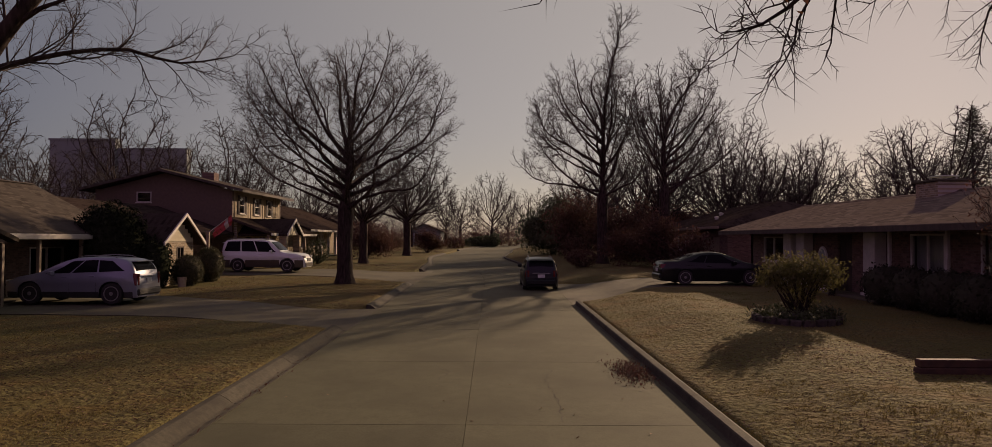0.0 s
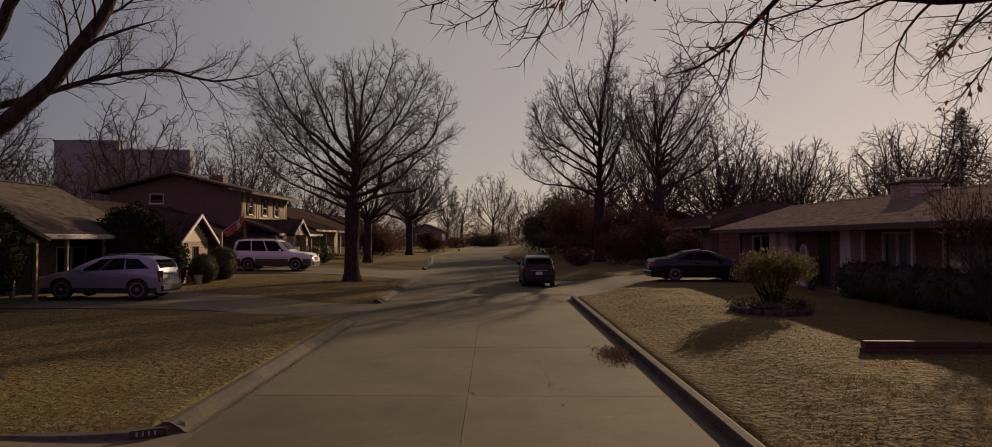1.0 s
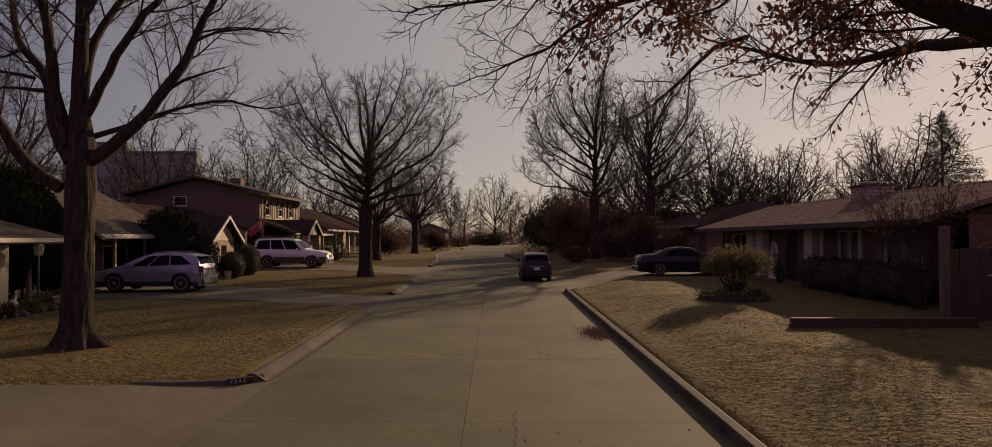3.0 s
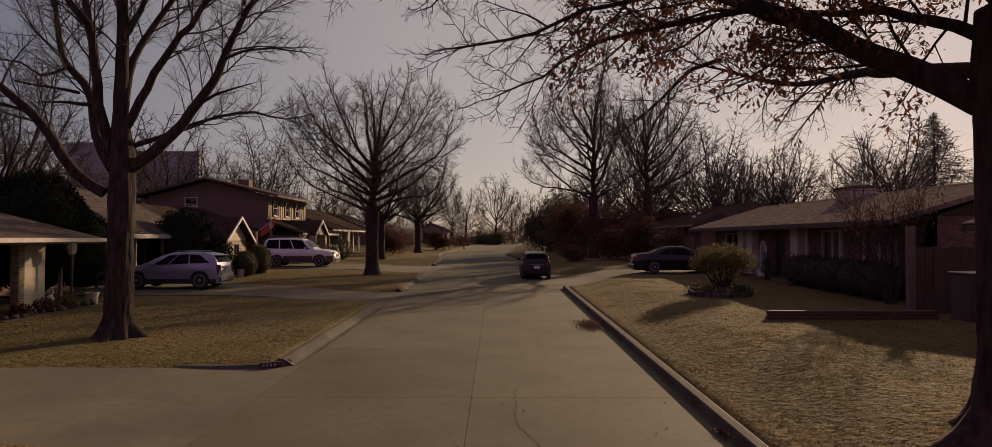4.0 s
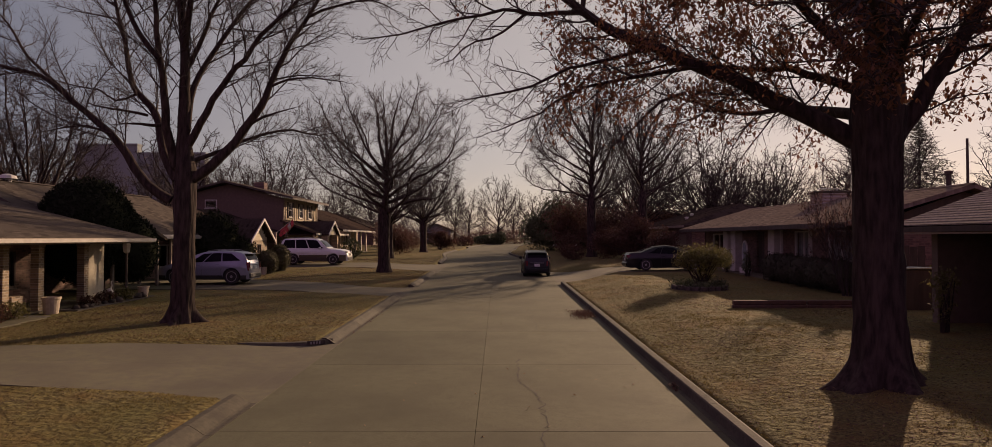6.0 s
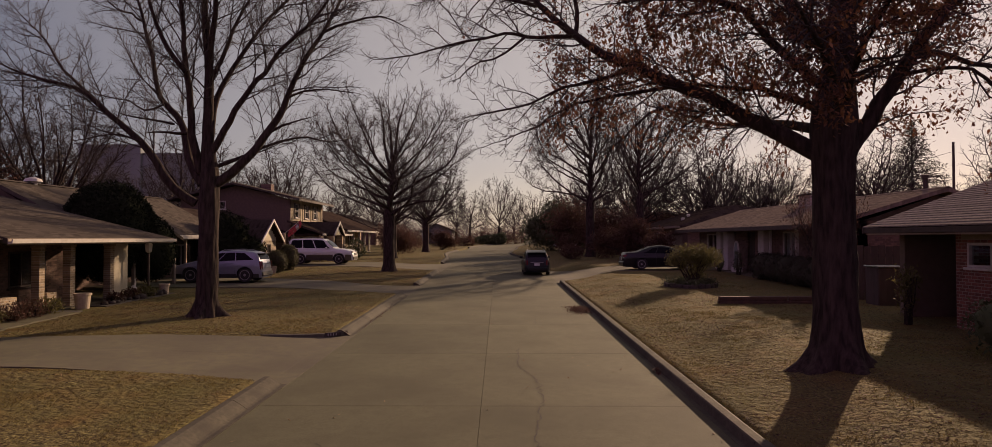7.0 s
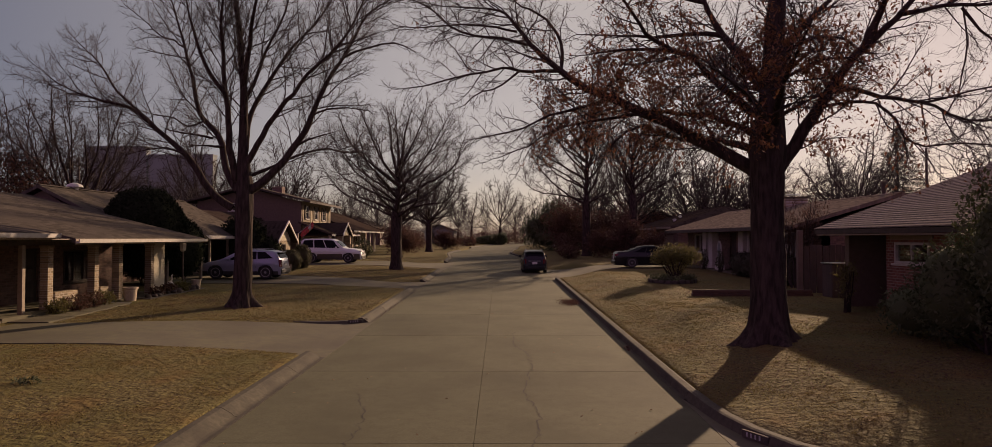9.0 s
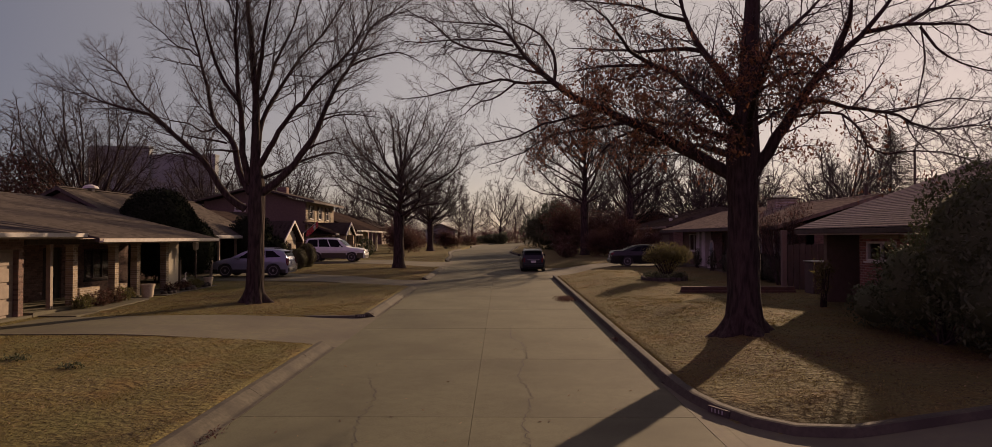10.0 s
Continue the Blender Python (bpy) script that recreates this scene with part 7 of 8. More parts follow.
M_PLASTIC = mat("black_plastic", (0.03, 0.03, 0.03), None, 10, 0.6, bump=0.05)
M_CARGLASS = mat("tinted_car_glass", (0.008, 0.008, 0.01), None, 3, 0.1, 0, 0, spec=0.05)
M_TAIL = mat("red_tail_lamp", (0.13, 0.010, 0.010), None, 10, 0.25, 0, 0)
M_LAMP = mat("clear_head_lamp", (0.62, 0.62, 0.60), None, 10, 0.15, 0.4, 0)
M_PLATE = mat("plain_plate", (0.6, 0.6, 0.58), None, 10, 0.5, 0, 0)


def curve_at(line, x):
    """Height of a line of (x, z) at x, eased between its points."""
    if x <= line[0][0]:
        return line[0][1]
    for (a, p), (b, q) in zip(line, line[1:]):
        if x <= b:
            f = (x - a) / (b - a)
            return p + (q - p) * f
    return line[-1][1]


def car(name, label, m, paint_mat, width, top, belt, axles, wr, glass_line, screen, rear, clear=0.22, roof_half=0.62, low=None, low_h=0.3, rails=False, posts=(), spokes=6, lamp=(0.3, 0.3), tall_lamp=True):
    """A parked car: x ahead, y to its left, z up. top: the middle outline (x, z) from tail to nose; belt: the line below the glass;
    glass_line: (foot rear, foot front, head rear, head front) of the side glass; screen, rear: (foot x, head x)."""
    t = thing(name, label, "car")
    w = width / 2
    x0, x1 = top[0][0], top[-1][0]
    peak = max(z for _, z in top)
    ra = wr * 1.13

    def soft(line, x):
        return (curve_at(line, x - 0.09) + 2 * curve_at(line, x) + curve_at(line, x + 0.09)) / 4

    def ends(x):
        # nose and tail draw in towards their corners
        u = abs(x - (x0 + x1) / 2) / ((x1 - x0) / 2)
        return 1 - 0.16 * max(0.0, (u - 0.72) / 0.28) ** 2.4

    def half(x, z):
        """Half width of the body at a place along it and a height."""
        b = soft(belt, x)
        if z <= b:
            f = (z - clear) / (b - clear)
            return w * ends(x) * (0.93 + 0.07 * math.sin(math.pi * min(1.0, f * 0.9 + 0.08)) + 0.012 * (1 if f > 0.62 else 0))  - 0.035 * max(0.0, f - 0.8) / 0.2
        f = (z - b) / max(0.05, peak - b)
        side = w * ends(x) * 0.945 - 0.035
        return side + (w * roof_half - side) * min(1.0, f) ** 1.15

    def ring(x):
        tz = soft(top, x)
        b = min(soft(belt, x), tz - 0.035)
        bot = clear
        for a in axles:
            if abs(x - a) < ra:
                bot = max(bot, wr + math.sqrt(ra * ra - (x - a) ** 2))
        bot = min(bot, b - 0.06)
        pts = []
        for f in (0, 0.2, 0.4, 0.6, 0.64, 0.85, 1.0):
            z = bot + (b - bot) * f
            pts.append((half(x, z), z))
        zt = tz - 0.03
        for f in (0.25, 0.6, 1.0):
            z = b + (zt - b) * f
            pts.append((half(x, max(z, b + 1e-4)) if tz - b > 0.12 else pts[6][0] - 0.03 * f, z))
        e = pts[-1][0]
        pts += [(e * 0.93, tz - 0.008), (e * 0.6, tz + 0.012), (0.0, tz + 0.02)]
        full = [(x, y, z) for y, z in pts] + [(x, -y, z) for y, z in pts[-2::-1]]
        return full

    n = int((x1 - x0) / 0.045)
    rings = [ring(x0 + (x1 - x0) * k / n) for k in range(n + 1)]
    c = len(rings[0])
    vs = [p for r in rings for p in r]
    fs = []
    for k in range(n):
        fs += [(k * c + q, k * c + q + 1, (k + 1) * c + q + 1, (k + 1) * c + q) for q in range(c - 1)]
    fs += [tuple(range(c))[::-1], tuple(range(n * c, n * c + c))]
    body = part("body", MB().face_set(vs, fs), paint_mat, t, smooth=True)

    def patch(nm, material, parent, grid, label=""):
        rows, cols = len(grid), len(grid[0])
        v = [p for r in grid for p in r]
        f = [(a * cols + b, a * cols + b + 1, (a + 1) * cols + b + 1, (a + 1) * cols + b) for a in range(rows - 1) for b in range(cols - 1)]
        return part(nm, MB().face_set(v, f), material, parent, label, smooth=True)

    fr, ff, hr, hf = glass_line
    cuts = [0.0, *posts, 1.0]
    for s in (1, -1):
        for u0, u1 in zip(cuts, cuts[1:]):
            grid = []
            for v in (0.0, 0.33, 0.66, 1.0):
                row = []
                for q in range(6):
                    u = u0 + 0.012 + (u1 - u0 - 0.024) * q / 5
                    xa, xb = fr + (ff - fr) * u, hr + (hf - hr) * u
                    x = xa + (xb - xa) * v
                    lo, hi = soft(belt, x) + 0.035, max(soft(belt, x) + 0.05, min(soft(top, x), peak) - 0.10)
                    z = lo + (hi - lo) * v
                    row.append((x, s * (half(x, z) + 0.008), z))
                grid.append(row if s > 0 else row[::-1])
            patch("side_window", M_CARGLASS, body, grid)
        b0 = soft(belt, ff)
        part("mirror", MB().box(ff - 0.40, ff - 0.26, *sorted((s * (w - 0.06), s * (w + 0.15))), b0 + 0.0, b0 + 0.15, 0.03), paint_mat, t)
        if rails:
            part("roof_rail", MB().tube([(x, s * w * roof_half * 0.92, soft(top, x) + d) for x, d in ((hr - 0.1, 0.0), (hr + 0.05, 0.055), ((hr + hf) / 2, 0.06), (hf - 0.3, 0.055), (hf - 0.15, 0.0))], [0.016] * 5, 6), M_RIM, t)
        if low:
            for a, b in ((x0 + 0.12, axles[0] - ra), (axles[0] + ra, axles[1] - ra), (axles[1] + ra, x1 - 0.12)):
                grid = []
                for f in (0.0, 0.5, 1.0):
                    z = clear + low_h * f
                    row = [(a + (b - a) * q / 8, s * (half(a + (b - a) * q / 8, z) + 0.01), z) for q in range(9)]
                    grid.append(row if s > 0 else row[::-1])
                patch("lower_trim", low, body, grid, "darker lower panel")
        for u in (*posts, 0.0)[:2]:
            x = fr + (ff - fr) * u + 0.08
            z = soft(belt, x) - 0.13
            part("door_handle", MB().box(x, x + 0.2, *sorted((s * (half(x, z) - 0.01), s * (half(x, z) + 0.022))), z, z + 0.035, 0.008), paint_mat, t)
            part("door_seam", MB().tube([(x - 0.05, s * (half(x, zz) + 0.001), zz) for zz in (clear + 0.12, clear + 0.3, clear + 0.5, soft(belt, x) - 0.01)], [0.005] * 4, 4), M_PLASTIC, t)
        zb = soft(belt, x0) - 0.02
        lx = x0 + 0.02
        grid = []
        for f in (0.0, 0.35, 0.7, 1.0):
            z = zb - lamp[1] * (1 - f)
            grid.append([(x0 + lamp[0] * q * (0.4 + 0.6 * f), s * (half(x0 + lamp[0] * q * (0.4 + 0.6 * f), z) + 0.012), z) for q in (0.0, 0.33, 0.66, 1.0)])
        if s < 0:
            grid = [r[::-1] for r in grid]
        tl = patch("tail_lamp", M_TAIL, body, grid, "red tail lamp")
        hw = half(x0, zb)
        part("tail_lamp", MB().box(x0 - 0.012, x0 + 0.03, *sorted((s * (hw - (0.09 if tall_lamp else 0.36)), s * (hw + 0.005))), zb - lamp[1], zb - 0.01, 0.01), M_TAIL, t, "red tail lamp")
        zh = soft(top, x1 - 0.3) - 0.1
        part("head_lamp", MB().box(x1 - 0.36, x1 - 0.03, *sorted((s * (half(x1 - 0.15, zh) - 0.3), s * (half(x1 - 0.15, zh) + 0.012))), zh - 0.12, zh + 0.04, 0.03), M_LAMP, t, "clear head lamp")

    def screen_patch(nm, xa, xb, trim):
        grid = []
        for q in range(6):
            x = xa + (xb - xa) * q / 5
            z = soft(top, x)
            e = half(x, max(z - 0.03, soft(belt, x) + 1e-4)) - trim
            grid.append([(x, e * a, z + (0.03 if abs(a) < 0.7 else 0.012)) for a in (-1, -0.6, -0.2, 0.2, 0.6, 1)])
        return patch(nm, M_CARGLASS, body, grid if xa > xb else [r[::-1] for r in grid])

    screen_patch("windscreen", screen[0], screen[1], 0.07)
    screen_patch("rear_window", rear[0], rear[1], 0.10)
    if rails:
        xs = rear[1] + 0.02
        part("roof_spoiler", MB().box(xs - 0.16, xs + 0.08, -w * roof_half * 0.92, w * roof_half * 0.92, soft(top, xs) + 0.005, soft(top, xs) + 0.045, 0.015), paint_mat, t)
    zb = clear
    part("rear_bumper", MB().box(x0 - 0.07, x0 + 0.2, -w * 0.80, w * 0.80, zb + 0.06, zb + 0.30, 0.05), low or paint_mat, t)
    part("front_bumper", MB().box(x1 - 0.25, x1 + 0.05, -w * 0.80, w * 0.80, zb + 0.02, zb + 0.28, 0.05), low if low is M_GREY_PAINT else paint_mat, t)
    zt = soft(top, x1 - 0.1)
    part("grille", MB().box(x1 - 0.05, x1 + 0.02, -w * 0.42, w * 0.42, zt - 0.24, zt - 0.06, 0.02), M_PLASTIC, t)
    zl = soft(belt, x0)
    part("number_plate", MB().box(x0 - 0.025, x0 + 0.02, -0.16, 0.16, zl - 0.36, zl - 0.21, 0.004), M_PLATE, t, "plain pale plate")
    part("tail_trim", MB().box(x0 - 0.02, x0 + 0.02, -0.4, 0.4, zl - 0.17, zl - 0.14, 0.006), M_RIM, t, "chrome strip")
    part("underside", MB().box(x0 + 0.12, x1 - 0.12, -w + 0.16, w - 0.16, zb - 0.02, zb + 0.42, 0.03), M_PLASTIC, t)
    for ax in axles:
        for s in (1, -1):
            y0 = s * (w - 0.125)
            ty = part("wheel", MB().lathe((ax, y0, wr), [(wr * 0.66, -0.105), (wr * 0.94, -0.105), (wr, -0.07), (wr, 0.07), (wr * 0.94, 0.105), (wr * 0.66, 0.105)], 28, "y"), M_TYRE, t)
            part("rim", MB().lathe((ax, y0, wr), [(wr * 0.69, s * 0.06), (wr * 0.69, s * 0.108), (wr * 0.6, s * 0.108), (wr * 0.56, s * 0.05)], 24, "y"), M_RIM, ty)
            mb = MB()
            for k in range(spokes):
                a = k * math.tau / spokes
                cc, d = math.cos(a), math.sin(a)
                px, pz = -d * wr * 0.085, cc * wr * 0.085
                q = [(ax + cc * wr * 0.08 + e * px * 1.4, wr + d * wr * 0.08 + e * pz * 1.4) for e in (-1, 1)] + [(ax + cc * wr * 0.62 + e * px, wr + d * wr * 0.62 + e * pz) for e in (1, -1)]
                vv = [(u, y0 + s * 0.07, v) for u, v in q] + [(u, y0 + s * 0.104, v) for u, v in q]
                mb.face_set(vv, [(3, 2, 1, 0), (4, 5, 6, 7), (0, 1, 5, 4), (1, 2, 6, 5), (2, 3, 7, 6), (3, 0, 4, 7)])
            mb.lathe((ax, y0, wr), [(wr * 0.18, s * 0.06), (wr * 0.18, s * 0.112), (wr * 0.05, s * 0.12)], 12, "y")
            part("spokes", mb, M_RIM, ty)
            part("brake_disc", MB().lathe((ax, y0, wr), [(wr * 0.5, s * 0.01), (wr * 0.5, s * 0.02), (wr * 0.1, s * 0.03)], 16, "y"), M_PLASTIC, ty)
    t.matrix_basis = m
    return t


def parked(x, y, heading, pitch=0.0):
    """Heading in degrees from +x."""
    return pose(x, y, land(x, y) + 0.02, 0, pitch, heading)


# silver crossover, nose to the house
car("crossover_car", "silver-lilac crossover car parked on the driveway", parked(-13.36, 21.4, 180) @ Matrix.Scale(0.92, 4), M_SILVER, 1.91,
    [(-2.14, 0.62), (-2.13, 0.90), (-2.08, 1.10), (-1.98, 1.30), (-1.80, 1.53), (-1.5, 1.60), (-0.6, 1.64), (0.1, 1.60), (0.55, 1.45), (1.2, 1.12), (1.5, 1.05), (2.0, 0.95), (2.3, 0.82), (2.42, 0.6)],
    [(-2.14, 1.10), (-1.7, 1.13), (1.2, 1.01), (2.42, 0.9)], (-1.32, 1.49), 0.38, (-1.78, 1.05, -1.25, 0.2), (1.18, 0.36), (-2.04, -1.86), 0.24, 0.66, M_PLASTIC, 0.2, True, (0.34, 0.67), 7, (0.14, 0.42))
# white full-size off-road car, nose to the street
car("large_suv", "large white off-road car with taupe lower panels on a driveway", parked(-13.1, 38.0, 0) @ Matrix.Scale(0.93, 4), M_WHITE, 2.0,
    [(-2.60, 0.7), (-2.60, 1.0), (-2.56, 1.3), (-2.46, 1.7), (-2.36, 1.92), (-2.1, 1.97), (-0.8, 2.0), (0.2, 1.96), (0.5, 1.80), (1.05, 1.28), (1.3, 1.21), (2.1, 1.14), (2.45, 1.02), (2.58, 0.7)],
    [(-2.6, 1.24), (1.0, 1.2), (2.58, 1.05)], (-1.52, 1.50), 0.41, (-2.42, 0.86, -2.22, 0.3), (1.02, 0.46), (-2.55, -2.43), 0.30, 0.76, M_GREY_PAINT, 0.44, True, (0.33, 0.64), 5, (0.1, 0.34))
# small dark off-road car on the street, seen from behind
car("hatchback_car", "small dark blue hatchback car parked at the kerb", pose(2.22, 31.5, road_z(31.5) + 0.01, 0, -0.7, 90), M_NAVY, 1.66,
    [(-2.10, 0.5), (-2.10, 0.8), (-2.05, 1.0), (-1.88, 1.28), (-1.72, 1.40), (-1.4, 1.44), (-0.5, 1.47), (0.3, 1.43), (0.6, 1.30), (1.1, 1.02), (1.4, 0.95), (1.9, 0.85), (2.06, 0.7), (2.10, 0.5)],
    [(-2.1, 0.95), (1.1, 0.93), (2.1, 0.8)], (-1.25, 1.3), 0.31, (-1.8, 0.95, -1.5, 0.35), (1.08, 0.5), (-2.02, -1.82), 0.2, 0.68, None, 0.2, True, (0.3, 0.62), 6, (0.12, 0.3))
# black saloon, tail to the street
car("saloon_car", "black saloon car parked on the driveway", parked(9.35, 27.6, 0) @ Matrix.Scale(0.95, 4), M_BLACK, 1.83,
    [(-2.45, 0.6), (-2.44, 0.85), (-2.36, 1.0), (-2.1, 1.03), (-1.65, 1.05), (-1.2, 1.24), (-0.75, 1.38), (-0.2, 1.44), (0.25, 1.40), (0.65, 1.25), (1.25, 1.0), (1.5, 0.96), (2.1, 0.84), (2.36, 0.7), (2.45, 0.5)],
    [(-2.45, 0.92), (-1.5, 0.97), (1.2, 0.90), (2.45, 0.8)], (-1.42, 1.42), 0.335, (-1.4, 1.05, -0.72, 0.25), (1.22, 0.5), (-1.6, -0.98), 0.18, 0.62, None, 0.2, False, (0.34,), 10, (0.2, 0.16), False)
# a pale car far along the street
car("estate_car", "pale car parked beyond the shrubs by the bend", pose(9.6, 80, road_z(80) + 0.35, 0, 0, 175), M_WHITE, 1.8,
    [(-2.30, 0.5), (-2.30, 0.85), (-2.22, 1.1), (-2.0, 1.42), (-1.7, 1.50), (-0.5, 1.54), (0.3, 1.48), (0.6, 1.34), (1.15, 1.04), (1.5, 0.98), (2.0, 0.88), (2.26, 0.72), (2.30, 0.48)],
    [(-2.3, 1.0), (1.1, 0.95), (2.3, 0.85)], (-1.35, 1.4), 0.33, (-1.95, 1.0, -1.6, 0.3), (1.12, 0.5), (-2.2, -1.95), 0.2, 0.68, None, 0.2, False, (0.3, 0.62))


# ---- small things in the gardens ----
def stone_ring(cx, cy, ra):
    t = thing("stone_border", "round border of pale rough stones below a bush", "border")
    r = random.Random(9)
    n = 22
    for k in range(n):
        a = k * math.tau / n
        x, y = cx + ra * math.cos(a), cy + ra * math.sin(a)
        z = land(x, y)
        s = r.uniform(0.85, 1.1)
        mb = MB().box(-0.075, 0.075, -0.13 * s, 0.13 * s, -0.05, 0.17 * r.uniform(0.8, 1.15), 0.025)
        o = part("stone", mb, M_STONE, t)
        o.matrix_basis = pose(x, y, z, r.uniform(-4, 4), r.uniform(-6, 6), math.degrees(a) + r.uniform(-5, 5))
    mb = MB().lathe((cx, cy, land(cx, cy)), [(ra - 0.05, -0.1), (ra - 0.05, 0.08), (ra * 0.6, 0.15), (0.02, 0.2)], 24)
    part("soil", mb, M_CRACK, t)


stone_ring(7.65, 16.1, 0.98)


def timber_edge():
    t = thing("timber_edging", "weathered reddish timber edging across the lawn", "edging")
    for k, (a, b) in enumerate(((6.75, 8.9), (8.91, 11.0))):
        z = land(7.5, 10) - 0.02
        part("sleeper", MB().box(a, b, 9.9, 10.08, z - 0.1, z + 0.11, 0.015), M_WOOD_RED, t)
        part("sleeper", MB().box(a + 0.02, b - 0.03, 9.91, 10.07, z + 0.113, z + 0.24, 0.015), M_WOOD_RED, t)


timber_edge()


def utility_pole(x, y, hh, arm=True):
    t = thing("utility_pole", "weathered wooden utility pole behind the houses", "utility pole")
    z = land(x, y)
    part("pole", MB().tube([(x, y, z - 0.3), (x, y, hh)], [0.1, 0.075], 8), M_WOOD_DARK, t)
    if not arm:
        return
    part("crossarm", MB().box(x - 0.9, x + 0.9, y - 0.05, y + 0.05, hh - 0.75, hh - 0.63, 0.01), M_WOOD_DARK, t)
    for dx in (-0.8, 0.0, 0.8):
        part("insulator", MB().lathe((x + dx, y, hh - 0.63), [(0.03, 0), (0.05, 0.04), (0.03, 0.1), (0.01, 0.14)], 8), M_STONE, t)


utility_pole(29, 31.5, 8.8, False)
utility_pole(25.5, 54, 8.2, False)
utility_pole(-34.4, 40, 9.3)


def wire(a, b, sag, name="overhead_wire"):
    t = thing(name, "thin dark overhead wire between poles", "wire")
    pts = []
    for i in range(17):
        f = i / 16
        pts.append((a[0] + (b[0] - a[0]) * f, a[1] + (b[1] - a[1]) * f, a[2] + (b[2] - a[2]) * f - sag * 4 * f * (1 - f)))
    part("cable", MB().tube(pts, [0.012] * 17, 4), M_PLASTIC, t)


wire((29, 31.5, 8.2), (25.5, 54, 7.6), 0.5)
wire((-34.4, 40, 8.7), (-34.4, 95, 8.9), 0.8)


def garden_bed():
    """Edging stones and low plants before the porch piers."""
    t = thing("rock_edging", "row of rounded edging stones in a flower bed", "edging")
    r = random.Random(12)
    for k in range(16):
        y = 11.3 + k * 0.26
        x = -13.25 + 0.12 * math.sin(k)
        s = r.uniform(0.08, 0.17)
        mb = MB()
        vs, fs = [], []
        for i in range(5):
            ph = -math.pi / 2 + math.pi * i / 4
            for j in range(8):
                a = j * math.tau / 8
                q = s * (1 + 0.25 * r.uniform(-1, 1))
                vs.append((x + q * math.cos(ph) * math.cos(a), y + q * math.cos(ph) * math.sin(a), land(x, y) + s * 0.5 + q * 0.75 * math.sin(ph)))
        for i in range(4):
            for j in range(8):
                fs.append((i * 8 + j, i * 8 + (j + 1) % 8, (i + 1) * 8 + (j + 1) % 8, (i + 1) * 8 + j))
        part("stone", mb.face_set(vs, fs), M_STONE, t, smooth=True)
    bed = tagged(new("flower_bed"), "dark mulch bed before the porch", "flower bed", kind="structure")
    for a, b in ((6.0, 9.8), (11.0, 15.6)):
        part("mulch", MB().box(-13.95, -13.0, a, b, -0.08, 0.03, 0.02, land), M_CRACK, bed)


garden_bed()
for k, (sx, sy, sr) in enumerate(((-13.5, 6.6, 0.38), (-13.45, 7.4, 0.42), (-13.5, 8.2, 0.45), (-13.55, 9.0, 0.42), (-13.4, 12.2, 0.3), (-13.45, 13.2, 0.34), (-13.3, 14.0, 0.36))):
    shrub("low_plant", "low ragged brown-green plant in the bed", sx, sy, land(sx, sy), [(0, 0, sr * 0.6, sr, sr, sr * 0.7)], 520, 0.05, M_LEAF_RED if k % 3 else M_LEAF_OLIVE, 200 + k, 7, "plant", "plants in the flower bed", 0.6)


def ornament():
    t = thing("garden_ornament", "small white long-necked garden ornament in the bed", "ornament")
    x, y = -13.6, 13.65
    z = land(x, y)
    part("body", MB().lathe((x, y, z + 0.2), [(0.01, 0), (0.1, 0.06), (0.13, 0.15), (0.08, 0.24), (0.02, 0.28)], 10), M_TRIM, t)
    part("neck", MB().tube([(x, y + 0.06, z + 0.4), (x, y + 0.14, z + 0.55), (x, y + 0.1, z + 0.68), (x, y + 0.2, z + 0.72)], [0.035, 0.028, 0.025, 0.01], 7), M_TRIM, t)
    part("stand", MB().tube([(x, y, z - 0.05), (x, y, z + 0.22)], [0.02, 0.02], 6), M_WOOD_DARK, t)


ornament()


def kerb_number(x, y, heading, n):
    """The figures on the kerb face are plain bars; the dark patch stands for the kerb's shade."""
    t = thing("kerb_marking", "pale bars on the kerb over a patch darkened as shade", "marking")
    a = part("patch", MB().box(-0.21, 0.21, -0.006, 0.03, 0.02, 0.12), M_STONE, t)
    for k in range(n):
        part("bar", MB().box(-0.14 + k * 0.07, -0.115 + k * 0.07, -0.010, -0.0065, 0.04, 0.1), M_NUMBER, t)
    t.matrix_basis = pose(x, y, road_z(y), 0, 0, heading)


kerb_number(-4.42, 6.515, 29, 4)
kerb_number(3.36, -4.53, -62, 4)


# ---- cracks and litter on the street ----
def crack(way, seed, width=0.02):
    t = thing("road_crack", "thin dark wandering crack in the concrete", "crack")
    r = random.Random(seed)
    pts = [Vector((*way[0], 0))]
    for a, b in zip(way, way[1:]):
        a, b = Vector((*a, 0)), Vector((*b, 0))
        n = max(2, int((b - a).length / 0.09))
        for k in range(1, n + 1):
            q = a.lerp(b, k / n)
            if k < n:
                q += Vector((r.gauss(0, 0.03), r.gauss(0, 0.02), 0))
            pts.append(q)
    vs, fs = [], []
    for i, p in enumerate(pts):
        d = (pts[min(i + 1, len(pts) - 1)] - pts[max(i - 1, 0)]).normalized()
        w = width * r.uniform(0.25, 1.0) * 0.5
        z = road_z(p.y) + 0.004
        vs += [(p.x - d.y * w, p.y + d.x * w, z), (p.x + d.y * w, p.y - d.x * w, z)]
    fs = [(2 * i, 2 * i + 1, 2 * i + 3, 2 * i + 2) for i in range(len(pts) - 1)]
    raw("crack_line", vs, fs, M_CRACK, t)


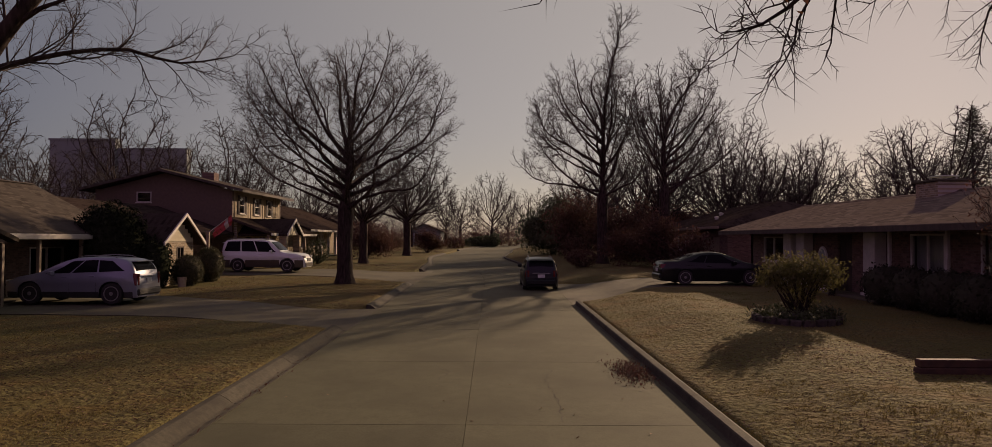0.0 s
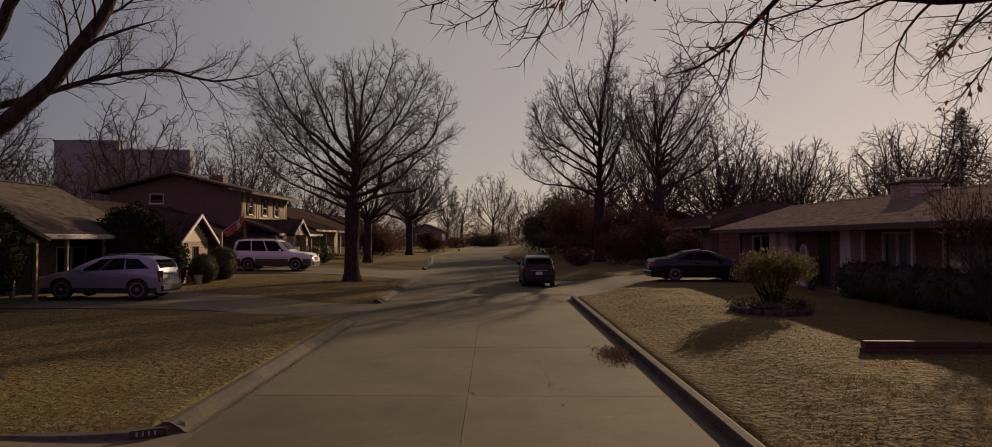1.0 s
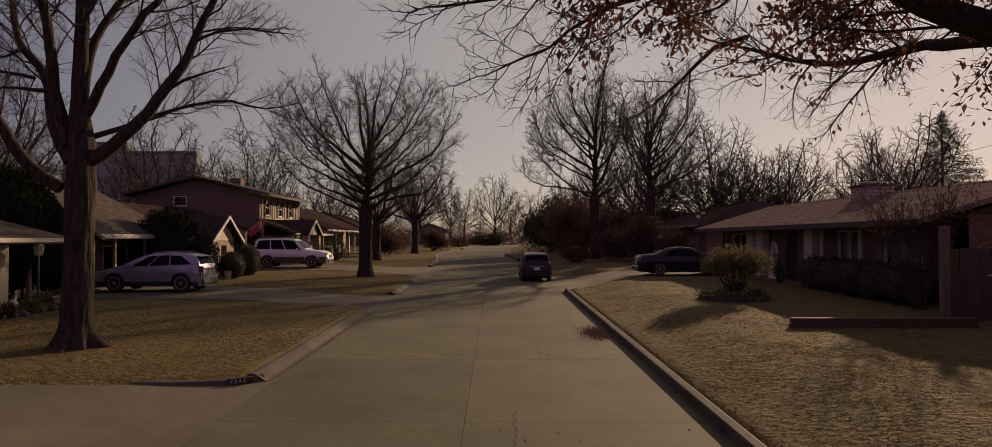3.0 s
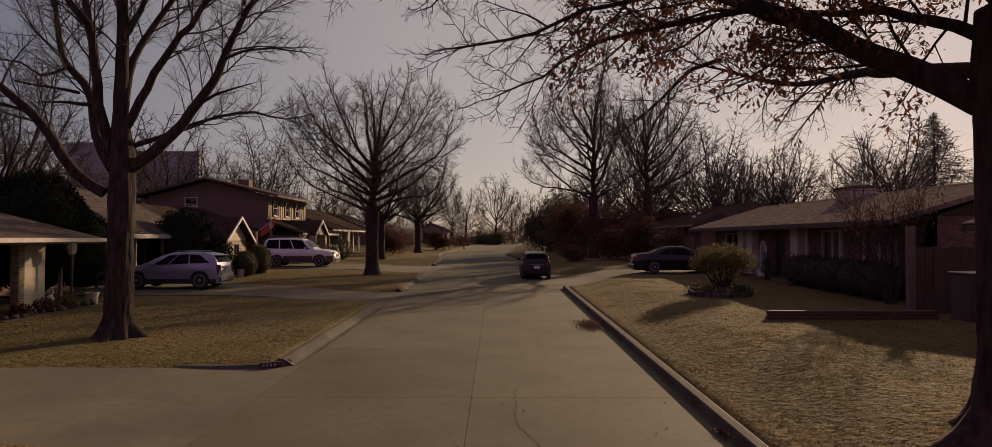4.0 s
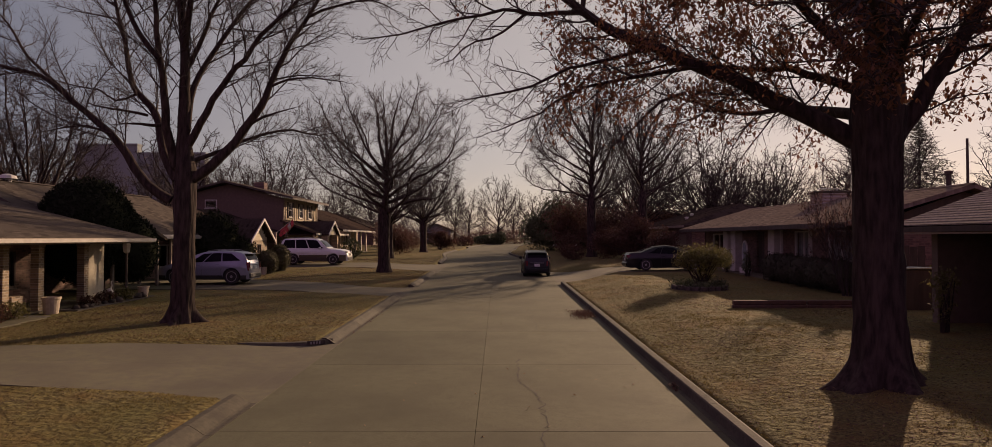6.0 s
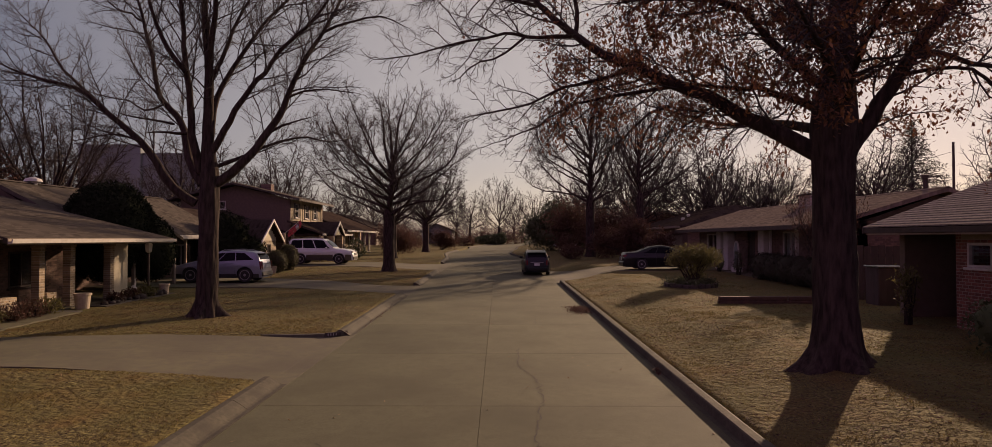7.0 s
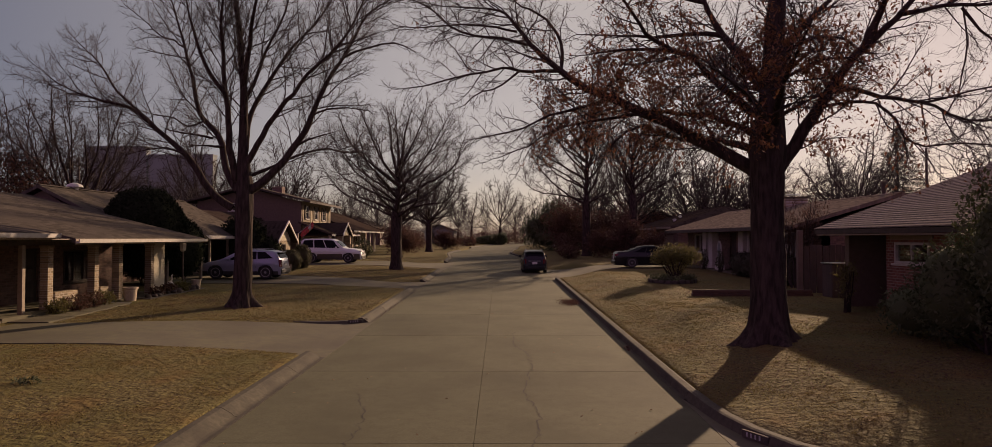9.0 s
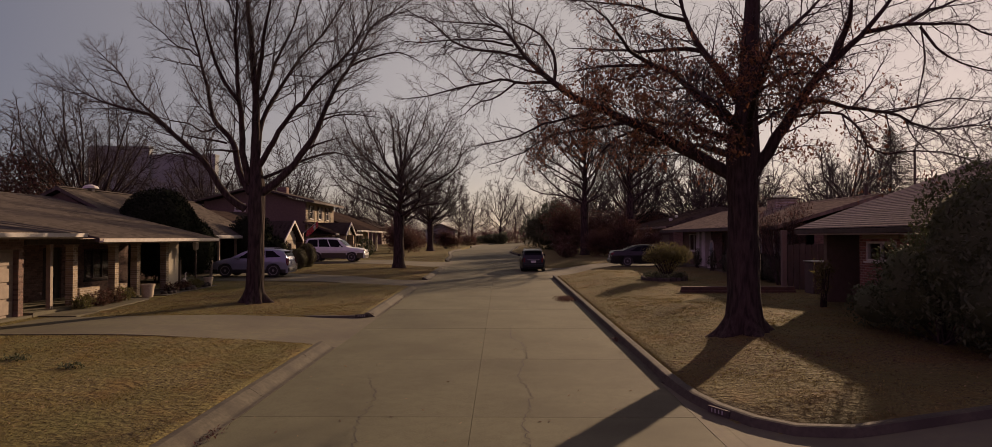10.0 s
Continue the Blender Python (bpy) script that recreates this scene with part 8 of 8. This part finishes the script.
crack([(0.34, 4.9), (0.28, 2.85), (0.62, 1.65), (0.64, 0.45), (0.37, -1.8), (0.57, -3.2), (0.47, -4.3), (0.36, -4.9), (0.43, -6.0), (0.5, -8.5)], 1, 0.026)
crack([(-2.5, -2.0), (-2.16, -3.0), (-2.06, -3.5), (-2.06, -4.7), (-1.99, -5.5), (-1.8, -6.3), (-1.9, -8.0)], 2, 0.022)
crack([(-1.0, 11.5), (-0.85, 12.2), (-1.2, 12.9)], 3, 0.012)
crack([(0.98, 8.9), (1.05, 10.2), (0.95, 11.5), (1.15, 12.4)], 4, 0.014)


def right_lawn(x, y):
    return x > 3.3 and drive_depth(x, y) < -0.12 and not (y < -2.3 and drive_depth(x - 0.25, y - 0.2) > -0.05)


def left_lawn(x, y):
    return x < -4.39 and not (x < -12.9 and y > 4.5) and drive_depth(x, y) < -0.12


def litter(name, label, count, area, size, seed, material, height=0.012, lawn=True, tilt=0.5):
    """Fallen leaves scattered over the ground."""
    r = random.Random(seed)
    pts = []
    while len(pts) < count:
        x, y = r.uniform(area[0], area[1]), r.uniform(area[2], area[3])
        if lawn and not (right_lawn(x, y) if x > 0 else left_lawn(x, y)):
            continue
        if noise.noise((x * 0.25 + seed, y * 0.25, 0)) + r.uniform(-0.5, 0.5) > 0:
            pts.append((x, y, land(x, y) + height))
    ob = raw(name, *leaves(pts, size, seed, 1, 0.0, 0.3, tilt), material)
    tagged(ob, label, "leaf litter", kind="stuff")


litter("leaf_litter", "dry fallen leaves scattered over the lawn", 1700, (3.4, 12, -6, 24), 0.027, 31, M_LITTER, 0.03)
litter("leaf_litter", "dry fallen leaves scattered over the lawn", 4200, (-13, -4.5, -10, 30), 0.026, 32, M_LITTER, 0.03)
litter("leaf_litter", "a few dry leaves on the street", 160, (-3.9, 2.9, -8, 30), 0.03, 33, M_LITTER, 0.012, False)


litter("thatch_flecks", "dark dead thatch and leaf bits in the lawn", 9000, (3.3, 11, -6, 18), 0.022, 34, M_THATCH, 0.016, True, 0.15)
litter("thatch_flecks", "dark dead thatch and leaf bits in the lawn", 10000, (-13, -4.4, -10, 16), 0.022, 35, M_THATCH, 0.016, True, 0.15)


litter("leaf_litter", "fallen oak leaves thick on the lawn below the oak", 6500, (3.3, 11, -3, 13), 0.026, 36, M_LEAF_RED, 0.018, True, 0.35)
litter("leaf_litter", "fallen brown leaves on the lawn below the bare tree", 5200, (-13, -4.4, 3, 14), 0.026, 37, M_LEAF_RED, 0.018, True, 0.35)
litter("leaf_litter", "fallen brown leaves on the lawns farther along the street", 5000, (-13, -4.4, 22, 48), 0.035, 38, M_LEAF_RED, 0.02, True, 0.5)


def gutter_pile(cx, cy, rx, ry, n, seed):
    r = random.Random(seed)
    pts = []
    for _ in range(n):
        x, y = cx + r.gauss(0, rx), cy + r.gauss(0, ry)
        if x < RIGHT_KERB - 0.02 if cx > 0 else x > LEFT_GUTTER:
            pts.append((x, y, road_z(y) + 0.01 + abs(r.gauss(0, 0.03))))
    ob = raw("leaf_pile", *leaves(pts, 0.032, seed, 1, 0.0), M_LEAF_RED)
    tagged(ob, "heap of dry leaves and twigs in the gutter", "leaf pile", kind="stuff")


gutter_pile(2.72, 12.2, 0.2, 0.5, 1300, 41)
gutter_pile(2.98, 2.3, 0.05, 0.14, 60, 42)
gutter_pile(-3.95, -5.6, 0.08, 0.3, 60, 43)
gutter_pile(-3.95, 10.5, 0.06, 1.5, 60, 44)


# ---- grass ----
def grass(name, label, areas, density, seed, hh=0.022):
    """Short dry blades; where none stand, the turf shows."""
    rng = np.random.default_rng(seed)
    vs_all = []
    for x0, x1, y0, y1, keep in areas:
        n = int((x1 - x0) * (y1 - y0) * density)
        x, y = rng.uniform(x0, x1, n), rng.uniform(y0, y1, n)
        ok = np.array([keep(a, b) for a, b in zip(x, y)], bool)
        x, y = x[ok], y[ok]
        z = np.array([land(a, b) for a, b in zip(x, y)])
        tuft = np.array([noise.noise((a * 7.0, b * 7.0, 0.0)) + 0.6 * noise.noise((a * 2.2, b * 2.2, 5.0)) for a, b in zip(x, y)])
        ok = tuft + rng.uniform(-0.35, 0.35, len(x)) > -0.22
        x, y, z, tuft = x[ok], y[ok], z[ok], tuft[ok]
        a, h = rng.uniform(0, math.tau, len(x)), hh * rng.uniform(0.4, 1.1, len(x)) * np.clip(0.8 + 1.5 * tuft, 0.35, 2.2)
        lean, w = rng.uniform(0.6, 1.8, len(x)) * h, rng.uniform(0.003, 0.007, len(x))
        b = rng.uniform(0, math.tau, len(x))
        p0 = np.stack([x - np.cos(a) * w, y - np.sin(a) * w, z - 0.01], 1)
        p1 = np.stack([x + np.cos(a) * w, y + np.sin(a) * w, z - 0.01], 1)
        p2 = np.stack([x + np.cos(b) * lean, y + np.sin(b) * lean, z + h], 1)
        vs_all.append(np.stack([p0, p1, p2], 1).reshape(-1, 3))
    v = np.concatenate(vs_all)
    me = bpy.data.meshes.new(name)
    n = len(v)
    me.vertices.add(n)
    me.vertices.foreach_set("co", v.astype(np.float32).ravel())
    me.loops.add(n)
    me.loops.foreach_set("vertex_index", np.arange(n, dtype=np.int32))
    me.polygons.add(n // 3)
    me.polygons.foreach_set("loop_start", np.arange(0, n, 3, dtype=np.int32))
    me.update()
    me.materials.append(M_BLADE)
    tagged(new(name, me), label, "grass", kind="stuff")


grass("lawn_grass", "short dry straw-coloured grass blades", [(3.25, 9.5, -5.8, 10, right_lawn), (-12, -4.5, -9, 9, left_lawn)], 1250, 1)
grass("lawn_grass", "short dry straw-coloured grass blades", [(3.25, 11.5, 10, 24, right_lawn), (-14, -4.5, 9, 18, left_lawn), (-13, -4.5, 22.5, 33, left_lawn)], 450, 2, 0.026)


# ---- the street's slabs ----
row_y = 8.75 - ROW * 11
while row_y < 150:
    for a, b in ((-3.935, JOINT), (JOINT, 3.02)):
        part("slab", road_slab(a, b, row_y, row_y + ROW), M_ROAD, road)
    row_y += ROW
